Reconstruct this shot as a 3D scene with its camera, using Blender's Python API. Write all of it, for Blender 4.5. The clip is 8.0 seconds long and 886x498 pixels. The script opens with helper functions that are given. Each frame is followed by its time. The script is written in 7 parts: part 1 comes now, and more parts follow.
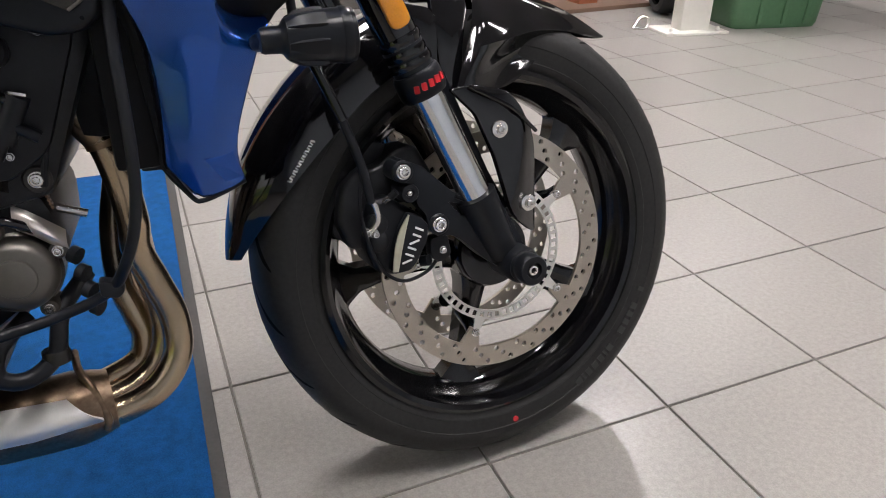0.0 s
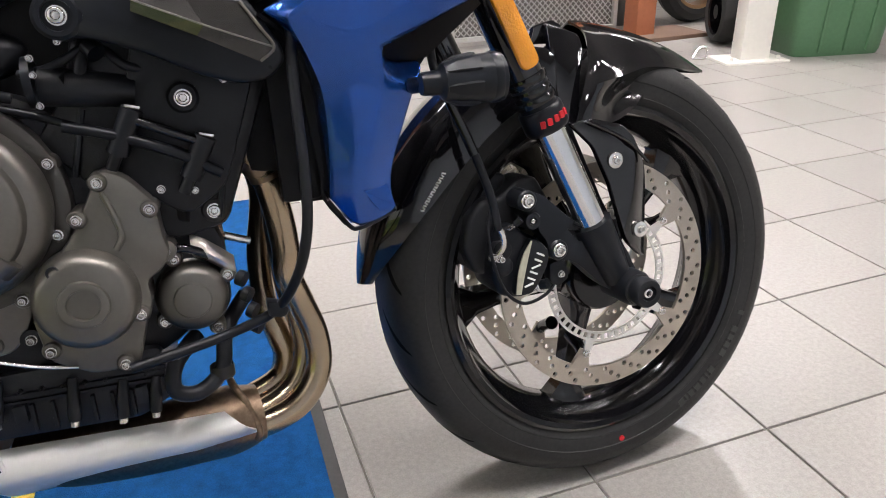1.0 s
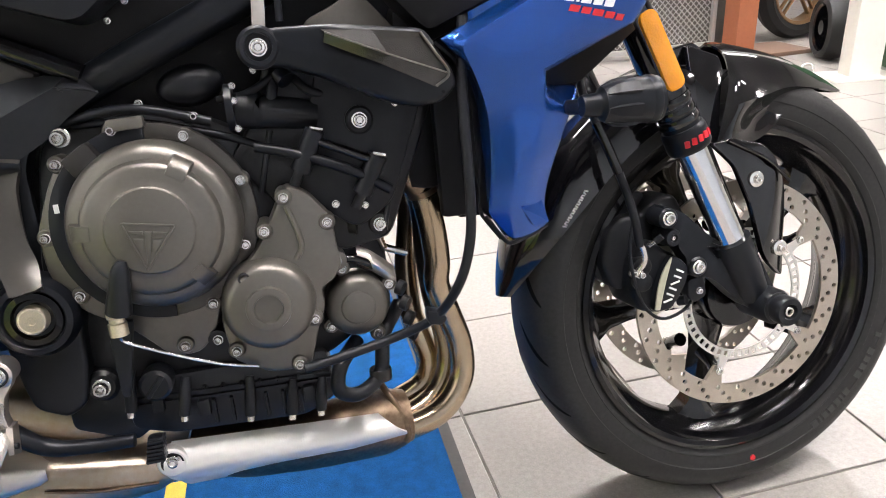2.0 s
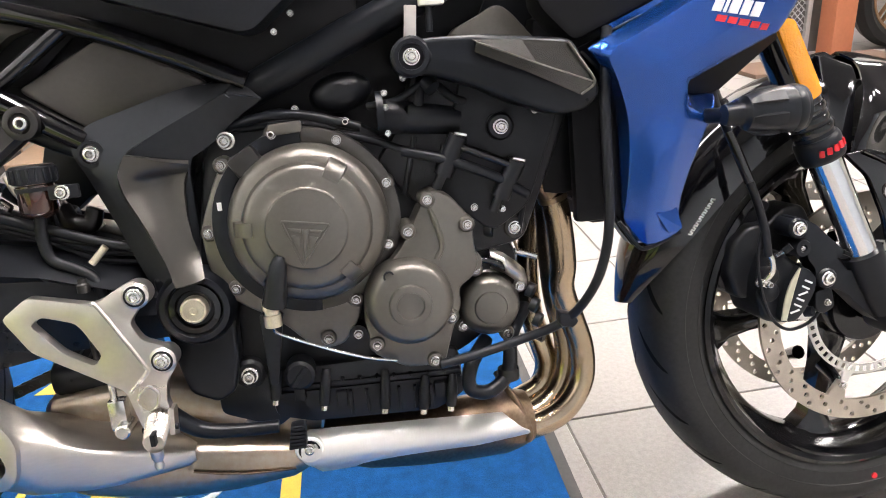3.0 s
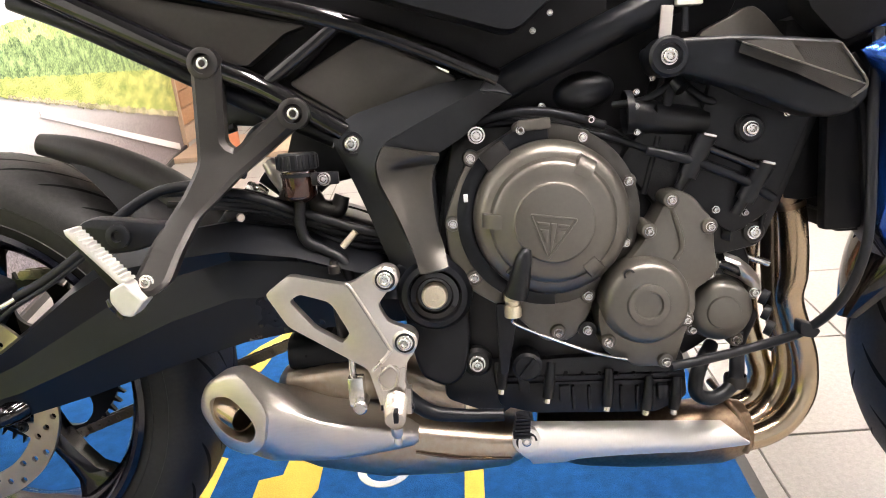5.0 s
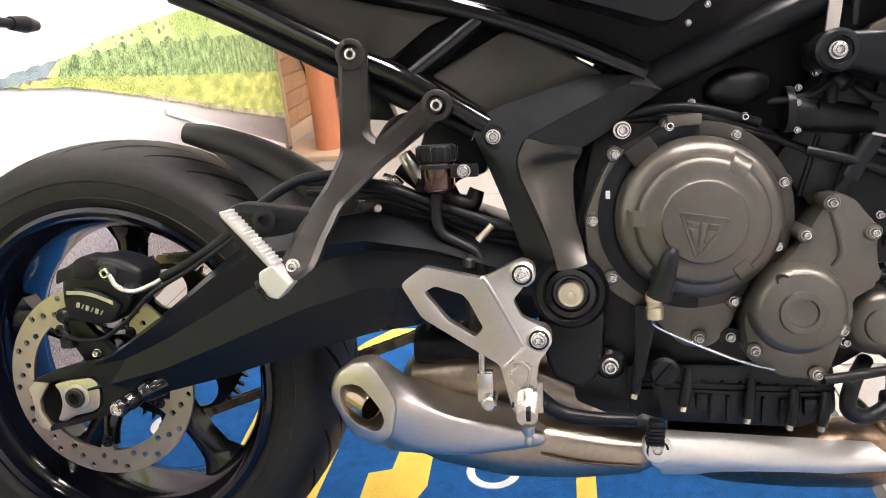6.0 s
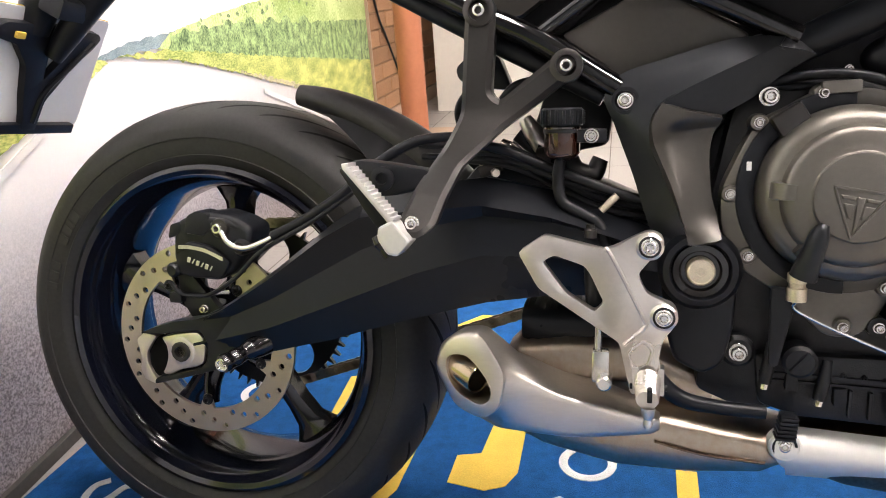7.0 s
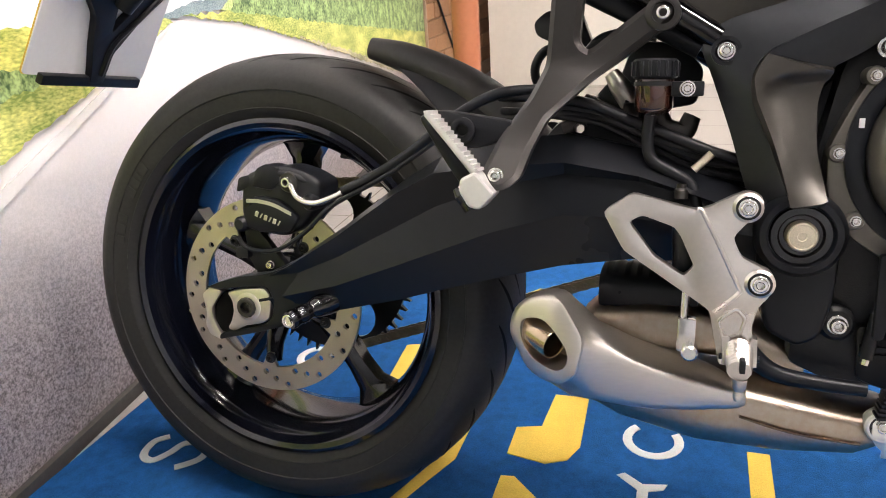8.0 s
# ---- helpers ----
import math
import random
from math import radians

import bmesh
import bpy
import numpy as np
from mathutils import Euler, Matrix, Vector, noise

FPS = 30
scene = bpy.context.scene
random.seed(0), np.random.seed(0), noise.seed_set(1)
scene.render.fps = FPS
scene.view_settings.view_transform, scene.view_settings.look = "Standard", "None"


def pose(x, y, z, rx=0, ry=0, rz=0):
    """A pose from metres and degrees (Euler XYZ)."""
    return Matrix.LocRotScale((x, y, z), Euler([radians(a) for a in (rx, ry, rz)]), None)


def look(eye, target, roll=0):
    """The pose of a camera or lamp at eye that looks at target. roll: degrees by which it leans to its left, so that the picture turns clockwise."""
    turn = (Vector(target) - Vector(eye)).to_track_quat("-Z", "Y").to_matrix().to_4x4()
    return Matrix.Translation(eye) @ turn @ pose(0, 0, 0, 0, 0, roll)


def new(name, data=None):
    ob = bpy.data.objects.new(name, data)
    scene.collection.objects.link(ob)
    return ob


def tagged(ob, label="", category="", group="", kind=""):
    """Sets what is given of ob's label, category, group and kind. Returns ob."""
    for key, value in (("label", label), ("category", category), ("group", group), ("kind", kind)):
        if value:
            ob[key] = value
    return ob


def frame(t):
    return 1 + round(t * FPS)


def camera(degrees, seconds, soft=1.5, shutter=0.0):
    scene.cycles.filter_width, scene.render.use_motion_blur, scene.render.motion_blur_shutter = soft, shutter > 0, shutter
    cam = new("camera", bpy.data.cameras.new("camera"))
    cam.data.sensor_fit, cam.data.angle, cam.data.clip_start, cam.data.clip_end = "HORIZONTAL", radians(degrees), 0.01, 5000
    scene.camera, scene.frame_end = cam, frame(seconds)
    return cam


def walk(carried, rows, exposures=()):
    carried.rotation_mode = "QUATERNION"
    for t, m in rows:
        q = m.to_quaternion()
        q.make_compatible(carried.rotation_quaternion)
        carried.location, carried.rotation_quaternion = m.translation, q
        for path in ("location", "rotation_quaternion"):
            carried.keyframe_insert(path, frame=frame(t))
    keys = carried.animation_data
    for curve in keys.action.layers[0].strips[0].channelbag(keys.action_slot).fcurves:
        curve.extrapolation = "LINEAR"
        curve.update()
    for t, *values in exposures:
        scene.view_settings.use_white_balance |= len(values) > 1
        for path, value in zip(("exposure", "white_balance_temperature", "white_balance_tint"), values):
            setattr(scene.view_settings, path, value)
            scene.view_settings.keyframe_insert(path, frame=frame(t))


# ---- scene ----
from mathutils.bvhtree import BVHTree
# ---- camera ----
cam = camera(62.6, 8.0, soft=1.0)
PATH = [
    (0, (1.058, -0.638, 0.746), (1.708, 0.991, -0.214), 0.4),
    (0.5, (0.999, -0.645, 0.759), (1.633, 1.013, -0.162), -0.2),
    (1, (0.952, -0.654, 0.767), (1.507, 1.051, -0.119), -1.5),
    (1.5, (0.907, -0.662, 0.775), (1.367, 1.086, -0.08), -2.6),
    (3, (0.789, -0.679, 0.792), (0.977, 1.143, -0.011), -4.3),
    (3.5, (0.751, -0.684, 0.795), (0.878, 1.148, 0.003), -4.3),
    (4, (0.72, -0.685, 0.799), (0.767, 1.152, 0.01), -4.4),
    (4.5, (0.683, -0.687, 0.797), (0.667, 1.155, 0.019), -4.5),
    (6, (0.591, -0.691, 0.783), (0.267, 1.145, 0.061), -5.2),
    (6.5, (0.561, -0.691, 0.764), (0.127, 1.13, 0.059), -4.6),
    (7, (0.537, -0.685, 0.741), (0.022, 1.115, 0.037), -4.3),
    (7.5, (0.513, -0.679, 0.721), (-0.064, 1.093, -0.004), -4.0),
    (8, (0.494, -0.676, 0.709), (-0.128, 1.073, -0.035), -3.9),
]
EXPOSURES = [(0, -0.95, 6350, 15), (0.5, -0.8, 6350, 15), (1, -0.5, 6350, 15), (1.5, -0.2, 6400, 15), (3, 0.2, 6550, 15), (4.5, 0.28, 6950, 16), (6, 0.08, 6850, 17), (8, -0.12, 6850, 17)]
walk(cam, [(t, look(eye, target, roll)) for t, eye, target, roll in PATH], EXPOSURES)

# ---- light: an indoor showroom lit by ceiling panels ----
world = bpy.data.worlds.new("showroom_air")
world.use_nodes = True
world.node_tree.nodes["Background"].inputs[0].default_value = (0.9, 0.95, 1.0, 1)
world.node_tree.nodes["Background"].inputs[1].default_value = 0.09
scene.world = world
PANEL_POWER = 88.0
SPOT_POWER = 1550.0


# ---- materials ----
def material(name, color, rough=0.5, metal=0.0, vary=0.12, scale=30.0, bump=0.0, bump_scale=200.0, coat=0.0,
             rough_vary=0.08, tint=None, stretch=(1, 1, 1), spec=0.5, per_object=0.0, contrast=1.0, big_scale=0.2):
    """Principled surface with variation at two scales, a tint for stains, and fine relief."""
    m = bpy.data.materials.new(name)
    m.use_nodes = True
    t = m.node_tree
    p = t.nodes["Principled BSDF"]
    co = t.nodes.new("ShaderNodeTexCoord")
    mp = t.nodes.new("ShaderNodeMapping")
    mp.inputs["Scale"].default_value = stretch
    t.links.new(co.outputs["Object"], mp.inputs["Vector"])

    def noise_node(s, detail=4.0):
        n = t.nodes.new("ShaderNodeTexNoise")
        n.inputs["Scale"].default_value = s
        n.inputs["Detail"].default_value = detail
        t.links.new(mp.outputs["Vector"], n.inputs["Vector"])
        return n

    big, fine = noise_node(scale * big_scale), noise_node(scale * 5, 3)
    mix = t.nodes.new("ShaderNodeMath")
    mix.operation = "ADD"
    t.links.new(big.outputs["Fac"], mix.inputs[0])
    t.links.new(fine.outputs["Fac"], mix.inputs[1])
    ramp = t.nodes.new("ShaderNodeMapRange")
    ramp.inputs["From Min"].default_value, ramp.inputs["From Max"].default_value = 1 - 0.4 / contrast, 1 + 0.4 / contrast
    t.links.new(mix.outputs[0], ramp.inputs["Value"])
    col = t.nodes.new("ShaderNodeMix")
    col.data_type = "RGBA"
    second = tint or tuple(min(1, c * (1 + vary)) for c in color)
    first = tuple(c * (1 - vary) for c in color)
    col.inputs["A"].default_value, col.inputs["B"].default_value = (*first, 1), (*second, 1)
    t.links.new(ramp.outputs["Result"], col.inputs["Factor"])
    out = col.outputs["Result"]
    if per_object:
        info = t.nodes.new("ShaderNodeObjectInfo")
        mr = t.nodes.new("ShaderNodeMapRange")
        mr.inputs["To Min"].default_value, mr.inputs["To Max"].default_value = 1 - per_object, 1 + per_object
        t.links.new(info.outputs["Random"], mr.inputs["Value"])
        hsv = t.nodes.new("ShaderNodeHueSaturation")
        t.links.new(mr.outputs["Result"], hsv.inputs["Value"])
        t.links.new(out, hsv.inputs["Color"])
        out = hsv.outputs["Color"]
    t.links.new(out, p.inputs["Base Color"])
    rr = t.nodes.new("ShaderNodeMapRange")
    rr.inputs["To Min"].default_value, rr.inputs["To Max"].default_value = max(0.02, rough - rough_vary), min(1, rough + rough_vary)
    t.links.new(big.outputs["Fac"], rr.inputs["Value"])
    t.links.new(rr.outputs["Result"], p.inputs["Roughness"])
    p.inputs["Metallic"].default_value = metal
    p.inputs["Coat Weight"].default_value = coat
    p.inputs["Coat Roughness"].default_value = 0.03
    p.inputs["Specular IOR Level"].default_value = spec
    if bump:
        n = noise_node(bump_scale, 3)
        b = t.nodes.new("ShaderNodeBump")
        b.inputs["Strength"].default_value = bump
        b.inputs["Distance"].default_value = 0.001
        t.links.new(n.outputs["Fac"], b.inputs["Height"])
        t.links.new(b.outputs["Normal"], p.inputs["Normal"])
    return m


RUBBER = material("rubber", (0.016, 0.0158, 0.0156), 0.54, vary=0.45, scale=40, bump=0.25, bump_scale=900, spec=0.36)
SIDEWALL = material("rubber_lettering", (0.03, 0.03, 0.03), 0.6)
GLOSS_BLACK = material("gloss_black_paint", (0.004, 0.004, 0.005), 0.08, vary=0.1, coat=0.4, rough_vary=0.02)
SATIN_BLACK = material("satin_black_paint", (0.0075, 0.0088, 0.0118), 0.30, vary=0.15, bump=0.05, bump_scale=600, spec=0.27)
WHEEL_BLACK = material("wheel_black_paint", (0.004, 0.004, 0.005), 0.14, vary=0.1, spec=0.5, coat=0.2)
MATTE_BLACK = material("matte_black_plastic", (0.0090, 0.0100, 0.0128), 0.36, vary=0.25, scale=60, bump=0.2, bump_scale=1500, spec=0.28)
DARK_METAL = material("dark_cast_metal", (0.0112, 0.0120, 0.0142), 0.34, vary=0.3, scale=40, bump=0.3, bump_scale=700, spec=0.32)
DEEP_BLACK = material("dull_black_moulding", (0.0045, 0.0045, 0.0055), 0.5, vary=0.2, scale=60, bump=0.2, bump_scale=1200, spec=0.18)
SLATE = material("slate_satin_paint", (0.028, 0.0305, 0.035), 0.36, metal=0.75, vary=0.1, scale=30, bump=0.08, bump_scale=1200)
# paler copy of SLATE with the leg's lit look put into its colour
LIT_BRONZE = material("lit_bronze_paint", (0.080, 0.075, 0.068), 0.34, metal=0.75, vary=0.08, scale=30, bump=0.08, bump_scale=1200)
PANEL = material("brown_grey_panel_plastic", (0.054, 0.049, 0.043), 0.40, metal=0.3, vary=0.12, scale=40, bump=0.15, bump_scale=1500)
ENGINE_GREY = material("bronze_grey_engine_paint", (0.150, 0.140, 0.124), 0.35, metal=0.75, vary=0.08, scale=40, bump=0.15, bump_scale=1500, rough_vary=0.05)
ALUMINIUM = material("machined_aluminium", (0.72, 0.67, 0.625), 0.30, metal=0.95, vary=0.06, scale=40, bump=0.1, bump_scale=800)
BRUSHED = material("brushed_steel", (0.70, 0.65, 0.595), 0.39, metal=1.0, vary=0.06, scale=60, stretch=(0.15, 1, 1), bump=0.1, bump_scale=900)
SHIELD = material("satin_silver_shield", (0.82, 0.80, 0.77), 0.50, metal=0.5, vary=0.04, scale=20, bump=0.1, bump_scale=500)
PIPE = material("heat_tinted_stainless", (0.53, 0.44, 0.335), 0.23, metal=1.0, vary=0.2, scale=45, tint=(0.46, 0.35, 0.23), bump=0.08, bump_scale=300)
BRONZE = material("heat_browned_stainless", (0.20, 0.125, 0.085), 0.36, metal=1.0, vary=0.25, scale=45, tint=(0.30, 0.22, 0.15), bump=0.1, bump_scale=400)
CHROME = material("hard_chrome", (0.80, 0.80, 0.80), 0.11, metal=1.0, vary=0.02, rough_vary=0.02)
ZINC = material("zinc_plated_steel", (0.80, 0.78, 0.75), 0.22, metal=0.95, vary=0.06, scale=100, rough_vary=0.05)
DISC = material("brushed_disc_steel", (0.50, 0.45, 0.38), 0.34, metal=0.95, vary=0.08, scale=120, bump=0.1, bump_scale=900)
RING = material("stamped_ring_steel", (0.78, 0.76, 0.72), 0.4, metal=0.7, vary=0.05)
BLUE = material("metallic_blue_paint", (0.0070, 0.072, 0.345), 0.27, metal=0.7, vary=0.03, scale=40, coat=0.7, rough_vary=0.0)
RED = material("red_print", (0.62, 0.02, 0.03), 0.45)
WHITE = material("white_print", (0.8, 0.8, 0.8), 0.4, vary=0.03)
AMBER = material("amber_reflector_plastic", (0.72, 0.27, 0.008), 0.22, vary=0.22, scale=150, bump=0.8, bump_scale=420, coat=0.7)
CAST_GREY = material("grey_cast_paint", (0.050, 0.0475, 0.046), 0.36, metal=0.8, vary=0.06, scale=40, bump=0.1, bump_scale=1200)
GREEN_GREY = material("pale_badge_metal", (0.55, 0.54, 0.42), 0.4, metal=0.5)
FLUID = material("amber_reservoir_plastic", (0.040, 0.012, 0.007), 0.10, vary=0.5, scale=40, coat=1.0)
GOLD_CAP = material("passivated_steel_cap", (0.72, 0.64, 0.50), 0.33, metal=0.9, vary=0.2, scale=150, bump=0.2, bump_scale=500)
CHAIN = material("oiled_chain_steel", (0.28, 0.24, 0.18), 0.35, metal=0.9, vary=0.3, scale=100)
BLUE_TINT = material("dark_rim_paint", (0.004, 0.005, 0.010), 0.13, coat=0.2)

TILE = material("speckled_grey_tile", (0.305, 0.287, 0.268), 0.32, vary=0.14, scale=80, big_scale=1.5, bump=0.2, bump_scale=260, per_object=0.05, contrast=1.5)
GROUT = material("dark_grout", (0.16, 0.145, 0.13), 0.8, vary=0.25, scale=20)
CARPET = material("blue_carpet", (0.0070, 0.068, 0.215), 0.95, vary=0.30, scale=110, big_scale=0.5, bump=1.0, bump_scale=520, spec=0.1, contrast=1.2)
CARPET_YELLOW = material("yellow_carpet", (0.68, 0.47, 0.09), 0.95, vary=0.15, scale=90, bump=1.0, bump_scale=420, spec=0.1)
CARPET_WHITE = material("white_carpet", (0.62, 0.63, 0.62), 0.95, vary=0.12, scale=90, bump=1.0, bump_scale=420, spec=0.1)
EDGE_RUBBER = material("rubber_mat_edge", (0.05, 0.047, 0.045), 0.7, vary=0.2)
BRICK = material("printed_brick", (0.37, 0.20, 0.105), 0.75, vary=0.25, scale=24, bump=0.4, bump_scale=300, per_object=0.16)
MORTAR = material("pale_mortar", (0.36, 0.22, 0.13), 0.9)
TERRACOTTA = material("terracotta_paint", (0.42, 0.15, 0.075), 0.5, vary=0.08, scale=12, bump=0.1)
BOARD = material("plywood_board", (0.42, 0.30, 0.21), 0.6, vary=0.15, scale=20, stretch=(1, 6, 1))
WHITE_STEEL = material("white_painted_steel", (0.78, 0.76, 0.70), 0.4, vary=0.04, scale=10)
GREEN_BIN = material("green_bin_plastic", (0.075, 0.17, 0.085), 0.42, vary=0.1, scale=12, bump=0.1, bump_scale=400)
SCREEN = material("galvanised_screen", (0.42, 0.41, 0.39), 0.45, metal=0.5, vary=0.1)
WALL = material("pale_wall_paint", (0.62, 0.60, 0.56), 0.8, vary=0.04, scale=4, bump=0.1, bump_scale=80)
CEILING = material("ceiling_tile_grey", (0.30, 0.29, 0.28), 0.9, vary=0.08, scale=10)
DARK_WALL = material("dark_storage_wall", (0.12, 0.11, 0.10), 0.8, vary=0.2, scale=3)

ROAD = material("printed_asphalt", (0.15, 0.125, 0.13), 0.55, vary=0.3, scale=70, big_scale=2.2, tint=(0.42, 0.37, 0.38), bump=0.05, contrast=1.8)


def pale_with_distance(m):
    """The printed road grows pale towards the printed horizon."""
    t = m.node_tree
    p = t.nodes["Principled BSDF"]
    old = p.inputs["Base Color"].links[0].from_socket
    co = t.nodes.new("ShaderNodeTexCoord")
    sep = t.nodes.new("ShaderNodeSeparateXYZ")
    t.links.new(co.outputs["Object"], sep.inputs[0])
    mr = t.nodes.new("ShaderNodeMapRange")
    mr.interpolation_type = "SMOOTHSTEP"
    mr.inputs["From Min"].default_value, mr.inputs["From Max"].default_value = 0.15, 0.54
    t.links.new(sep.outputs["Z"], mr.inputs["Value"])
    mix = t.nodes.new("ShaderNodeMix")
    mix.data_type = "RGBA"
    mix.inputs["B"].default_value = (0.86, 0.83, 0.82, 1)
    t.links.new(mr.outputs["Result"], mix.inputs["Factor"])
    t.links.new(old, mix.inputs["A"])
    t.links.new(mix.outputs["Result"], p.inputs["Base Color"])


pale_with_distance(ROAD)
PEG_SILVER = material("bright_silver_peg", (0.72, 0.71, 0.69), 0.36, metal=0.6, vary=0.05, scale=60)
BOX_STEEL = material("browned_box_steel", (0.61, 0.54, 0.46), 0.32, metal=1.0, vary=0.22, scale=24, tint=(0.40, 0.30, 0.21), bump=0.1, bump_scale=600)
SMOKE = material("smoky_gloss_panel", (0.024, 0.022, 0.020), 0.22, vary=0.1, coat=0.8, rough_vary=0.03)
ROAD_EDGE = material("printed_road_line", (0.78, 0.77, 0.76), 0.5, vary=0.05)
SKY_PRINT = material("printed_pale_sky", (0.82, 0.84, 0.84), 0.5, vary=0.03, scale=4)
HILL_PRINT = material("printed_meadow", (0.36, 0.54, 0.13), 0.5, vary=0.2, scale=26, tint=(0.72, 0.84, 0.40), contrast=2.0)
HEDGE_PRINT = material("printed_hedge", (0.055, 0.15, 0.045), 0.5, vary=0.3, scale=34, big_scale=1.0, tint=(0.46, 0.64, 0.27), stretch=(1.0, 1.0, 0.8), contrast=2.0)
VERGE_PRINT = material("printed_verge", (0.28, 0.42, 0.075), 0.5, vary=0.3, scale=30, big_scale=0.5, tint=(0.78, 0.78, 0.25), stretch=(0.6, 0.6, 1.6), contrast=1.8)
EDGE_PRINT = material("printed_verge_edge", (0.20, 0.21, 0.08), 0.5, vary=0.3, scale=40, tint=(0.78, 0.70, 0.50), contrast=2.0)
TREES_PRINT = material("printed_far_trees", (0.12, 0.21, 0.24), 0.5, vary=0.3, scale=60, tint=(0.36, 0.46, 0.50), contrast=2.0)

GLOW = bpy.data.materials.new("lit_diffuser")
GLOW.use_nodes = True
KEY_GLOW = GLOW.copy()
KEY_GLOW.name = "lit_spot_lens"
kp = KEY_GLOW.node_tree.nodes["Principled BSDF"]
kp.inputs["Emission Color"].default_value, kp.inputs["Emission Strength"].default_value = (1.0, 0.97, 0.93, 1), SPOT_POWER
gp = GLOW.node_tree.nodes["Principled BSDF"]
gp.inputs["Base Color"].default_value = (0.9, 0.9, 0.9, 1)
gp.inputs["Emission Color"].default_value = (1.0, 0.965, 0.92, 1)
gp.inputs["Emission Strength"].default_value = PANEL_POWER


# ---- mesh builders ----
def part(name, bm, mat, parent, label="", m=None, smooth=38):
    """Links a bmesh as one mesh object under a thing or a part."""
    bmesh.ops.recalc_face_normals(bm, faces=bm.faces[:])
    me = bpy.data.meshes.new(name)
    bm.to_mesh(me)
    bm.free()
    for f in me.polygons:
        f.use_smooth = True
    me.set_sharp_from_angle(angle=radians(smooth))
    me.materials.append(mat)
    ob = new(name, me)
    if parent is not None:
        ob.parent = parent
    if m is not None:
        ob.matrix_basis = m
    if label:
        ob["label"] = label
    return ob


def same_mesh(name, me, parent, m):
    ob = new(name, me)
    ob.parent = parent
    ob.matrix_basis = m
    return ob


def empty(name, m=None):
    ob = new(name)
    ob.empty_display_size = 0.1
    if m is not None:
        ob.matrix_basis = m
    return ob


def loop_faces(bm, rings, closed=True, caps=True):
    vs = [[bm.verts.new(p) for p in ring] for ring in rings]
    n = len(vs[0])
    for a, b in zip(vs, vs[1:]):
        for i in range(n if closed else n - 1):
            j = (i + 1) % n
            bm.faces.new((a[i], a[j], b[j], b[i]))
    if caps and closed:
        bm.faces.new(vs[0])
        bm.faces.new(vs[-1])
    return bm


def loft(rings, caps=True):
    return loop_faces(bmesh.new(), rings, True, caps)


def into(bm, other):
    """Adds the geometry of another bmesh."""
    me = bpy.data.meshes.new("join")
    other.to_mesh(me)
    other.free()
    bm.from_mesh(me)
    bpy.data.meshes.remove(me)
    return bm


def box(c, s, bevel=0.0, bm=None, rot=None, seg=2):
    b = bmesh.new()
    bmesh.ops.create_cube(b, size=1)
    bmesh.ops.scale(b, vec=s, verts=b.verts)
    if bevel:
        bmesh.ops.bevel(b, geom=b.edges[:], offset=bevel, segments=seg, affect="EDGES", profile=0.6)
    if rot is not None:
        bmesh.ops.transform(b, matrix=rot, verts=b.verts)
    bmesh.ops.translate(b, vec=c, verts=b.verts)
    return b if bm is None else into(bm, b)


def plate(outline, y0, y1, bevel=0.002, holes=(), seg=2):
    """A flat piece: outline and holes in x, z, from y0 (near side) to y1."""
    bm = bmesh.new()
    edges = []
    for pts in (outline, *holes):
        vs = [bm.verts.new((x, y0, z)) for x, z in pts]
        edges += [bm.edges.new((a, b)) for a, b in zip(vs, vs[1:] + vs[:1])]
    bmesh.ops.triangle_fill(bm, use_beauty=True, edges=edges)
    if not holes:
        bmesh.ops.dissolve_faces(bm, faces=bm.faces[:])
    near = bm.faces[:]
    res = bmesh.ops.extrude_face_region(bm, geom=near)
    far = [g for g in res["geom"] if isinstance(g, bmesh.types.BMVert)]
    bmesh.ops.translate(bm, vec=(0, y1 - y0, 0), verts=far)
    bmesh.ops.recalc_face_normals(bm, faces=bm.faces[:])
    if bevel:
        rim = [e for e in bm.edges if len(e.link_faces) == 2 and abs(e.verts[0].co.y - y0) < 1e-6 and abs(e.verts[1].co.y - y0) < 1e-6
               and e.calc_face_angle(0) > 0.5]
        bmesh.ops.bevel(bm, geom=rim, offset=bevel, segments=seg, affect="EDGES", profile=0.5, clamp_overlap=True)
    return bm


def rounded(pts, r=0.006, n=3):
    """An outline with its corners rounded off."""
    out = []
    for a, b, c in zip(pts[-1:] + pts[:-1], pts, pts[1:] + pts[:1]):
        a, b, c = Vector(a), Vector(b), Vector(c)
        d = min(r, (a - b).length * 0.45, (c - b).length * 0.45)
        p, q = b + (a - b).normalized() * d, b + (c - b).normalized() * d
        for k in range(n + 1):
            s = k / n
            out.append(tuple(p * (1 - s) ** 2 + b * 2 * s * (1 - s) + q * s * s))
    return out


def circle(cx, cz, r, n=24, a0=0.0):
    return [(cx + r * math.cos(a0 + 2 * math.pi * k / n), cz + r * math.sin(a0 + 2 * math.pi * k / n)) for k in range(n)]


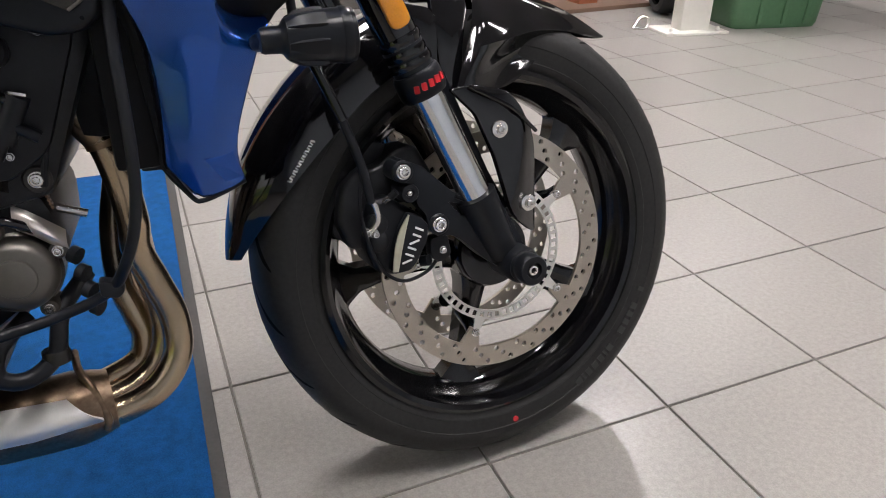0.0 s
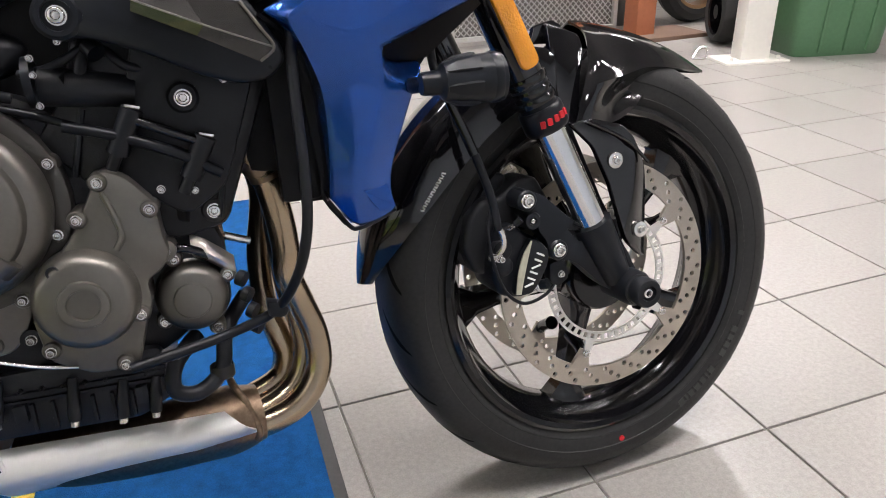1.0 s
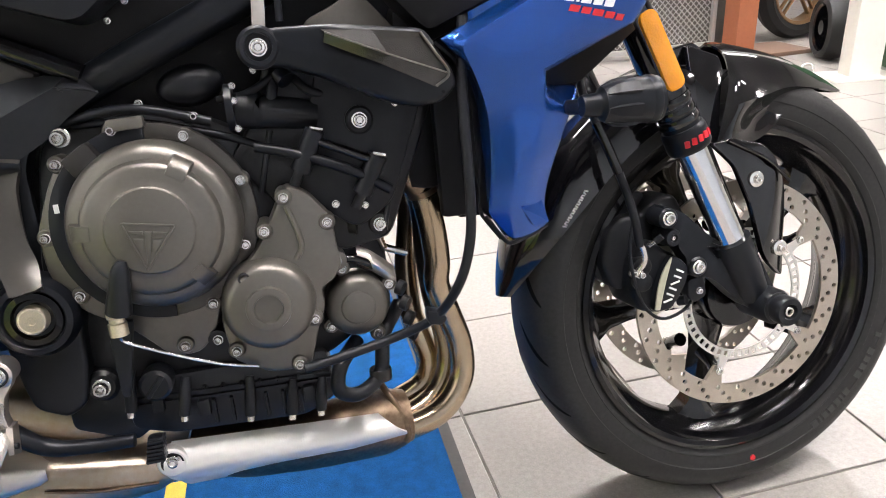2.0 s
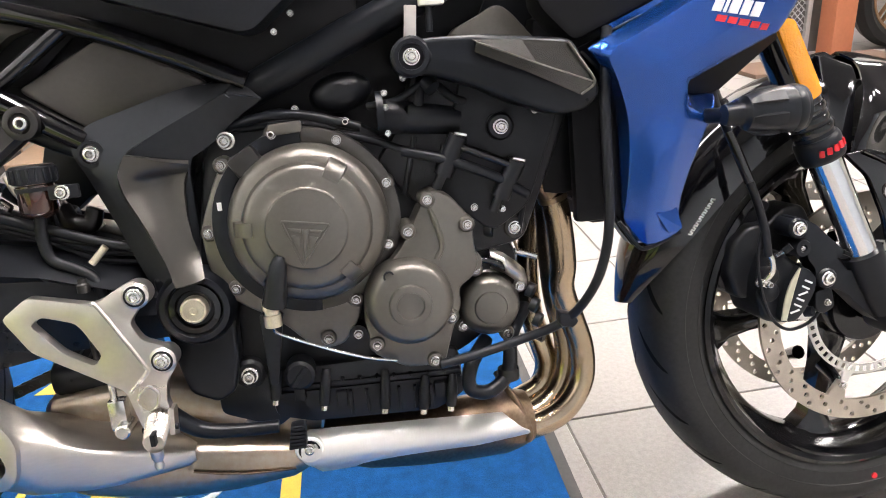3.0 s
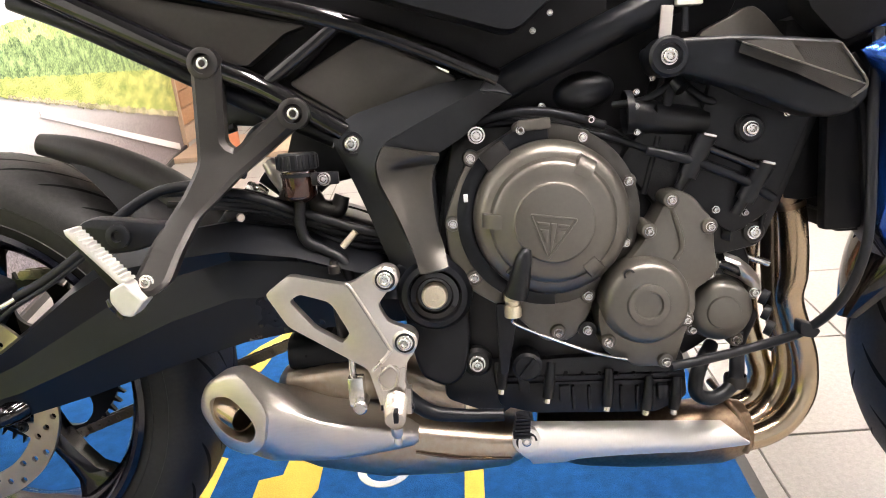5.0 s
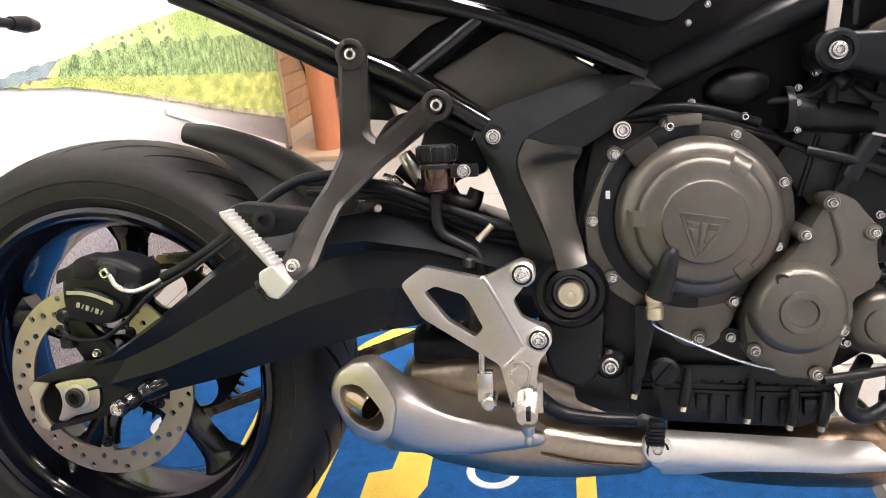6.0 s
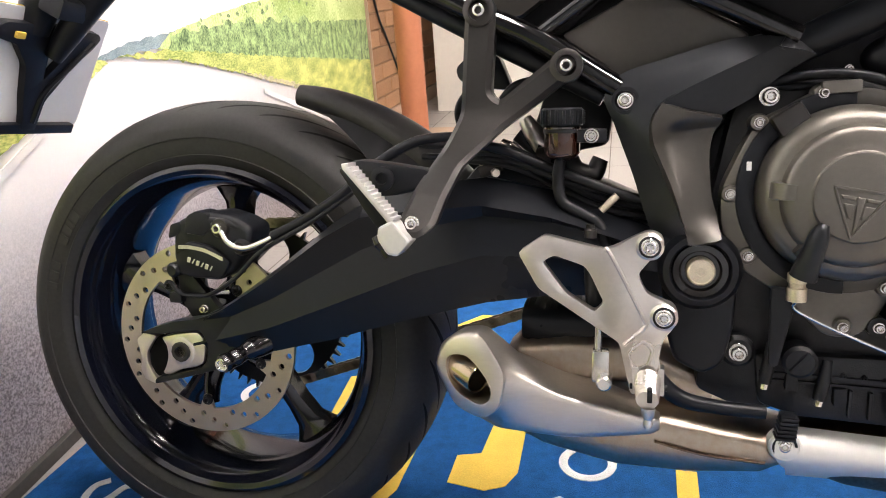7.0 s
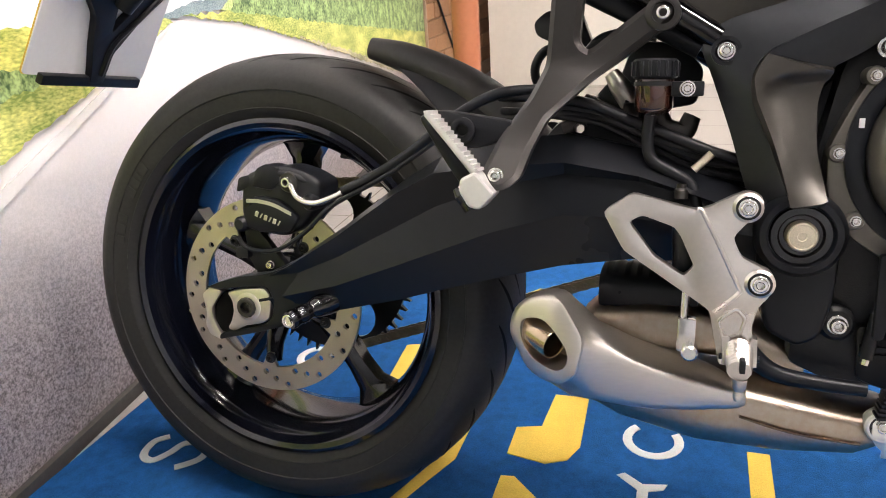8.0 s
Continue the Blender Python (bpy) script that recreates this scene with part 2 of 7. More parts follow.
def lathe(profile, c=(0, 0, 0), n=48, axis="y"):
    """A turned piece: profile of radius and height along the axis."""
    bm = bmesh.new()
    rings = []
    for r, h in profile:
        if r < 1e-6:
            rings.append([bm.verts.new((0, h, 0))])
        else:
            rings.append([bm.verts.new((r * math.cos(2 * math.pi * k / n), h, r * math.sin(2 * math.pi * k / n))) for k in range(n)])
    for a, b in zip(rings, rings[1:]):
        for k in range(n):
            j = (k + 1) % n
            if len(a) == 1 and len(b) == 1:
                continue
            if len(a) == 1:
                bm.faces.new((a[0], b[j], b[k]))
            elif len(b) == 1:
                bm.faces.new((a[k], a[j], b[0]))
            else:
                bm.faces.new((a[k], a[j], b[j], b[k]))
    if axis == "z":
        bmesh.ops.rotate(bm, matrix=Matrix.Rotation(radians(90), 3, "X"), verts=bm.verts)
    elif axis == "x":
        bmesh.ops.rotate(bm, matrix=Matrix.Rotation(radians(-90), 3, "Z"), verts=bm.verts)
    bmesh.ops.translate(bm, vec=c, verts=bm.verts)
    return bm


def spline(pts, n=8, closed=False):
    """Points along a smooth curve through pts."""
    P = [Vector(p) for p in pts]
    if closed:
        P = [P[-1]] + P + P[:2]
    else:
        P = [P[0] * 2 - P[1]] + P + [P[-1] * 2 - P[-2]]
    out = []
    for a, b, c, d in zip(P, P[1:], P[2:], P[3:]):
        for k in range(n):
            t = k / n
            out.append(0.5 * (2 * b + (c - a) * t + (2 * a - 5 * b + 4 * c - d) * t * t + (3 * b - a - 3 * c + d) * t ** 3))
    if not closed:
        out.append(P[-2])
    return out


def tube(pts, r, sides=12, steps=8, smooth=True):
    """A round bar or hose through pts; r: one radius, or one for each point."""
    path = spline(pts, steps) if smooth else [Vector(p) for p in pts]
    m = len(path) - 1
    radii = r if isinstance(r, (list, tuple)) else [r] * len(pts)

    def radius(i):
        s = i / m * (len(radii) - 1)
        k = min(int(s), len(radii) - 2)
        return radii[k] * (1 - s + k) + radii[k + 1] * (s - k)

    side = None
    rings = []
    for i, p in enumerate(path):
        d = (path[min(i + 1, m)] - path[max(i - 1, 0)]).normalized()
        if side is None:
            side = d.orthogonal().normalized()
        side = (side - d * side.dot(d)).normalized()
        up = d.cross(side)
        rings.append([p + (side * math.cos(a) + up * math.sin(a)) * radius(i) for a in (2 * math.pi * k / sides for k in range(sides))])
    return loft(rings)


def solid(bm, t):
    bmesh.ops.recalc_face_normals(bm, faces=bm.faces[:])
    bmesh.ops.solidify(bm, geom=bm.faces[:], thickness=t)
    return bm


# near-black for recesses that aren't cut: their shade is in the colour
SHADE_BLACK = material("recess_shade_black", (0.003, 0.003, 0.003), 0.7, spec=0.1)
# cool pale tone of the added south walls, to put sheen on black parts
BOUNCE_WALL = material("cool_grey_bounce_wall", (0.46, 0.50, 0.55), 0.8, vary=0.04, scale=4)
BOLTS = {}


def bolt(parent, x, y, z, r=0.006, h=0.006, mat=None, name="bolt", m=None):
    """A socket-head screw that faces the near side."""
    mat = mat or ZINC
    r *= 0.80 if r < 0.0072 else 0.92
    key = (round(r, 4), round(h, 4), mat.name)
    if key not in BOLTS:
        q = r * 0.84
        bm = lathe([(q, h * 0.3), (q, -h * 0.70), (q * 0.94, -h * 0.90), (q * 0.82, -h), (q * 0.56, -h)], n=20)
        into(bm, lathe([(q * 0.56, -h), (q * 0.50, -h * 0.92), (q * 0.48, -h * 0.15), (0, -h * 0.10)], n=6))
        into(bm, lathe([(r * 1.06, h * 0.3), (r * 1.06, -0.0002), (r * 1.0, -0.0007), (q, -0.0007)], n=20))
        ob = part(name, bm, mat, parent)
        BOLTS[key] = ob.data
    else:
        ob = same_mesh(name, BOLTS[key], parent, Matrix())
    ob.matrix_basis = (m or Matrix()) @ Matrix.Translation((x, y, z)) @ Matrix.Rotation(random.random() * 6, 4, "Y")
    return ob


# ---- the room ----
TILE_PITCH = 0.305
GRID = Matrix.Translation((1.396, 0.03, 0)) @ Matrix.Rotation(radians(1.5), 4, "Z")


def room():
    bm = bmesh.new()
    bmesh.ops.create_grid(bm, x_segments=1, y_segments=1, size=1)
    bmesh.ops.scale(bm, vec=(6.5, 6.5, 1), verts=bm.verts)
    bmesh.ops.translate(bm, vec=(2.5, 1.5, -0.004), verts=bm.verts)
    floor = part("floor", bm, GROUT, None)
    tagged(floor, "grey speckled ceramic tile showroom floor", "floor", kind="structure")
    # added walls close the room; the pale south ones feed the bike's reflections
    for name, c, s, mat in (("wall_west", (-3.6, 1.5, 1.45), (0.15, 11.0, 2.9), DARK_WALL), ("wall_east", (8.1, 1.5, 1.45), (0.15, 11.0, 2.9), WALL),
                            ("wall_south", (4.175, -2.6, 1.45), (7.7, 0.15, 2.9), BOUNCE_WALL), ("wall_southwest", (-1.65, -3.6, 1.45), (3.75, 0.15, 2.9), BOUNCE_WALL), ("wall_return", (0.25, -3.13, 1.45), (0.15, 0.86, 2.9), BOUNCE_WALL), ("wall_north", (2.25, 6.6, 1.45), (11.85, 0.15, 2.9), DARK_WALL)):
        tagged(part(name, box(c, s), mat, None), "painted wall added to close the room", "wall", kind="structure")
    tagged(part("partition_wall", box((0.85, 3.45, 1.1), (2.9, 0.08, 2.2), 0.004), WHITE_STEEL, None),
           "off-white painted partition behind the pillar", "wall", kind="structure")
    tagged(part("ceiling", box((2.25, 1.5, 2.95), (11.85, 10.4, 0.1)), CEILING, None), "grey suspended showroom ceiling", "ceiling", kind="structure")
    return floor


FLOOR = room()


def ceiling_light(x, y, sx, sy, glow):
    lamp = empty("ceiling_light", pose(x, y, 2.86))
    frame_bm = plate([(-sx / 2 - 0.03, -sy / 2 - 0.03), (sx / 2 + 0.03, -sy / 2 - 0.03), (sx / 2 + 0.03, sy / 2 + 0.03), (-sx / 2 - 0.03, sy / 2 + 0.03)],
                     -0.02, 0.02, 0.003, holes=[[(-sx / 2, -sy / 2), (sx / 2, -sy / 2), (sx / 2, sy / 2), (-sx / 2, sy / 2)]])
    turn = Matrix.Rotation(radians(90), 4, "X")
    part("frame", frame_bm, WHITE_STEEL, lamp, m=turn)
    part("diffuser", box((0, 0, 0), (sx - 0.004, sy - 0.004, 0.01)), glow, lamp, "glowing white diffuser")
    return tagged(lamp, "lit white panel lamp set in the ceiling", "ceiling light", "ceiling lights")


for x, y, sx, sy in ((1.7, -0.55, 0.44, 0.44), (2.9, -0.2, 0.44, 0.44), (0.75, -0.35, 0.16, 1.2), (0.85, 1.4, 0.16, 1.2), (0.45, 1.2, 1.2, 0.16),
                     (4.6, 0.4, 1.2, 0.16), (5.2, 3.6, 1.2, 0.16), (5.0, -1.6, 1.2, 0.16)):
    ceiling_light(x, y, sx, sy, GLOW)
ceiling_light(3.15, 2.3, 0.18, 0.18, KEY_GLOW)


def carpet():
    rug = part("carpet", box((0.317, 0.40, 0.004), (1.436, 1.8, 0.008), 0.003), CARPET, None)
    tagged(rug, "blue showroom carpet with yellow and white woven letters", "carpet")
    part("rubber_edge", box((1.044, 0.40, 0.003), (0.02, 1.82, 0.006), 0.002), EDGE_RUBBER, rug, "dark rubber edging strip")

    def pile(name, pts, mat, h=0.0095):
        bm = plate([(x, y) for x, y in pts], -h, -0.006, 0.001)
        bmesh.ops.rotate(bm, matrix=Matrix.Rotation(radians(-90), 3, "X"), verts=bm.verts)
        part(name, bm, mat, rug)

    def arc(name, cx, cy, r, w, a0, a1, mat, sy=1.0):
        n = 18
        A = [radians(a0 + (a1 - a0) * k / n) for k in range(n + 1)]
        pts = [(cx + r * math.cos(a), cy + sy * r * math.sin(a)) for a in A] + [(cx + (r - w) * math.cos(a), cy + sy * (r - w) * math.sin(a)) for a in A[::-1]]
        pile(name, pts, mat)

    # large yellow figures
    pile("yellow_figure", [(0.262, 0.20), (0.262, 0.268), (0.30, 0.279), (0.306, 0.372), (0.362, 0.374), (0.366, 0.24), (0.352, 0.205), (0.322, 0.19)], CARPET_YELLOW)
    pile("yellow_figure", [(0.602, 0.10), (0.602, 0.285), (0.633, 0.285), (0.633, 0.10)], CARPET_YELLOW)
    pile("yellow_figure", [(0.265, 0.05), (0.265, 0.15), (0.285, 0.152), (0.33, 0.11), (0.33, 0.05)], CARPET_YELLOW)
    pile("yellow_figure", [(0.135, -0.05), (0.147, 0.07), (0.19, 0.17), (0.192, 0.33), (0.178, 0.335), (0.165, 0.17), (0.12, 0.05), (0.10, -0.05)], CARPET_YELLOW)
    pile("yellow_figure", [(-0.01, 0.26), (0.006, 0.34), (-0.005, 0.48), (0.05, 0.50), (0.034, 0.33), (0.012, 0.255)], CARPET_YELLOW)
    pile("yellow_figure", [(0.095, 0.62), (0.15, 0.72), (0.2, 0.78), (0.25, 0.78), (0.19, 0.68), (0.178, 0.61)], CARPET_YELLOW)
    # white letters
    arc("white_letter", 0.47, 0.282, 0.045, 0.014, 130, 395, CARPET_WHITE)
    curve = spline([(-0.283, 0.115, 0), (-0.300, 0.097, 0), (-0.295, 0.065, 0), (-0.272, 0.055, 0), (-0.256, 0.078, 0), (-0.248, 0.103, 0), (-0.226, 0.112, 0), (-0.202, 0.100, 0), (-0.198, 0.078, 0), (-0.211, 0.061, 0), (-0.225, 0.049, 0)], 5)
    sides = [[], []]
    for k, p in enumerate(curve):
        d = (curve[min(k + 1, len(curve) - 1)] - curve[max(k - 1, 0)]).normalized()
        for side, sign in zip(sides, (1, -1)):
            side.append((p.x - sign * d.y * 0.0065, p.y + sign * d.x * 0.0065))
    pile("white_letter", sides[0] + sides[1][::-1], CARPET_WHITE)
    pile("white_letter", [(0.425, 0.19), (0.436, 0.197), (0.462, 0.178), (0.495, 0.185), (0.49, 0.172), (0.47, 0.164), (0.47, 0.12), (0.455, 0.12), (0.455, 0.165)], CARPET_WHITE)
    arc("white_letter", -0.16, 0.40, 0.04, 0.015, 20, 250, CARPET_WHITE)
    arc("white_letter", 0.08, 0.30, 0.04, 0.014, 0, 200, CARPET_WHITE)
    return rug


carpet()

# ---- printed backdrop: a canvas wall with a picture of a country road ----
def backdrop():
    a, b = Vector((-0.405, -0.1, 0)), Vector((-0.72, 2.70, 0))
    u = (b - a).normalized()
    n = Vector((u.y, -u.x, 0))
    m = Matrix(((u.x, n.x, 0, a.x), (u.y, n.y, 0, a.y), (0, 0, 1, 0), (0, 0, 0, 1)))
    wall = empty("backdrop", m)
    tagged(wall, "canvas backdrop printed with a country road and green hills", "backdrop", kind="structure")
    part("canvas", box((0.6, -0.02, 1.2), (4.4, 0.03, 2.4), 0.003), ROAD, wall, "printed grey asphalt")
    part("edge_batten", box((2.81, -0.012, 1.2), (0.016, 0.05, 2.4), 0.002), BOARD, wall, "pale wooden edge batten")
    part("skirting", box((0.6, 0.004, 0.012), (4.4, 0.012, 0.024), 0.002), EDGE_RUBBER, wall, "dark skirting strip")

    def ragged(pts, amount, step=0.012):
        out = []
        for p, q in zip(pts, pts[1:] + pts[:1]):
            p, q = Vector((*p, 0)), Vector((*q, 0))
            k = max(1, int((q - p).length / step))
            for i in range(k):
                v = p.lerp(q, i / k)
                inside = 0 < i
                out.append((v.x + (random.uniform(-1, 1) * amount if inside else 0), v.y + (random.uniform(-1, 1) * amount if inside else 0)))
        return out

    def print_area(name, pts, mat, depth, amount=0.0):
        part(name, plate(ragged(pts, amount) if amount else pts, 0.0, -0.002, 0), mat, wall, m=Matrix.Translation((0, depth * 0.2, 0)))

    print_area("printed_sky", [(-1.6, 0.655), (0.24, 0.65), (0.70, 0.635), (0.95, 0.64), (1.2, 0.63), (2.8, 0.60), (2.8, 2.39), (-1.6, 2.39)], SKY_PRINT, 0.0005)
    print_area("printed_trees", [(0.62, 0.628), (0.66, 0.640), (0.75, 0.652), (0.90, 0.660), (1.05, 0.66), (1.05, 0.63), (0.75, 0.632)], TREES_PRINT, 0.001, 0.003)
    print_area("printed_hill", [(0.88, 0.63), (0.95, 0.66), (1.19, 0.685), (1.7, 0.72), (2.05, 0.74), (2.8, 0.78), (2.8, 0.5), (1.7, 0.55), (1.2, 0.6)], HILL_PRINT, 0.0015, 0.002)
    print_area("printed_hedge", [(0.92, 0.618), (0.95, 0.652), (1.33, 0.655), (1.79, 0.625), (2.8, 0.57), (2.8, 0.36), (1.74, 0.50), (1.22, 0.575)], HEDGE_PRINT, 0.002, 0.0045)
    print_area("printed_verge", [(0.72, 0.632), (0.93, 0.624), (1.22, 0.585), (1.74, 0.515), (2.8, 0.385), (2.8, 0.165), (2.1, 0.33), (1.45, 0.49), (0.95, 0.60)], VERGE_PRINT, 0.0025, 0.004)
    print_area("printed_verge_edge", [(1.30, 0.528), (1.45, 0.497), (2.1, 0.345), (2.8, 0.188), (2.8, 0.160), (2.1, 0.325), (1.45, 0.486), (1.30, 0.522)], EDGE_PRINT, 0.0032, 0.006)
    print_area("printed_line", [(1.45, 0.441), (2.72, 0.020), (2.72, 0.052), (1.45, 0.457)], ROAD_EDGE, 0.003)
    # bushes that break up the hedge and the meadow
    for x, z, w, h in ((1.02, 0.645, 0.05, 0.03), (1.12, 0.642, 0.06, 0.036), (1.27, 0.646, 0.07, 0.035), (1.42, 0.638, 0.08, 0.045), (1.58, 0.63, 0.09, 0.04), (1.72, 0.62, 0.10, 0.05), (1.9, 0.61, 0.12, 0.05)):
        blob = [(x + w * 0.5 * math.cos(a), z + h * 0.5 * math.sin(a) * (1.3 if math.sin(a) > 0 else 0.6)) for a in (2 * math.pi * k / 10 for k in range(10))]
        print_area("printed_bush", blob, HEDGE_PRINT, 0.0022, 0.002)
    for k in range(46):
        x = random.uniform(1.0, 2.75)
        z = 0.662 + (x - 1.0) * 0.004 + random.uniform(0.0, 0.92) * (0.010 + 0.055 * (x - 1.0))
        w = random.uniform(0.010, 0.026)
        blob = [(x + w * math.cos(a) * random.uniform(0.35, 0.6), z + w * 0.6 * math.sin(a) * random.uniform(0.35, 0.6)) for a in (2 * math.pi * q / 9 for q in range(9))]
        print_area("printed_bush", blob, HEDGE_PRINT, 0.0022)
    print_area("printed_verge", [(-1.6, 0.1), (-0.4, 0.30), (0.17, 0.475), (0.40, 0.54), (0.68, 0.622), (0.62, 0.64), (0.24, 0.652), (-0.4, 0.66), (-1.6, 0.66)], VERGE_PRINT, 0.0025, 0.004)
    print_area("printed_hedge", [(-1.6, 0.35), (-0.4, 0.48), (0.16, 0.555), (0.34, 0.572), (0.30, 0.595), (0.1, 0.60), (-0.4, 0.59), (-1.6, 0.58)], HEDGE_PRINT, 0.003, 0.0045)
    print_area("printed_line", [(-0.5, 0.20), (0.15, 0.415), (0.39, 0.507), (0.67, 0.615), (0.67, 0.621), (0.39, 0.522), (0.15, 0.437), (-0.5, 0.23)], ROAD_EDGE, 0.003)
    return wall


backdrop()


def brick_wall():
    """A short brick wall that runs back behind the backdrop's end; local x runs along it."""
    w = empty("wall_brick", pose(-0.775, 2.735, 0, 0, 0, 90))
    tagged(w, "brown brick wall with a pale skirting behind the column", "wall", kind="structure")
    part("core", box((0.85, 0.075, 1.2), (1.70, 0.145, 2.4)), MORTAR, w, "sandy mortar joints")
    part("skirting", box((0.85, -0.010, 0.040), (1.70, 0.02, 0.08), 0.004), BOARD, w, "tan skirting board")
    shared = {}
    for row in range(27):
        x = -0.125 if row % 2 else 0.0
        while x < 1.70:
            x0, x1 = max(x, 0.0) + 0.004, min(x + 0.25, 1.70) - 0.004
            x += 0.25
            n = round(x1 - x0, 3)
            m = Matrix.Translation(((x0 + x1) / 2, -0.001 + random.uniform(-0.0015, 0.0015), 0.123 + row * 0.084))
            if n in shared:
                same_mesh("brick", shared[n], w, m)
            elif n > 0.03:
                shared[n] = part("brick", box((0, 0, 0), (n, 0.014, 0.0765), 0.003, seg=1), BRICK, w, m=m).data
    return w


brick_wall()


def pipe_column():
    c = empty("round_column", pose(-0.49, 2.60, 0))
    tagged(c, "terracotta painted round steel column beside the bricks", "column")
    part("shaft", lathe([(0.062, 0.02), (0.062, 2.5)], axis="z", n=32), TERRACOTTA, c)
    part("base_board", box((0.08, 0.03, 0.012), (0.55, 0.40, 0.024), 0.003), BOARD, c, "tan base board")
    part("cable", tube([(-0.268, 0.16, 1.1), (-0.268, 0.35, 0.611), (-0.267, 0.454, 0.469), (-0.267, 0.569, 0.324), (-0.266, 0.695, 0.166), (-0.262, 0.741, 0.088)], 0.006), MATTE_BLACK, c, "black cable on the bricks")
    return c


pipe_column()


BROWN_BOARD = material("brown_plywood", (0.16, 0.10, 0.07), 0.6, vary=0.2, scale=20, stretch=(1, 6, 1))


def red_post():
    c = empty("square_post", pose(3.30, 2.95, 0, 0, 0, 4))
    tagged(c, "terracotta painted square post on a plywood board", "post")
    part("shaft", box((0, 0, 1.22), (0.12, 0.12, 2.4), 0.004), TERRACOTTA, c)
    part("base_board", box((-0.10, -0.02, 0.011), (0.9, 0.3, 0.022), 0.003), BROWN_BOARD, c, "brown plywood board")
    return c


red_post()


def mesh_screen():
    s = empty("mesh_screen", pose(2.72, 3.05, 0, 0, 0, 2))
    tagged(s, "grey expanded-metal mesh screen panel", "screen")
    w, h = 0.98, 0.9
    for x in (-w / 2, w / 2):
        part("frame_bar", box((x, 0, h / 2), (0.025, 0.025, h), 0.002), SCREEN, s)
    for z in (0.05, h):
        part("frame_bar", box((0, 0, z), (w, 0.025, 0.025), 0.002), SCREEN, s)
    bm = bmesh.new()
    dx, dz = 0.034, 0.017
    for i in range(int(w / dx)):
        for j in range(int((h - 0.05) / dz)):
            x = -w / 2 + (i + 0.5 + (0.5 if j % 2 else 0)) * dx
            z = 0.06 + (j + 0.5) * dz
            for sx in (-1, 1):
                for a, b in (((x + sx * dx / 2, z), (x, z + dz)),):
                    vs = [bm.verts.new(p) for p in ((a[0], -0.002, a[1] - 0.0035), (a[0], -0.004, a[1] + 0.0035), (b[0], 0.002, b[1] + 0.0035), (b[0], 0.004, b[1] - 0.0035))]
                    bm.faces.new(vs)
    solid(bm, 0.0015)
    tagged(part("mesh", bm, SCREEN, s, "diamond mesh"), kind="stuff")
    part("backing", box((0, 0.25, 0.5), (w + 0.5, 0.02, 1.0)), DARK_WALL, s, "dark cupboard behind the mesh")
    return s


mesh_screen()


def white_post():
    c = empty("steel_post", pose(3.45, 2.22, 0, 0, 0, -8))
    tagged(c, "white painted steel post bolted to the tiles", "post")
    part("shaft", box((0, 0, 1.2), (0.15, 0.09, 2.39), 0.006), WHITE_STEEL, c)
    part("foot_plate", box((-0.01, 0, 0.006), (0.32, 0.20, 0.012), 0.003), WHITE_STEEL, c)
    for x in (-0.13, 0.11):
        bolt(c, x, -0.06, 0.016, 0.012, 0.012, WHITE_STEEL, m=Matrix()).matrix_basis = Matrix.Translation((x, -0.06, 0.016)) @ Matrix.Rotation(radians(-90), 4, "X")
    return c


white_post()


def green_bin():
    c = empty("wheelie_bin", pose(3.93, 2.35, 0, 0, 0, -10))
    tagged(c, "green ribbed plastic bin standing on the tiles", "bin")
    rings = []
    for z, s in ((0.0, 0.94), (0.02, 0.97), (0.35, 1.06), (0.9, 1.2)):
        pts = rounded([(-0.24 * s, -0.24 * s), (0.24 * s, -0.24 * s), (0.24 * s, 0.24 * s), (-0.24 * s, 0.24 * s)], 0.06, 5)
        rings.append([(x, y, z) for x, y in pts])
    part("body", loft(rings), GREEN_BIN, c)
    for x in (-0.11, 0.02, 0.14):
        part("rib", box((x, -0.25, 0.42), (0.02, 0.03, 0.8), 0.006, rot=Matrix.Rotation(radians(3.2), 3, "X")), GREEN_BIN, c)
    part("rim", box((0, 0, 0.9), (0.62, 0.62, 0.03), 0.01), GREEN_BIN, c)
    return c


green_bin()


def parked_wheel(name, x, y, r, tilt, label, rim_mat, w=0.13):
    c = empty(name, pose(x, y, r, 0, 0, tilt))
    tagged(c, label, "wheel")
    part("tyre", lathe([(r * 0.70, -w * 0.36), (r * 0.82, -w / 2), (r * 0.94, -w * 0.4), (r, 0), (r * 0.94, w * 0.4), (r * 0.82, w / 2), (r * 0.70, w * 0.36)]), RUBBER, c)
    part("rim", lathe([(r * 0.73, -w * 0.38), (r * 0.72, -w * 0.42), (r * 0.66, -w * 0.36), (r * 0.63, 0), (r * 0.66, w * 0.36), (r * 0.72, w * 0.42)]), rim_mat, c)
    part("hub", lathe([(0, -w * 0.4), (0.035, -w * 0.4), (0.04, 0.0), (0.035, w * 0.4), (0, w * 0.4)], n=20), rim_mat, c)
    for k in range(5):
        a = 2 * math.pi * k / 5 + 0.3
        d = Matrix.Rotation(-a, 4, "Y")
        for off in (-0.02, 0.02):
            part("spoke", box((r * 0.34, 0, off), (r * 0.62, 0.022, 0.012), 0.003), rim_mat, c, m=d)
    return c


GOLD_RIM = material("gold_wheel_paint", (0.36, 0.22, 0.12), 0.3, metal=0.7, vary=0.1)
parked_wheel("parked_motorcycle_wheel", 3.86, 3.25, 0.30, 8, "gold-spoked wheel of another parked motorcycle", GOLD_RIM)
parked_wheel("parked_scooter_wheel", 3.60, 2.62, 0.16, 70, "small black wheel behind the white post", WHEEL_BLACK)


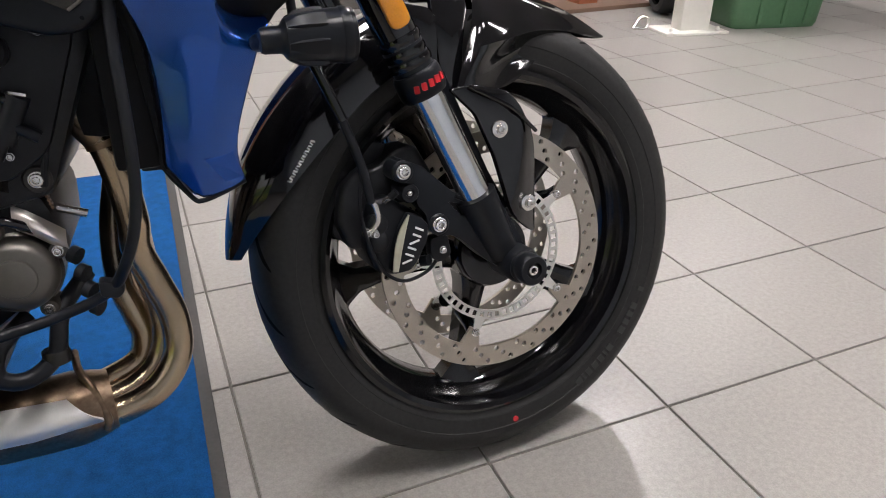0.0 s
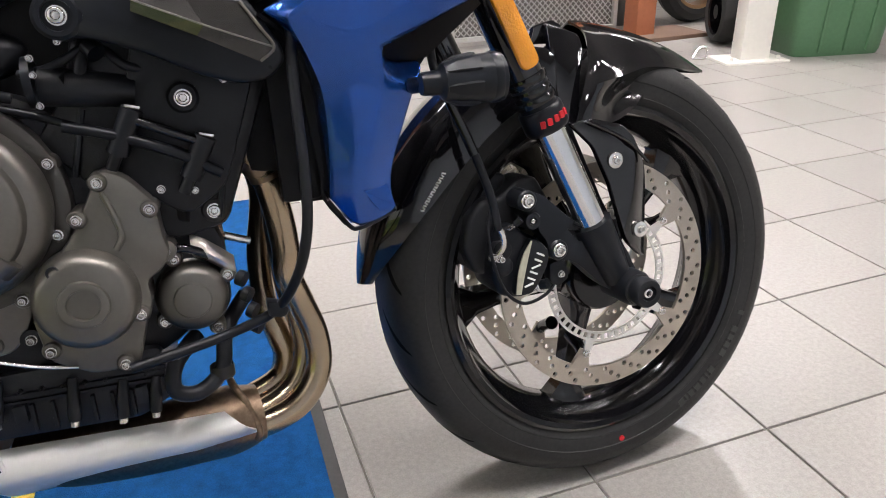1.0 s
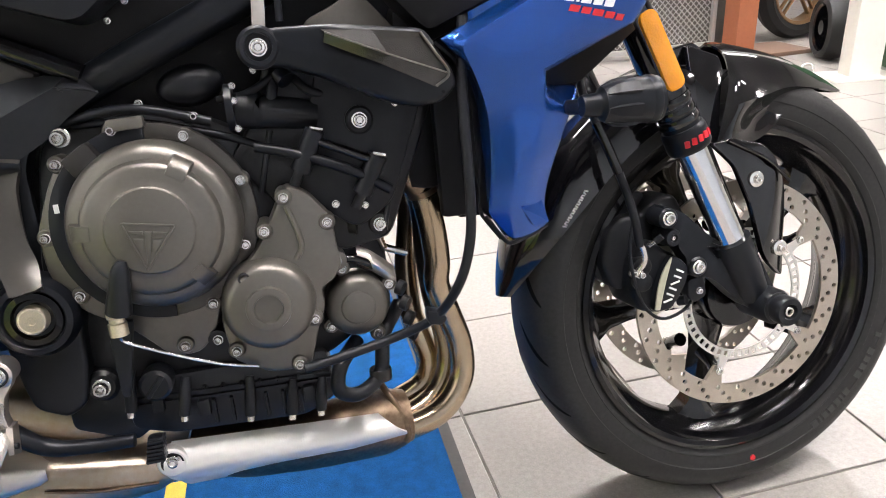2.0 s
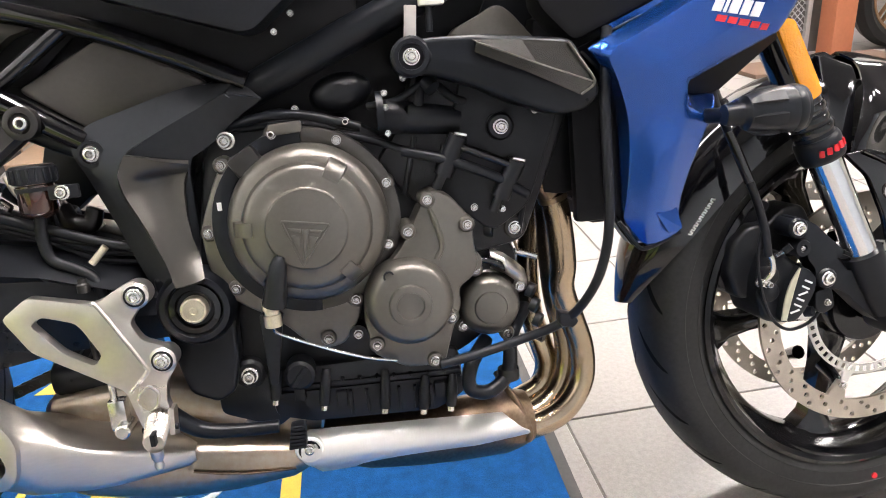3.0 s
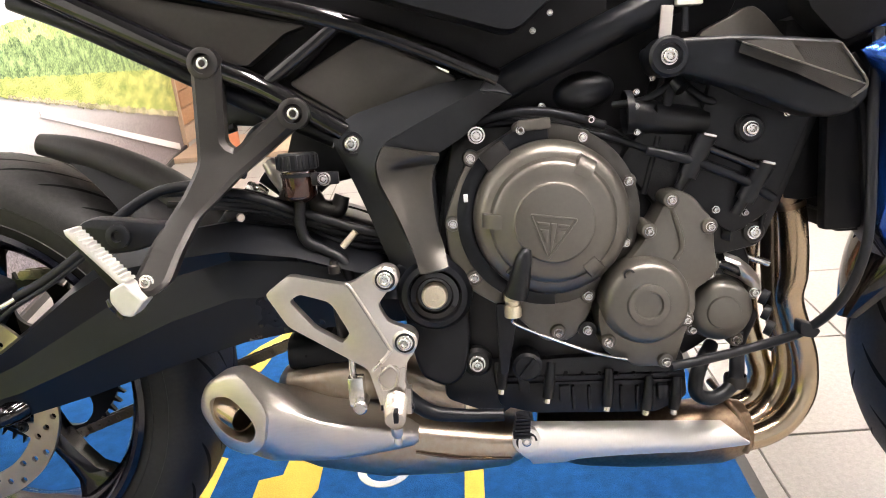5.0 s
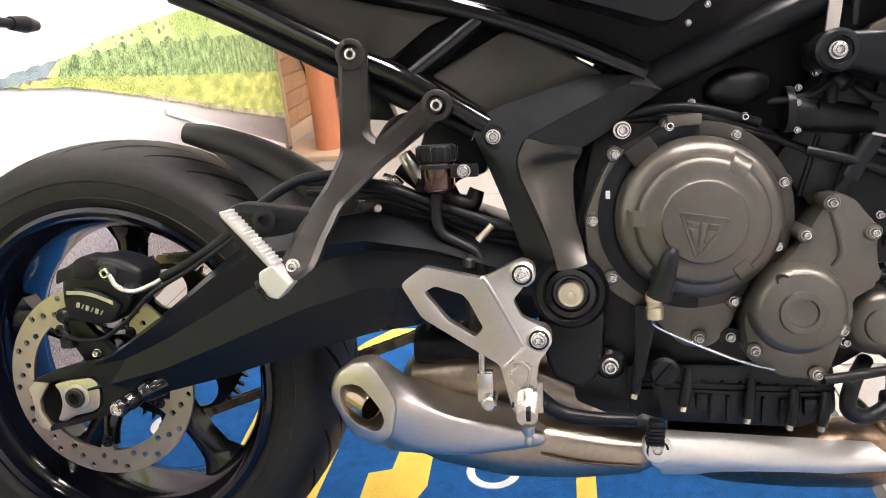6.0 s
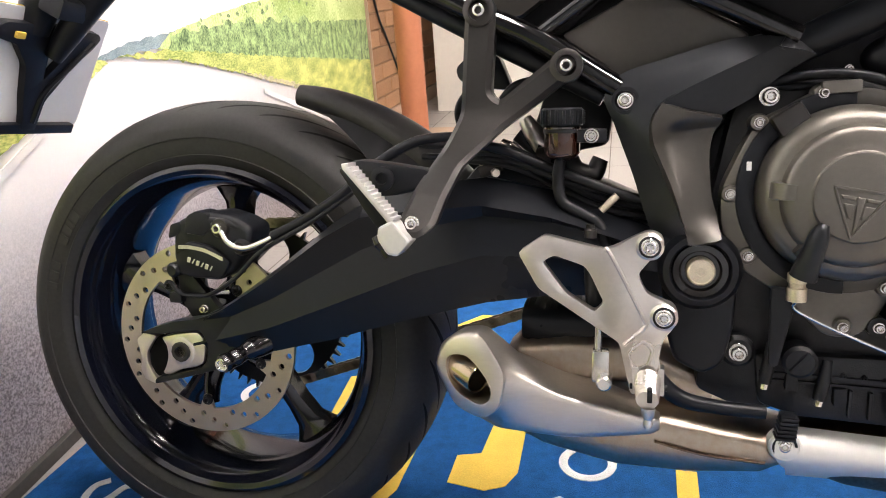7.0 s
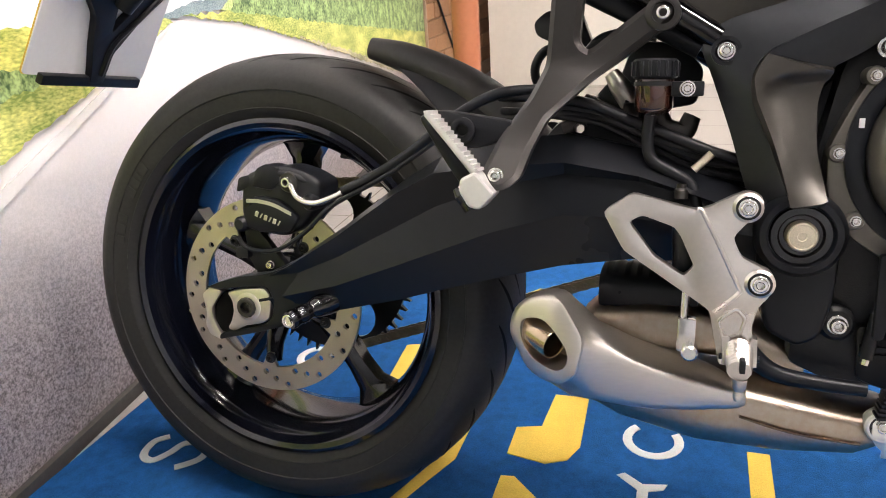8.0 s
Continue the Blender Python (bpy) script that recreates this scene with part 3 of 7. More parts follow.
def hook():
    c = part("ring_hook", tube([(0.0, 0, 0.01), (0.05, 0.02, 0.05), (0.08, 0.0, 0.05), (0.06, -0.02, 0.012), (0.0, 0, 0.01)], 0.006), ZINC, None, m=pose(3.2, 2.32, 0.0))
    tagged(c, "small steel ring hook lying on the tiles", "hook")


hook()
# ---- the motorcycle, built upright in its own axes: x ahead, y to its left, z up; it leans on its side stand ----
LEAN_POSE = Matrix.Translation((0, 0.061, 0)) @ Matrix.Rotation(radians(-11.3), 4, "X")
BIKE = empty("motorcycle", LEAN_POSE)
tagged(BIKE, "blue and black sport touring motorcycle leaning on its stand", "motorcycle")

FRONT = Vector((1.416, 0, 0.300))
REAR = Vector((-0.005, 0.03, 0.311))
RAKE = radians(23.3)
HEAD = Vector((1.385, 0, 0.3))
STEER = Matrix.Translation((0, 0.027, 0)) @ Matrix.Translation(HEAD) @ Matrix.Rotation(radians(3.0), 4, Vector((-math.sin(RAKE), 0, math.cos(RAKE)))) @ Matrix.Translation(-HEAD)


def tyre_profile(R, half, bead, seat):
    pts = []
    for k in range(25):
        a = -1 + 2 * k / 24
        y = half * math.sin(a * 1.35) / math.sin(1.35)
        drop = (R - bead) * 0.42 * (abs(a) ** 2.4)
        pts.append((R - drop, y))
    q = (R - bead)
    side = [(bead + q * 0.46, half * 1.004), (bead + q * 0.45, half * 0.99), (bead + q * 0.3, half * 0.98), (bead + q * 0.22, half * 0.955), (bead + q * 0.21, half * 0.965), (bead + q * 0.17, half * 0.945), (bead + 0.006, seat + 0.006), (bead - 0.004, seat)]
    return [(r, -y) for r, y in side[::-1]] + pts + side


def wheel(name, c, R, half, rim_half, spokes, spoke_y, m, label, barrel=WHEEL_BLACK):
    bead = 0.219
    prof = [(bead + 0.004, -rim_half - 0.004), (bead + 0.006, -rim_half - 0.010), (bead, -rim_half - 0.013), (bead - 0.006, -rim_half - 0.009),
            (bead - 0.009, -rim_half + 0.002), (bead - 0.014, -rim_half + 0.008), (bead - 0.021, -rim_half + 0.018), (bead - 0.026, -rim_half * 0.45), (bead - 0.028, 0)]
    prof = prof + [(r, -y) for r, y in prof[-2::-1]]
    inner = [(r - 0.006 if 3 < i < len(prof) - 4 else r, y) for i, (r, y) in enumerate(prof)]
    bm = lathe(prof, c, 96)
    hub = lathe([(0.016, -0.058), (0.046, -0.058), (0.050, -0.050), (0.047, -0.03), (0.050, -0.02), (0.050, 0.02), (0.044, 0.03), (0.042, 0.055), (0.016, 0.055)], c, 32)
    into(bm, hub)
    w = part(name, bm, barrel, BIKE, label, m)
    part("tyre", lathe(tyre_profile(R, half, bead, rim_half), c, 128), RUBBER, w, "black road tyre with moulded sidewall")
    for k in range(5):
        a = radians(spokes) + 2 * math.pi * k / 5
        rings = []
        for r, wid, th in ((0.036, 0.024, 0.019), (0.06, 0.017, 0.016), (0.10, 0.0125, 0.014), (0.14, 0.0125, 0.013), (0.17, 0.016, 0.013), (0.188, 0.028, 0.014), (0.198, 0.045, 0.016)):
            sec = [(-wid, -th), (-wid * 0.35, -th * 1.5), (wid * 0.35, -th * 1.5), (wid, -th), (wid, th), (wid * 0.35, th * 1.4), (-wid * 0.35, th * 1.4), (-wid, th)]
            ca, sa = math.cos(a), math.sin(a)
            rings.append([(c.x + r * ca - s * sa, c.y + spoke_y + y, c.z + r * sa + s * ca) for s, y in sec])
        part("spoke", loft(rings), barrel, w)
    a = radians(spokes) + 1.9
    part("valve", tube([c + Vector((0.19 * math.cos(a), 0, 0.19 * math.sin(a))), c + Vector((0.185 * math.cos(a), -0.015, 0.185 * math.sin(a))), c + Vector((0.178 * math.cos(a), -0.04, 0.178 * math.sin(a)))], 0.0035), ZINC, w)
    return w


def brake_disc(parent, c, y, ro, ri, rows, hole_r, tabs, tab_angle, tab_r, th=0.005):
    """A drilled disc with inner mounting tabs."""
    n = 120
    inner = []
    for k in range(n):
        a = 2 * math.pi * k / n
        d = min(abs((a - tab_angle - 2 * math.pi * j / tabs + math.pi) % (2 * math.pi) - math.pi) for j in range(tabs))
        r = tab_r if d < 0.075 else ri
        inner.append((c.x + r * math.cos(a), c.z + r * math.sin(a)))
    holes = []
    for r, count, off in rows:
        for k in range(count):
            a = 2 * math.pi * (k + off) / count
            holes.append(circle(c.x + r * math.cos(a), c.z + r * math.sin(a), hole_r, 8))
    return part("brake_disc", plate(circle(c.x, c.z, ro, n), y - th / 2, y + th / 2, 0, holes=[inner] + holes), DISC, parent, "drilled steel brake disc")


FW = wheel("front_wheel", FRONT, 0.2935, 0.060, 0.046, 42, 0.0, STEER, "gloss black five-spoke cast front wheel")
ROWS3 = ((0.1318, 27, 0.0), (0.1395, 27, 0.30), (0.1475, 27, 0.62))
brake_disc(FW, FRONT, -0.062, 0.1535, 0.1265, ROWS3, 0.0036, 5, radians(34), 0.103)
brake_disc(FW, FRONT, 0.062, 0.1535, 0.1265, ROWS3, 0.0036, 5, radians(34), 0.103)
for k in range(5):
    a = radians(34) + 2 * math.pi * k / 5
    ca, sa = math.cos(a), math.sin(a)
    for side in (-1, 1):
        bolt(FW, FRONT.x + 0.108 * ca, 0.0655 * side - 0.001, FRONT.z + 0.108 * sa, 0.0068, 0.004, name="disc_bolt")
        arm = [(FRONT.x + r * math.cos(a + o), 0.060 * side + y * side, FRONT.z + r * math.sin(a + o)) for r, o, y in ((0.113, 0.0, 0.0), (0.104, -0.02, -0.010), (0.094, -0.06, -0.034))]
        part("disc_mount", tube(arm, [0.0080, 0.0080, 0.0100], 10, 4), WHEEL_BLACK, FW)


def abs_ring():
    c, n = FRONT, 48
    holes = []
    for k in range(n):
        a0, a1 = 2 * math.pi * (k + 0.22) / n, 2 * math.pi * (k + 0.78) / n
        holes.append([(c.x + r * math.cos(a), c.z + r * math.sin(a)) for r, a in ((0.0795, a0), (0.0795, a1), (0.0865, a1), (0.0865, a0))])
    outer = []
    for k in range(240):
        a = 2 * math.pi * k / 240
        d = min(abs((a - radians(34) - 2 * math.pi * j / 5 + math.pi) % (2 * math.pi) - math.pi) for j in range(5))
        r = 0.0895 + 0.025 * max(0, 1 - d / 0.07) ** 0.6 if d < 0.07 else 0.0895
        outer.append((c.x + r * math.cos(a), c.z + r * math.sin(a)))
    part("sensor_ring", plate(outer, -0.067, -0.0652, 0, holes=[circle(c.x, c.z, 0.0765, 96)] + holes), RING, FW, "pale slotted sensor ring")


abs_ring()
part("axle", lathe([(0, -0.144), (0.008, -0.144), (0.009, -0.14), (0.009, 0.12), (0, 0.12)], FRONT, 20), ZINC, FW)

# raised lettering on the tyre wall, as plain bars
def sidewall_marks(w, c, y, r0, start, spans, mat, height=0.016):
    a = start
    for length in spans:
        if length > 0:
            pts = []
            for r in (r0, r0 + height):
                for t in ((0, 1) if not pts else (1, 0)):
                    ang = a + (length * t) / r0
                    pts.append((c.x + r * math.cos(ang), c.z + r * math.sin(ang)))
            part("sidewall_mark", plate(pts, y - 0.0003, y + 0.001, 0), mat, w)
        a += (abs(length) + 0.004) / r0


sidewall_marks(FW, FRONT, -0.0602, 0.244, radians(-62), [0.010, 0.003, 0.008, 0.009, 0.008, 0.003, 0.009, -0.012, 0.010, 0.008, 0.008, 0.009, -0.01, 0.006], SIDEWALL, 0.011)
part("sidewall_dot", lathe([(0, -0.0608), (0.004, -0.0608), (0.004, -0.059)], FRONT + Vector((0.018, 0, -0.246)), 14), RED, FW, "red painted dot")


def along(z):
    """The x of the fork leg's axis at height z."""
    return FRONT.x - 0.0065 - (z - FRONT.z) * math.tan(RAKE)


def fork(side):
    y = 0.105 * side
    P = lambda z, dx=0.0: (along(z) + dx, y, z)
    low = [P(0.388), P(0.36), P(0.335), P(0.31)]
    leg = part("fork_leg", tube(low, [0.0245, 0.0228, 0.0210, 0.0185], 24), SATIN_BLACK, BIKE, "black fork with a bright chrome stanchion", STEER)
    part("stanchion", tube([P(0.515), P(0.45), P(0.38)], 0.0190, 28), CHROME, leg, "polished chrome tube")
    part("outer_tube", tube([P(0.72), P(0.62), P(0.555)], [0.0222, 0.0222, 0.0222], 24), GLOSS_BLACK, leg)
    for z, r in ((0.566, 0.0245), (0.553, 0.0238), (0.543, 0.0252)):
        part("tube_collar", tube([P(z + 0.004), P(z), P(z - 0.004)], [r - 0.001, r, r - 0.001], 24, 2), GLOSS_BLACK, leg)
    part("tube_end", tube([P(0.56), P(0.53)], 0.0225, 24, smooth=False), SATIN_BLACK, leg)
    part("dust_seal", tube([P(0.534), P(0.529), P(0.512), P(0.507)], [0.0245, 0.0268, 0.0268, 0.0245], 24, 3), SATIN_BLACK, leg)
    part("axle_boss", lathe([(0, -0.03), (0.0195, -0.03), (0.0225, -0.025), (0.0225, 0.024), (0, 0.024)], (FRONT.x, y, FRONT.z), 28), SATIN_BLACK, leg)
    part("axle_slider", lathe([(0.0, -0.048), (0.0085, -0.048), (0.010, -0.053), (0.0165, -0.053), (0.0185, -0.050), (0.0185, -0.037), (0.0172, -0.036), (0.0172, -0.0335), (0.0195, -0.032), (0.0195, -0.024)], (FRONT.x, y, FRONT.z), 28), MATTE_BLACK, leg, "black axle crash bobbin")
    # cast arm that carries the brake, with a recess beside the leg
    arm = [(1.280, 0.444), (1.308, 0.430), (1.332, 0.406), (1.346, 0.393), (1.392, 0.394), (1.405, 0.372), (1.433, 0.314), (1.410, 0.284), (1.376, 0.311), (1.350, 0.338), (1.336, 0.347), (1.318, 0.348), (1.309, 0.362), (1.308, 0.376), (1.298, 0.388), (1.296, 0.411), (1.278, 0.419)]
    part("caliper_bracket", plate(rounded(arm, 0.006), y - 0.004, y + 0.022, 0.004, holes=[rounded([(1.335, 0.386), (1.368, 0.376), (1.352, 0.366)], 0.003)]), SATIN_BLACK, leg)
    part("recess", plate([(1.330, 0.388), (1.370, 0.380), (1.350, 0.362)], y + 0.004, y + 0.020, 0), DARK_METAL, leg)
    part("arm_rib", tube([(1.345, y - 0.004, 0.391), (1.372, y - 0.006, 0.377), (1.395, y - 0.002, 0.366)], 0.0028, 8), SATIN_BLACK, leg)
    if side < 0:
        bolt(leg, FRONT.x, y - 0.046, FRONT.z, 0.0085, 0.006, name="axle_bolt")
        # red seal lettering as plain bars round the ring
        for k in range(5):
            a = radians(-122 + k * 18.5)
            d = Vector((math.sin(RAKE) * -1, 0, math.cos(RAKE)))
            s = Vector((math.cos(RAKE), 0, math.sin(RAKE)))
            p = Vector(P(0.520)) + (s * math.cos(a) + Vector((0, 1, 0)) * math.sin(a)) * 0.0271
            rot = Matrix((s * -math.sin(a) + Vector((0, 1, 0)) * math.cos(a), s * math.cos(a) + Vector((0, 1, 0)) * math.sin(a), d)).transposed()
            part("seal_mark", box(p, (0.0060 if k != 3 else 0.0076, 0.0010, 0.0082), 0.0014, rot=rot @ Matrix.Rotation(radians(14), 3, "Y"), seg=2), RED, leg, "red printed bar")
    return leg


fork(-1)
fork(1)


def reflector():
    bm = plate(rounded([(-0.048, -0.012), (0.048, -0.012), (0.048, 0.012), (-0.048, 0.012)], 0.012, 5), -0.008, 0.0, 0.003)
    tilt = Matrix.Translation((1.274, -0.122, 0.622)) @ Matrix.Rotation(radians(67), 4, "Y")
    r = part("side_reflector", bm, AMBER, BIKE, "orange ribbed side reflector", STEER @ tilt)
    part("reflector_base", plate(rounded([(-0.05, -0.014), (0.05, -0.014), (0.05, 0.014), (-0.05, 0.014)], 0.012, 5), 0.0, 0.008, 0.0), MATTE_BLACK, r)


reflector()


def front_caliper():
    P = [(1.252, 0.398), (1.272, 0.400), (1.288, 0.385), (1.300, 0.379), (1.315, 0.364), (1.312, 0.342), (1.300, 0.319), (1.289, 0.308), (1.266, 0.308), (1.247, 0.315), (1.238, 0.342), (1.241, 0.369)]
    c = part("front_caliper", plate(rounded(P, 0.007), -0.100, -0.03, 0.010, seg=4), MATTE_BLACK, BIKE, "black brake caliper", STEER)
    face = [(1.287, 0.381), (1.301, 0.375), (1.310, 0.363), (1.307, 0.346), (1.295, 0.326), (1.284, 0.314), (1.264, 0.313), (1.260, 0.319), (1.266, 0.343), (1.275, 0.365)]
    part("cover", plate(rounded(face, 0.004), -0.110, -0.098, 0.003), SATIN_BLACK, c)
    outer = spline([(1.286, 0, 0.380), (1.274, 0, 0.363), (1.2665, 0, 0.343), (1.2615, 0, 0.317)], 6)
    inner = spline([(1.268, 0, 0.316), (1.274, 0, 0.338), (1.280, 0, 0.358), (1.287, 0, 0.379)], 6)
    part("badge_stripe", plate([(p.x, p.z) for p in outer + inner], -0.1115, -0.109, 0.0), GREEN_GREY, c, "pale curved badge stripe")
    for k in range(6):
        x, z = 1.2795 + k * 0.0036, 0.326 + k * 0.0070
        part("badge_bar", box((x, -0.1106, z), (0.011 if k % 3 else 0.0125, 0.0012, 0.0024), 0.0003, rot=Matrix.Rotation(radians(28 if k % 3 else -12), 3, "Y"), seg=1), WHITE, c, "white badge bar")
    part("piston_housing", plate(rounded([(1.214, 0.374), (1.222, 0.411), (1.243, 0.430), (1.268, 0.430), (1.291, 0.447), (1.317, 0.449), (1.338, 0.407), (1.311, 0.382), (1.263, 0.387), (1.247, 0.336), (1.226, 0.340)], 0.008), -0.074, -0.02, 0.008, seg=3), DARK_METAL, c)
    part("rear_body", plate(rounded([(1.212, 0.350), (1.212, 0.400), (1.235, 0.440), (1.275, 0.458), (1.29, 0.45), (1.25, 0.40), (1.24, 0.34)], 0.012), -0.052, 0.01, 0.010), MATTE_BLACK, c)
    for z in (0.352, 0.372):
        part("piston_boss", lathe([(0.012, -0.090), (0.012, -0.103), (0.009, -0.1055), (0, -0.106)], (1.252, 0, z), 20), MATTE_BLACK, c)
    for x, z in ((1.284, 0.428), (1.322, 0.362)):
        part("bolt_boss", lathe([(0.0125, -0.08), (0.0125, -0.1105), (0.0105, -0.1125), (0, -0.1125)], (x, 0, z), 20), SATIN_BLACK, c)
        bolt(c, x, -0.113, z, 0.0088, 0.005)
    part("slide_pin", lathe([(0.0115, -0.08), (0.0115, -0.108), (0.0095, -0.112), (0.005, -0.112), (0.004, -0.109), (0, -0.109)], (1.290, 0, 0.403), 20), MATTE_BLACK, c)
    bolt(c, 1.290, -0.1105, 0.403, 0.0035, 0.002)
    part("sensor_tab", plate(rounded([(1.312, 0.345), (1.334, 0.348), (1.338, 0.322), (1.322, 0.314), (1.312, 0.322)], 0.005), -0.104, -0.088, 0.002), MATTE_BLACK, c)
    bolt(c, 1.326, -0.106, 0.330, 0.0055, 0.004)
    part("banjo", tube([(1.243, -0.104, 0.366), (1.250, -0.110, 0.379), (1.249, -0.112, 0.393), (1.244, -0.112, 0.404)], 0.0038), ZINC, c)
    bolt(c, 1.238, -0.104, 0.366, 0.0062, 0.006, name="banjo_bolt")
    bolt(c, 1.246, -0.106, 0.364, 0.0062, 0.008, name="banjo_bolt")
    part("bleed_nipple", tube([(1.263, -0.100, 0.396), (1.268, -0.108, 0.402)], 0.0032, 10, smooth=False), ZINC, c)
    part("nipple_cap", tube([(1.268, -0.108, 0.402), (1.274, -0.112, 0.408)], 0.0042, 10, smooth=False), MATTE_BLACK, c)
    part("brake_hose", tube([(1.244, -0.112, 0.400), (1.238, -0.112, 0.44), (1.224, -0.108, 0.49), (1.203, -0.10, 0.55), (1.19, -0.09, 0.60), (1.20, -0.07, 0.70)], 0.0050, 10), MATTE_BLACK, c)
    part("hose_sleeve", tube([(1.224, -0.108, 0.49), (1.213, -0.104, 0.522), (1.203, -0.10, 0.55)], 0.0058, 10), GLOSS_BLACK, c)
    part("sensor_wire", tube([(1.240, -0.110, 0.44), (1.232, -0.110, 0.40), (1.236, -0.110, 0.36), (1.25, -0.108, 0.322), (1.275, -0.104, 0.302), (1.306, -0.100, 0.306), (1.325, -0.098, 0.322)], 0.0022, 8), MATTE_BLACK, c)
    part("sensor", tube([(1.303, -0.095, 0.318), (1.309, -0.103, 0.320)], 0.0065, 12, smooth=False), MATTE_BLACK, c)


front_caliper()


def arc_shell(c, a0, a1, steps, section, thickness):
    """A guard swept round a wheel: section(angle share) gives radius and y across."""
    bm = bmesh.new()
    rings = []
    for k in range(steps + 1):
        s = k / steps
        a = radians(a0 + (a1 - a0) * s)
        rings.append([(c.x + r * math.cos(a), c.y + y, c.z + r * math.sin(a)) for r, y in section(s)])
    loop_faces(bm, rings, closed=False, caps=False)
    return solid(bm, thickness)


def front_mudguard():
    def tail(s):
        w = 0.068 * (1 - 0.82 * max(0, (s - 0.6) / 0.4) ** 2)
        edge = 0.256 + 0.050 * max(0, (s - 0.42) / 0.58) ** 1.5
        return [(0.322 - (0.322 - edge) * abs(-1 + k / 8) ** 2.6, w * math.sin((-1 + k / 8) * 1.35) / math.sin(1.35)) for k in range(17)]

    # nose: rows from the crown over the shoulder and the ridge into a hollow that ends at the lower edge
    upper = [
        [(1.414, 0.000, 0.630), (1.435, 0.000, 0.628), (1.478, 0.000, 0.617), (1.523, 0.000, 0.603), (1.578, 0.000, 0.578), (1.627, 0.000, 0.547)],
        [(1.413, -0.040, 0.613), (1.429, -0.040, 0.609), (1.466, -0.035, 0.604), (1.510, -0.030, 0.592), (1.563, -0.020, 0.571), (1.624, -0.003, 0.5465)],
        [(1.395, -0.075, 0.578), (1.410, -0.078, 0.580), (1.449, -0.066, 0.577), (1.491, -0.055, 0.577), (1.551, -0.035, 0.564), (1.621, -0.005, 0.546)],
        [(1.378, -0.090, 0.546), (1.400, -0.094, 0.552), (1.437, -0.085, 0.557), (1.484, -0.070, 0.563), (1.542, -0.045, 0.558), (1.616, -0.008, 0.546)],
    ]
    hollow = [
        upper[-1],
        [(1.369, -0.095, 0.528), (1.389, -0.098, 0.531), (1.440, -0.066, 0.532), (1.484, -0.054, 0.546), (1.539, -0.042, 0.556), (1.616, -0.008, 0.5455)],
        [(1.361, -0.098, 0.509), (1.376, -0.102, 0.509), (1.413, -0.088, 0.502), (1.461, -0.066, 0.512), (1.531, -0.044, 0.554), (1.615, -0.008, 0.545)],
    ]

    def sheet(rows):
        cols = [spline([row[k] for row in rows], 5) for k in range(6)]
        return [[tuple(p) for p in spline([c[k] for c in cols], 5)] for k in range(len(cols[0]))]

    near = sheet(upper)
    far = [[(x, -y, z) for x, y, z in ring] for ring in near[:0:-1]]
    g = part("front_mudguard", solid(loop_faces(bmesh.new(), far + near, closed=False, caps=False), 0.0025), GLOSS_BLACK, BIKE, "gloss black front mudguard", STEER, smooth=60)
    part("side_hollow", solid(loop_faces(bmesh.new(), sheet(hollow), closed=False, caps=False), 0.0025), GLOSS_BLACK, g, smooth=60)
    part("rear_section", arc_shell(FRONT, 108, 173.5, 26, tail, 0.003), GLOSS_BLACK, g)
    # dark panels between the nose and the fork leg
    for name, pts, y0, y1, lean in (("flap_panel", [(1.356, 0.628), (1.396, 0.611), (1.398, 0.595), (1.380, 0.546), (1.373, 0.507), (1.350, 0.509), (1.353, 0.589)], -0.084, -0.074, 0.36),
                                    ("flap_panel", [(1.316, 0.604), (1.346, 0.598), (1.355, 0.589), (1.352, 0.509), (1.327, 0.540), (1.312, 0.586)], -0.078, -0.066, 0.2),
                                    ("inner_wing", [(1.346, 0.626), (1.371, 0.631), (1.384, 0.623), (1.368, 0.603), (1.338, 0.604)], -0.038, -0.028, 0.0)):
        bm = plate(rounded(pts, 0.004), y0, y1, 0.002)
        for v in bm.verts:
            v.co.y += max(0, v.co.z - 0.53) * lean
        part(name, bm, GLOSS_BLACK, g)
    arm = [(1.350, 0.509), (1.380, 0.512), (1.420, 0.501), (1.430, 0.490), (1.451, 0.455), (1.456, 0.440), (1.458, 0.420), (1.457, 0.326), (1.448, 0.329), (1.420, 0.352), (1.413, 0.366), (1.396, 0.430), (1.376, 0.480)]
    bm = plate(rounded(arm, 0.005), -0.113, -0.104, 0.0035, seg=3)
    for x in (1.415, 1.428, 1.441):
        bmesh.ops.bisect_plane(bm, geom=bm.verts[:] + bm.edges[:] + bm.faces[:], plane_co=(x, 0, 0.42), plane_no=(1, 0, -0.10))
    bmesh.ops.triangulate(bm, faces=[f for f in bm.faces if len(f.verts) > 4])
    for v in bm.verts:
        v.co.y += max(0, v.co.z - 0.468) * 0.22 + max(0, v.co.x - 0.10 * (v.co.z - 0.42) - 1.428) * 0.55
    part("bracket", bm, GLOSS_BLACK, g, "gloss black guard bracket")
    part("bracket_fold", tube([(1.372, -0.106, 0.510), (1.396, -0.108, 0.497), (1.424, -0.111, 0.480), (1.452, -0.112, 0.452)], 0.0022, 8), GLOSS_BLACK, g)
    for x, z in ((1.404, 0.460), (1.437, 0.369)):
        part("washer", lathe([(0.0098, -0.108), (0.0098, -0.1142), (0.0085, -0.1150), (0, -0.1150)], (x, 0, z), 20), ZINC, g)
        bolt(g, x, -0.1155, z, 0.0070, 0.004)
    part("inner_stay", plate(rounded([(1.335, 0.535), (1.352, 0.53), (1.40, 0.41), (1.425, 0.36), (1.41, 0.355), (1.38, 0.40)], 0.004), -0.085, -0.077, 0.002), SATIN_BLACK, g)
    for k in range(17):
        t = k / 16
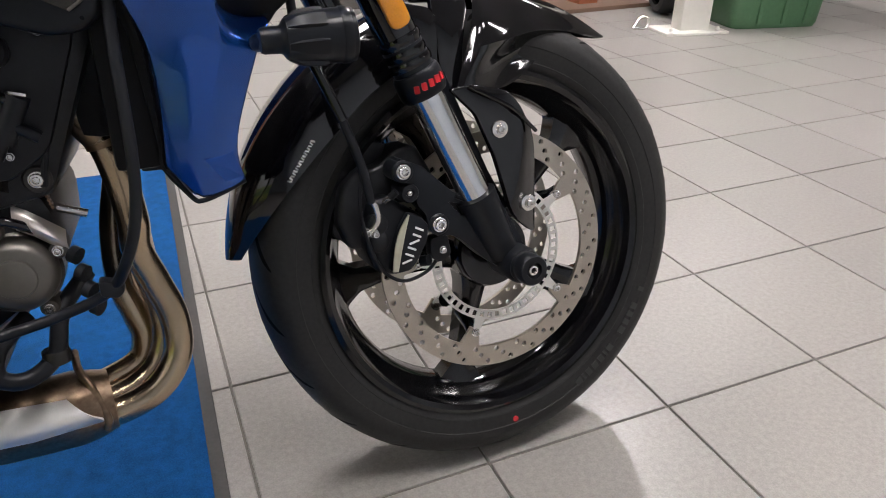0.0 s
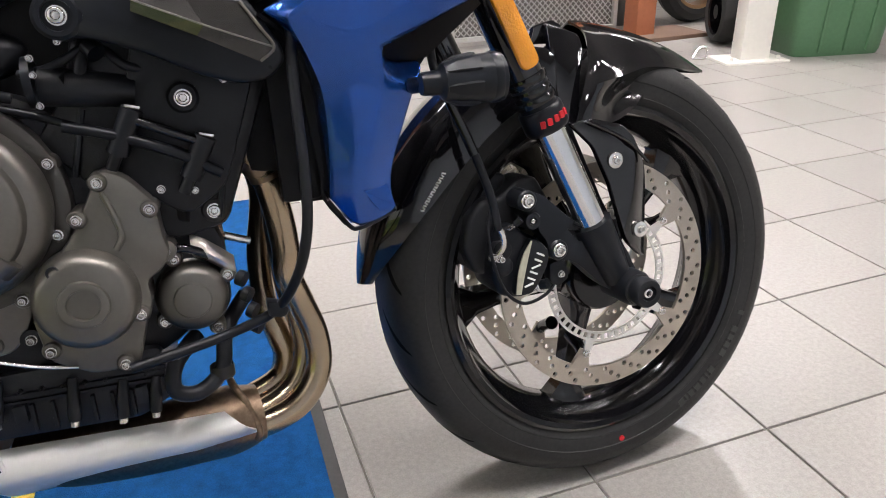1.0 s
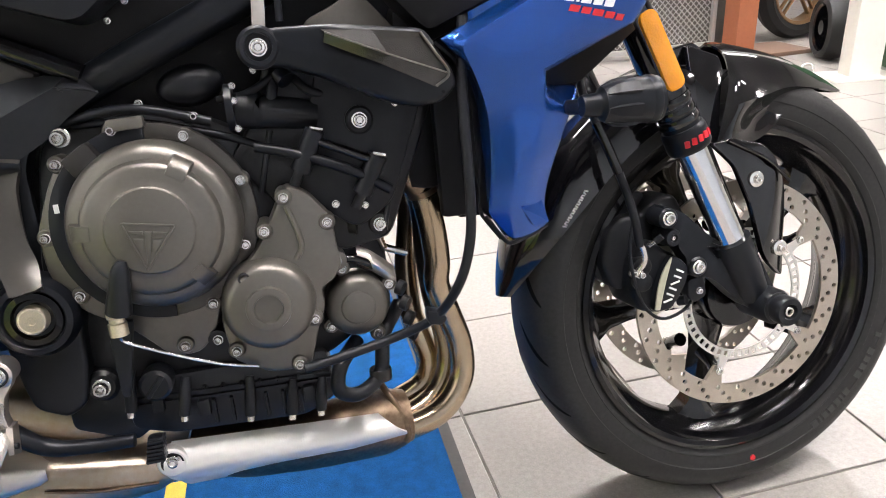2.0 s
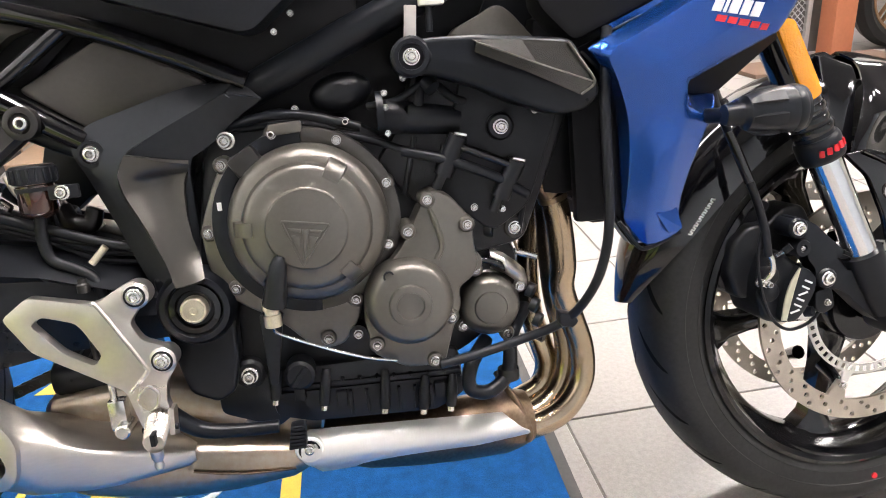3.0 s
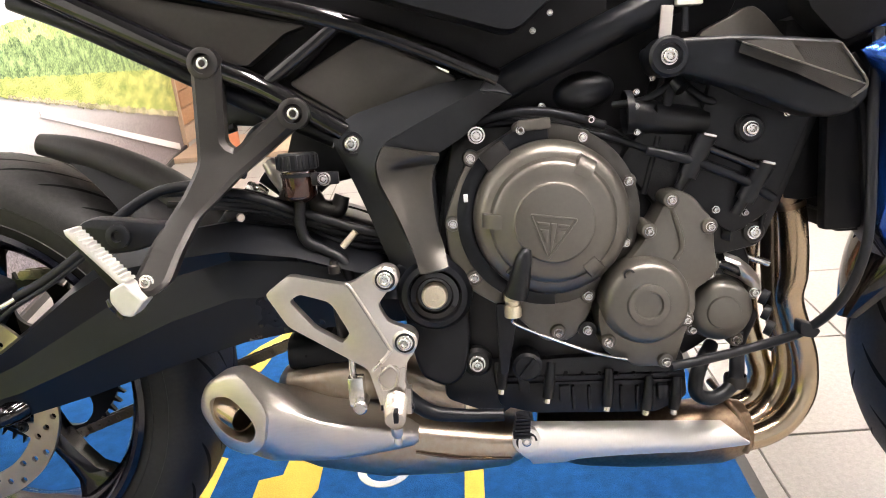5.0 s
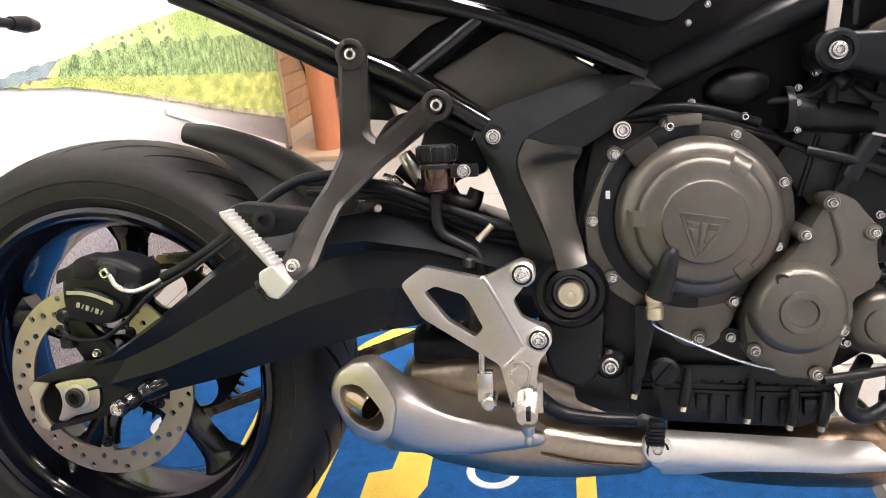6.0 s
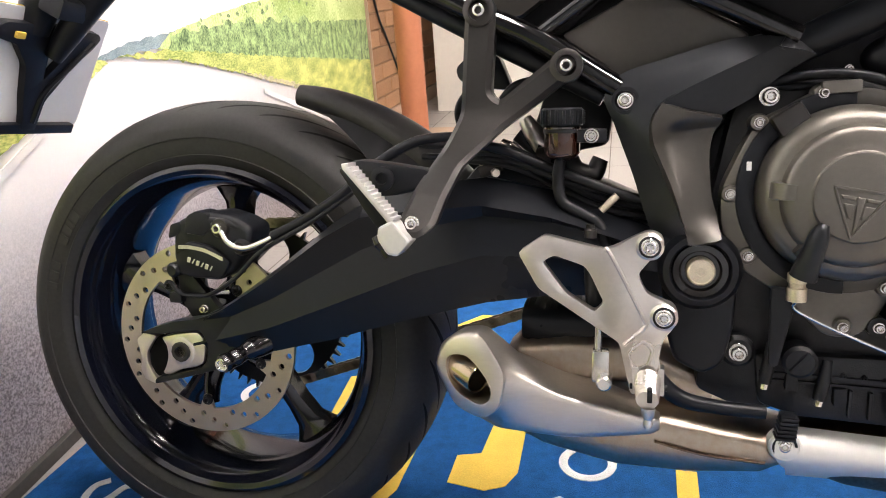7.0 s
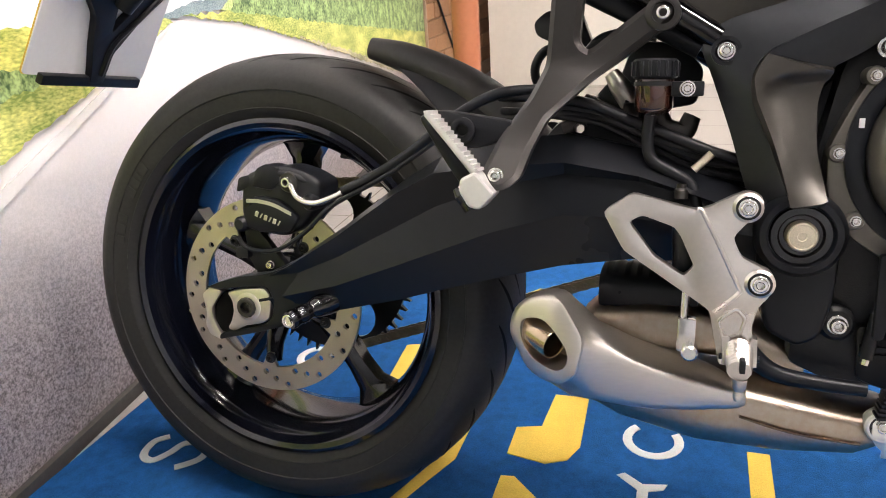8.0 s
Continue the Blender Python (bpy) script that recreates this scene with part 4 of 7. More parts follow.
        p = Vector((1.199 - 0.030 * t, -0.0705 + 0.0025 * t, 0.468 - 0.040 * t))
        part("guard_mark", box(p, (0.0036 if k % 4 else 0.0044, 0.003, 0.0014 if k % 3 else 0.0019), 0.0002, rot=Matrix.Rotation(radians(48 if k % 2 else 14), 3, "Y"), seg=1), WHITE, g, "white printed bar")


front_mudguard()


def fog_lamp():
    Y, Z = -0.195, 0.580
    c = part("fog_lamp", lathe([(0.0, 0.0), (0.010, 0.0), (0.011, 0.003), (0.0115, 0.016), (0.0125, 0.018), (0.0170, 0.021), (0.0205, 0.034), (0.0225, 0.052), (0.0232, 0.074), (0.0222, 0.079), (0.020, 0.080), (0, 0.077)], (1.142, Y, Z), 32, "x"), SATIN_BLACK, BIKE, "black finned auxiliary lamp")
    for k in range(6):
        a = 2 * math.pi * k / 6 + 0.35
        rings = []
        for x, r, w in ((1.164, 0.0170, 0.003), (1.174, 0.0215, 0.006), (1.190, 0.0232, 0.0075), (1.196, 0.0228, 0.0072)):
            n, u = Vector((0, math.cos(a), math.sin(a))), Vector((0, -math.sin(a), math.cos(a)))
            o = Vector((x, Y, Z))
            rings.append([o + n * (r - 0.004) - u * w, o + n * (r - 0.004) + u * w, o + n * (r + 0.0008) + u * w * 0.8, o + n * (r + 0.0008) - u * w * 0.8])
        part("fin", loft(rings), SATIN_BLACK, c)
    part("bracket", tube([(1.150, Y + 0.004, Z), (1.145, -0.16, Z - 0.002), (1.15, -0.11, Z - 0.004)], 0.008, 12), MATTE_BLACK, c)
    part("bezel", lathe([(0.0225, 0), (0.0238, 0.002), (0.0238, 0.008), (0.0225, 0.010)], (1.208, Y, Z), 32, "x"), SATIN_BLACK, c)


fog_lamp()


def fairing():
    """The blue side panel: flat facets that meet in soft creases."""
    rows = [
        ((1.025, -0.192, 0.650), (1.058, -0.198, 0.664), (1.112, -0.200, 0.691), (1.182, -0.196, 0.725), (1.250, -0.185, 0.757)),
        ((1.038, -0.186, 0.630), (1.069, -0.194, 0.635), (1.130, -0.192, 0.648), (1.195, -0.184, 0.672), (1.240, -0.172, 0.690)),
        ((1.047, -0.178, 0.607), (1.078, -0.186, 0.610), (1.112, -0.184, 0.616), (1.165, -0.178, 0.637), (1.211, -0.172, 0.655)),
        ((1.057, -0.168, 0.581), (1.086, -0.178, 0.582), (1.114, -0.174, 0.584), (1.128, -0.168, 0.585), (1.146, -0.160, 0.577)),
        ((1.057, -0.162, 0.535), (1.081, -0.173, 0.534), (1.100, -0.170, 0.532), (1.114, -0.163, 0.530), (1.126, -0.155, 0.528)),
        ((1.054, -0.157, 0.500), (1.077, -0.167, 0.496), (1.090, -0.164, 0.493), (1.102, -0.157, 0.490), (1.112, -0.150, 0.487)),
        ((1.052, -0.150, 0.479), (1.073, -0.158, 0.473), (1.088, -0.155, 0.468), (1.104, -0.149, 0.462), (1.119, -0.143, 0.459)),
        ((1.074, -0.146, 0.450), (1.079, -0.148, 0.447), (1.088, -0.148, 0.448), (1.100, -0.145, 0.450), (1.112, -0.141, 0.453)),
    ]
    rear = [(1.011, -0.185, 0.655), (1.034, -0.165, 0.636), (1.046, -0.150, 0.613), (1.053, -0.142, 0.584), (1.055, -0.140, 0.533), (1.055, -0.139, 0.497), (1.054, -0.139, 0.477), (1.072, -0.140, 0.449)]
    top = [(1.011, -0.185, 0.655), (1.070, -0.158, 0.681), (1.113, -0.158, 0.700), (1.190, -0.155, 0.738), (1.258, -0.150, 0.770)]
    under = [(1.128, -0.138, 0.598), (1.168, -0.138, 0.604), (1.226, -0.148, 0.650)]
    bm = bmesh.new()
    corner = bm.verts.layers.float.new("crease_vert")
    sharp = bm.edges.layers.float.new("crease_edge")
    V = [[bm.verts.new(p) for p in row] for row in rows]
    R = [bm.verts.new(p) for p in rear]
    T = [R[0]] + [bm.verts.new(p) for p in top[1:]]
    U = [bm.verts.new(p) for p in under[:2]]
    for i, (a, b) in enumerate(zip(V, V[1:])):
        for k in range(4):
            if (i, k) not in ((2, 3), (2, 2)):
                bm.faces.new((a[k], a[k + 1], b[k + 1], b[k]))
        bm.faces.new((R[i], a[0], b[0], R[i + 1]))
    for k in range(4):
        bm.faces.new((T[k], T[k + 1], V[0][k + 1], V[0][k]))
    # the pocket under the overhang, where the lamp's stalk comes out
    a, b = V[2], V[3]
    bm.faces.new((a[2], b[2], b[3], U[0]))
    bm.faces.new((U[0], b[3], b[4]))
    bm.faces.new((U[0], b[4], U[1]))
    bmesh.ops.recalc_face_normals(bm, faces=bm.faces[:])

    def crease(line, weight):
        for a, b in zip(line, line[1:]):
            e = bm.edges.get((a, b))
            if e:
                e[sharp] = weight

    crease(V[0], 0.93)
    crease([row[0] for row in V], 0.80)
    crease([row[1] for row in V[3:]], 0.75)
    crease([row[2] for row in V[3:]], 0.45)
    crease(V[2][2:], 1.0)
    crease([V[2][2], U[0], U[1]], 1.0)
    crease([V[2][2], V[3][2]], 0.9)
    crease([V[3][2], V[3][3], V[3][4]], 0.6)
    crease(R, 0.95)
    crease(T, 0.95)
    crease(V[7], 1.0)
    crease([row[4] for row in V], 1.0)
    for v in (V[7][0], V[7][4], V[6][0], V[6][4], V[2][4], V[2][2], R[0], R[7]):
        v[corner] = 0.9
    f = part("fairing", bm, BLUE, BIKE, "glossy metallic blue side fairing", smooth=60)
    # shade on the down-facing side of the overhang, put in as a black sheet
    brow = [[rows[2][2], under[0]], [rows[2][3], under[1]], [rows[2][4], under[2]]]
    part("overhang_lining", solid(loop_faces(bmesh.new(), [[(x, y + 0.003, z - 0.001) for x, y, z in r] for r in brow], closed=False, caps=False), 0.003), DEEP_BLACK, f, "underside of the overhang, black for its shade")
    soft = f.modifiers.new("soft", "SUBSURF")
    soft.levels = soft.render_levels = 3
    thick = f.modifiers.new("thick", "SOLIDIFY")
    thick.thickness = 0.003
    back = [[(p[0] - 0.003, p[1] + 0.004, p[2] - 0.001), (p[0] + 0.004, p[1] + 0.05, p[2] - 0.004)] for p in spline(rear, 3)]
    part("fairing_edge", solid(loop_faces(bmesh.new(), back, closed=False, caps=False), 0.003), DEEP_BLACK, f)
    part("lower_lip", tube([(1.119, -0.139, 0.456), (1.098, -0.143, 0.4485), (1.079, -0.146, 0.444), (1.070, -0.142, 0.447), (1.053, -0.136, 0.474)], 0.0024, 8), MATTE_BLACK, f)
    part("tip_facet", loft([[(1.085, -0.1625, 0.483), (1.1105, -0.1518, 0.4865), (1.110, -0.143, 0.484), (1.086, -0.152, 0.480)], [(1.100, -0.1560, 0.4600), (1.1175, -0.1500, 0.462), (1.1165, -0.140, 0.463), (1.100, -0.142, 0.4605)]]), BLUE, f, "blue raised tip")
    # product lettering as plain slanted bars lying on the paint
    skin_tree = BVHTree.FromObject(f, bpy.context.evaluated_depsgraph_get())
    for start, end, high, widths, finish, say in (((1.133, 0.6855), (1.187, 0.676), 0.0138, (0.012, 0.004, 0.013, 0.012, 0.013), WHITE, "white printed bar"),
                                                  ((1.136, 0.6725), (1.198, 0.6595), 0.0062, (0.012, 0.011, 0.013, 0.012, 0.010), RED, "red printed bar")):
        full = sum(widths) + 0.0022 * (len(widths) - 1)
        at = 0.0
        for w in widths:
            mid = (at + w / 2) / full
            at += w + 0.0022
            hit, normal, face, far = skin_tree.ray_cast(Vector((start[0] + (end[0] - start[0]) * mid, -0.4, start[1] + (end[1] - start[1]) * mid)), Vector((0, 1, 0)))
            if normal.y > 0:
                normal = -normal
            right = Vector((end[0] - start[0], 0, end[1] - start[1]))
            right = (right - normal * right.dot(normal)).normalized()
            up = right.cross(-normal) * -1
            if up.z < 0:
                up = -up
            wide = w * (end[0] - start[0]) / full * 0.5
            bar = [(-wide - high * 0.12, -high / 2), (wide - high * 0.12, -high / 2), (wide + high * 0.12, high / 2), (-wide + high * 0.12, high / 2)]
            part("name_mark", loft([[hit + normal * h + right * p + up * q for p, q in bar] for h in (-0.001, 0.0005)]), finish, f, say)
    # dark cowl above the blue and the shroud behind it
    part("upper_cowl", plate(rounded([(1.005, 0.662), (1.06, 0.684), (1.24, 0.756), (1.24, 0.85), (0.98, 0.85), (0.97, 0.70)], 0.01), -0.165, -0.12, 0.008), DEEP_BLACK, f)
    part("inner_panel", plate(rounded([(1.01, 0.655), (1.10, 0.69), (1.20, 0.64), (1.15, 0.58), (1.11, 0.50), (1.07, 0.46), (1.05, 0.48), (1.04, 0.60)], 0.01), -0.130, -0.11, 0.003), DEEP_BLACK, f)
    part("far_panel", plate(rounded([(1.02, 0.655), (1.08, 0.78), (1.33, 0.78), (1.23, 0.655), (1.13, 0.56), (1.076, 0.447), (1.044, 0.48)], 0.01), 0.205, 0.21, 0.0), BLUE, f)


fairing()


def radiator():
    r = part("radiator", box((1.045, 0, 0.60), (0.03, 0.22, 0.26), 0.004, rot=None), DEEP_BLACK, BIKE, "black radiator core")
    for k in range(14):
        part("fin", box((1.029, 0, 0.49 + k * 0.017), (0.006, 0.215, 0.003)), DARK_METAL, r)
    part("fan_shroud", box((1.005, 0.0, 0.60), (0.05, 0.18, 0.2), 0.02), DEEP_BLACK, r)
    part("side_tank", box((1.03, -0.115, 0.60), (0.04, 0.02, 0.25), 0.006), DEEP_BLACK, r)


radiator()
# ---- engine ----
def engine():
    case = [(0.60, 0.47), (0.625, 0.60), (0.70, 0.63), (0.80, 0.60), (0.87, 0.54), (0.95, 0.45), (0.945, 0.38), (0.87, 0.33), (0.665, 0.33), (0.61, 0.38)]
    e = part("crankcase", plate(rounded(case, 0.02), -0.095, 0.12, 0.01), DARK_METAL, BIKE, "black cast engine case")
    flange = [(0.667, 0.588), (0.70, 0.607), (0.728, 0.609), (0.765, 0.594), (0.804, 0.562), (0.818, 0.535), (0.815, 0.49), (0.803, 0.46), (0.776, 0.433),
              (0.765, 0.395), (0.745, 0.368), (0.715, 0.368), (0.681, 0.404), (0.637, 0.432), (0.616, 0.469), (0.614, 0.512), (0.632, 0.555), (0.645, 0.578)]
    c = part("clutch_cover", plate(rounded(flange, 0.012), -0.118, -0.09, 0.004), ENGINE_GREY, BIKE, "bronze-grey round clutch cover")
    X, Z = 0.7265, 0.5095
    dome = [(0.0815, -0.112), (0.0815, -0.132), (0.0805, -0.139), (0.0780, -0.1455), (0.0740, -0.150), (0.0690, -0.1525), (0.0650, -0.1535), (0.0640, -0.155),
            (0.0630, -0.1595), (0.0610, -0.162), (0.0570, -0.1635), (0.049, -0.1655), (0.0415, -0.1665), (0.0405, -0.1672), (0.0395, -0.1690), (0.038, -0.1695), (0, -0.1697)]
    part("dome", lathe(dome, (X, 0, Z), 96), ENGINE_GREY, c)
    # left half black with side shading in its colour, right half its lit tone
    for a0, a1, finish, say in ((88, 272, SATIN_BLACK, "black shaded half of the ring round the dome"), (-88, 88, LIT_BRONZE, "")):
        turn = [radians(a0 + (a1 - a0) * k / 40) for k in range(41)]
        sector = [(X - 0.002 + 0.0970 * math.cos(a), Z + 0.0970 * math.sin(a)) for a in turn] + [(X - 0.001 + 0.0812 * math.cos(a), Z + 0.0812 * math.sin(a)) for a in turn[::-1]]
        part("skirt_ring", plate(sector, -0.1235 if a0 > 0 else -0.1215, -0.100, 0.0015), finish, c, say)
    # raised pads on the dome's shoulder
    for a, w in ((58, 0.016), (-52, 0.014), (-128, 0.014), (176, 0.013)):
        rings = []
        for r, y in ((0.053, -0.1655), (0.061, -0.1655), (0.0705, -0.1585), (0.0730, -0.150)):
            ca, sa = math.cos(radians(a)), math.sin(radians(a))
            rings.append([(X + r * ca - s * w * sa * (0.8 + r * 3), y + d, Z + r * sa + s * w * ca * (0.8 + r * 3)) for s, d in ((-0.55, 0), (0.55, 0), (0.7, 0.012), (-0.7, 0.012))])
        part("pad", loft(rings), ENGINE_GREY, c)
    # triangle emblem in relief
    tri = [Vector((0.7015, 0.5215)), Vector((0.7505, 0.5130)), Vector((0.7180, 0.4715))]
    mid = (tri[0] + tri[1] + tri[2]) / 3
    part("emblem", plate(rounded([tuple(p) for p in tri], 0.004), -0.1716, -0.1690, 0.0007, holes=[[tuple(mid + (p - mid) * 0.86) for p in tri]]), ENGINE_GREY, c)
    d = (tri[1] - tri[0]).normalized()
    n = Vector((d.y, -d.x))
    at = lambda u, v: tuple(tri[0] + d * u + n * v)
    L = (tri[1] - tri[0]).length
    for shape in ([at(L * 0.45, 0.0075), at(L * 0.57, 0.0075), at(L * 0.57, 0.012), at(L * 0.535, 0.037), at(L * 0.50, 0.037), at(L * 0.46, 0.012)],
                  [at(L * 0.17, 0.0075), at(L * 0.42, 0.0075), at(L * 0.42, 0.011), at(L * 0.21, 0.011)],
                  [at(L * 0.60, 0.0075), at(L * 0.84, 0.0075), at(L * 0.80, 0.011), at(L * 0.60, 0.011)],
                  [at(L * 0.25, 0.0145), at(L * 0.42, 0.0145), at(L * 0.44, 0.027), at(L * 0.37, 0.027)],
                  [at(L * 0.60, 0.0145), at(L * 0.77, 0.0145), at(L * 0.65, 0.027), at(L * 0.585, 0.027)]):
        part("emblem", plate(shape, -0.1715, -0.1690, 0.0006), ENGINE_GREY, c)
    for x, z in ((0.646, 0.576), (0.700, 0.602), (0.764, 0.590), (0.810, 0.541), (0.805, 0.476), (0.764, 0.420), (0.730, 0.380), (0.642, 0.447), (0.623, 0.508)):
        part("boss", lathe([(0.0088, -0.10), (0.0088, -0.119), (0.0074, -0.1215), (0, -0.1215)], (x, 0, z), 20), ENGINE_GREY, c)
        bolt(c, x, -0.123, z, 0.0062, 0.006)
    part("filler_block", box((0.672, -0.128, 0.578), (0.030, 0.022, 0.022), 0.004, rot=Matrix.Rotation(radians(-32), 3, "Y")), CAST_GREY, c)
    part("lug", box((0.714, -0.122, 0.607), (0.034, 0.012, 0.012), 0.003, rot=Matrix.Rotation(radians(-2), 3, "Y")), ENGINE_GREY, c)
    part("label", box((0.6385, -0.1236, 0.535), (0.0046, 0.002, 0.0085), 0.0003, seg=1), WHITE, c, "small white sticker")
    # cable end on the cover
    part("cable_boot", tube([(0.698, -0.170, 0.486), (0.694, -0.170, 0.476), (0.688, -0.166, 0.452), (0.684, -0.163, 0.436)], [0.004, 0.0085, 0.0110, 0.0125], 16), SLATE, c, "black rubber cable boot")
    part("cable_nut", lathe([(0.009, 0), (0.009, 0.012), (0.0075, 0.013), (0.0075, 0.017), (0.009, 0.018), (0.009, 0.026)], (0.680, -0.160, 0.413), 10, "z"), GOLD_CAP, c)
    part("cable", tube([(0.681, -0.158, 0.413), (0.68, -0.152, 0.404), (0.70, -0.150, 0.392), (0.74, -0.150, 0.374), (0.772, -0.147, 0.361), (0.80, -0.14, 0.352)], 0.0016, 8), ZINC, c)
    part("cable_bracket", plate(rounded([(0.663, 0.42), (0.688, 0.418), (0.684, 0.40), (0.672, 0.34), (0.664, 0.34)], 0.004), -0.135, -0.128, 0.001), MATTE_BLACK, c)

    # timing cover
    poly = [(0.851, 0.533), (0.872, 0.524), (0.894, 0.496), (0.895, 0.464), (0.899, 0.446), (0.888, 0.43), (0.874, 0.423), (0.876, 0.403), (0.866, 0.382), (0.852, 0.339),
            (0.811, 0.340), (0.776, 0.360), (0.770, 0.402), (0.776, 0.425), (0.799, 0.455), (0.818, 0.475), (0.832, 0.498)]
    tcov = part("timing_cover", plate(rounded(poly, 0.008), -0.137, -0.09, 0.005), ENGINE_GREY, BIKE, "bronze-grey cast timing cover")
    part("round_face", lathe([(0.0475, -0.125), (0.0465, -0.143), (0.044, -0.152), (0.040, -0.157), (0.036, -0.1585), (0.0225, -0.160), (0.0215, -0.1635), (0.0205, -0.1640), (0.0145, -0.1635), (0.0135, -0.160), (0, -0.160)],
                             (0.820, 0, 0.4165), 72), ENGINE_GREY, tcov)
    part("rib", tube([(0.849, -0.135, 0.515), (0.857, -0.138, 0.49), (0.86, -0.138, 0.47), (0.853, -0.138, 0.457)], 0.003, 8), ENGINE_GREY, tcov)
    for x, z in ((0.826, 0.490), (0.790, 0.429), (0.863, 0.393), (0.781, 0.372), (0.849, 0.521), (0.888, 0.491), (0.841, 0.347)):
        part("boss", lathe([(0.0086, -0.10), (0.0086, -0.1385), (0.0072, -0.1405), (0, -0.1405)], (x, 0, z), 20), ENGINE_GREY, tcov)
        bolt(tcov, x, -0.142, z, 0.0062, 0.006)
    part("plug", lathe([(0.006, -0.14), (0.006, -0.158), (0.004, -0.158), (0.004, -0.154), (0, -0.154)], (0.801, 0, 0.449), 14), MATTE_BLACK, tcov)

    # water pump
    pump = part("pump_cover", lathe([(0.0375, -0.07), (0.0375, -0.095), (0.035, -0.097), (0.0345, -0.108), (0.031, -0.115), (0.027, -0.118), (0.0185, -0.1195), (0.0175, -0.122), (0.0165, -0.1225), (0, -0.1225)],
                                    (0.9095, 0, 0.391), 64), ENGINE_GREY, BIKE, "bronze-grey round pump cover")
    for x, z in ((0.898, 0.432), (0.879, 0.370), (0.928, 0.354), (0.946, 0.408)):
        part("boss", lathe([(0.0086, -0.07), (0.0086, -0.102), (0.0072, -0.104), (0, -0.104)], (x, 0, z), 20), ENGINE_GREY, pump)
        bolt(pump, x, -0.106, z, 0.0062, 0.006)
    part("boss", lathe([(0.0105, -0.08), (0.0105, -0.123), (0, -0.125)], (0.893, 0, 0.446), 20), ENGINE_GREY, pump)
    bolt(pump, 0.893, -0.127, 0.446, 0.0062, 0.006)
    bolt(e, 0.762, -0.12, 0.380, 0.0065, 0.006)
    part("boss", lathe([(0.010, -0.09), (0.010, -0.12), (0, -0.12)], (0.762, 0, 0.380), 18), DARK_METAL, e)

    # cylinder block and head
    block = [(0.80, 0.56), (0.832, 0.60), (0.85, 0.66), (0.90, 0.685), (0.99, 0.66), (1.015, 0.60), (0.985, 0.53), (0.955, 0.46), (0.90, 0.45), (0.85, 0.50)]
    b = part("cylinder_block", plate(rounded(block, 0.012), -0.108, 0.11, 0.008), DARK_METAL, BIKE, "black cast cylinder block")
    part("side_plate", plate(rounded([(0.86, 0.52), (0.885, 0.60), (0.90, 0.65), (0.985, 0.63), (1.0, 0.60), (0.96, 0.50), (0.92, 0.475)], 0.012), -0.118, -0.10, 0.004), MATTE_BLACK, b)
    bolt(b, 0.934, -0.127, 0.587, 0.0085, 0.006)
    part("boss", lathe([(0.0145, -0.10), (0.0145, -0.124), (0.012, -0.127), (0, -0.127)], (0.934, 0, 0.587), 24), MATTE_BLACK, b)
    for (x0, z0), (x1, z1) in (((0.869, 0.543), (0.889, 0.582)), ((0.928, 0.513), (0.948, 0.550))):
        coil = part("coil", tube([(x0, -0.125, z0), (x1, -0.128, z1)], 0.0100, 14, smooth=False), SATIN_BLACK, b)
        part("clip", box((x1 + 0.001, -0.132, z1 + 0.002), (0.0135, 0.010, 0.003), 0.001, rot=Matrix.Rotation(radians(16), 3, "Y")), ZINC, b, "bright clip")
        part("coil_foot", tube([(x0 - 0.008, -0.122, z0 - 0.014), (x0 + 0.002, -0.125, z0 + 0.004)], 0.0055, 10, smooth=False), MATTE_BLACK, b)
    part("fuel_rail", tube([(0.829, -0.125, 0.572), (0.87, -0.13, 0.560), (0.92, -0.13, 0.538), (0.957, -0.128, 0.514)], 0.0052, 10), SATIN_BLACK, b)
    part("fuel_rail", tube([(0.888, -0.13, 0.572), (0.92, -0.131, 0.557), (0.945, -0.13, 0.545)], 0.0048, 10), GLOSS_BLACK, b)
    part("starter_housing", tube([(0.818, -0.112, 0.608), (0.835, -0.114, 0.606), (0.838, -0.114, 0.605), (0.865, -0.112, 0.601), (0.892, -0.108, 0.596)], [0.0175, 0.0175, 0.0165, 0.0155, 0.0145], 24), MATTE_BLACK, b)
    part("starter_flange", lathe([(0.0225, 0), (0.0225, 0.007), (0, 0.007)], (0.808, -0.118, 0.612), 20, "x"), SATIN_BLACK, b)
    for z in (0.632, 0.618, 0.592):
        bolt(b, 0.817, -0.135, z, 0.004, 0.005)
    bulge = lathe([(0.034, 0.01), (0.0335, -0.008), (0.031, -0.018), (0.026, -0.026), (0.018, -0.031), (0.009, -0.0332), (0, -0.034)], (0, 0, 0), 40)
    bulge.transform(Matrix.Translation((0.773, -0.070, 0.637)) @ Matrix.Rotation(radians(-8), 4, "Y") @ Matrix.Diagonal((1.0, 0.75, 0.62, 1.0)))
    part("breather_dome", bulge, MATTE_BLACK, b)

    # intake trim over the head
    trim = [(0.829, 0.675), (0.835, 0.648), (0.865, 0.645), (0.906, 0.630), (0.955, 0.605), (0.985, 0.595), (1.012, 0.598), (1.026, 0.612), (1.025, 0.624), (1.000, 0.667), (0.912, 0.679), (0.863, 0.681)]

    def swept(bm):
        for v in bm.verts:
            v.co.y -= min(1, max(0, (v.co.x - 0.84) / 0.11)) * 0.034
        return bm

    a = part("intake_trim", swept(plate(rounded(trim, 0.008), -0.142, -0.09, 0.009, seg=3)), SATIN_BLACK, BIKE, "black intake trim with a gloss insert")
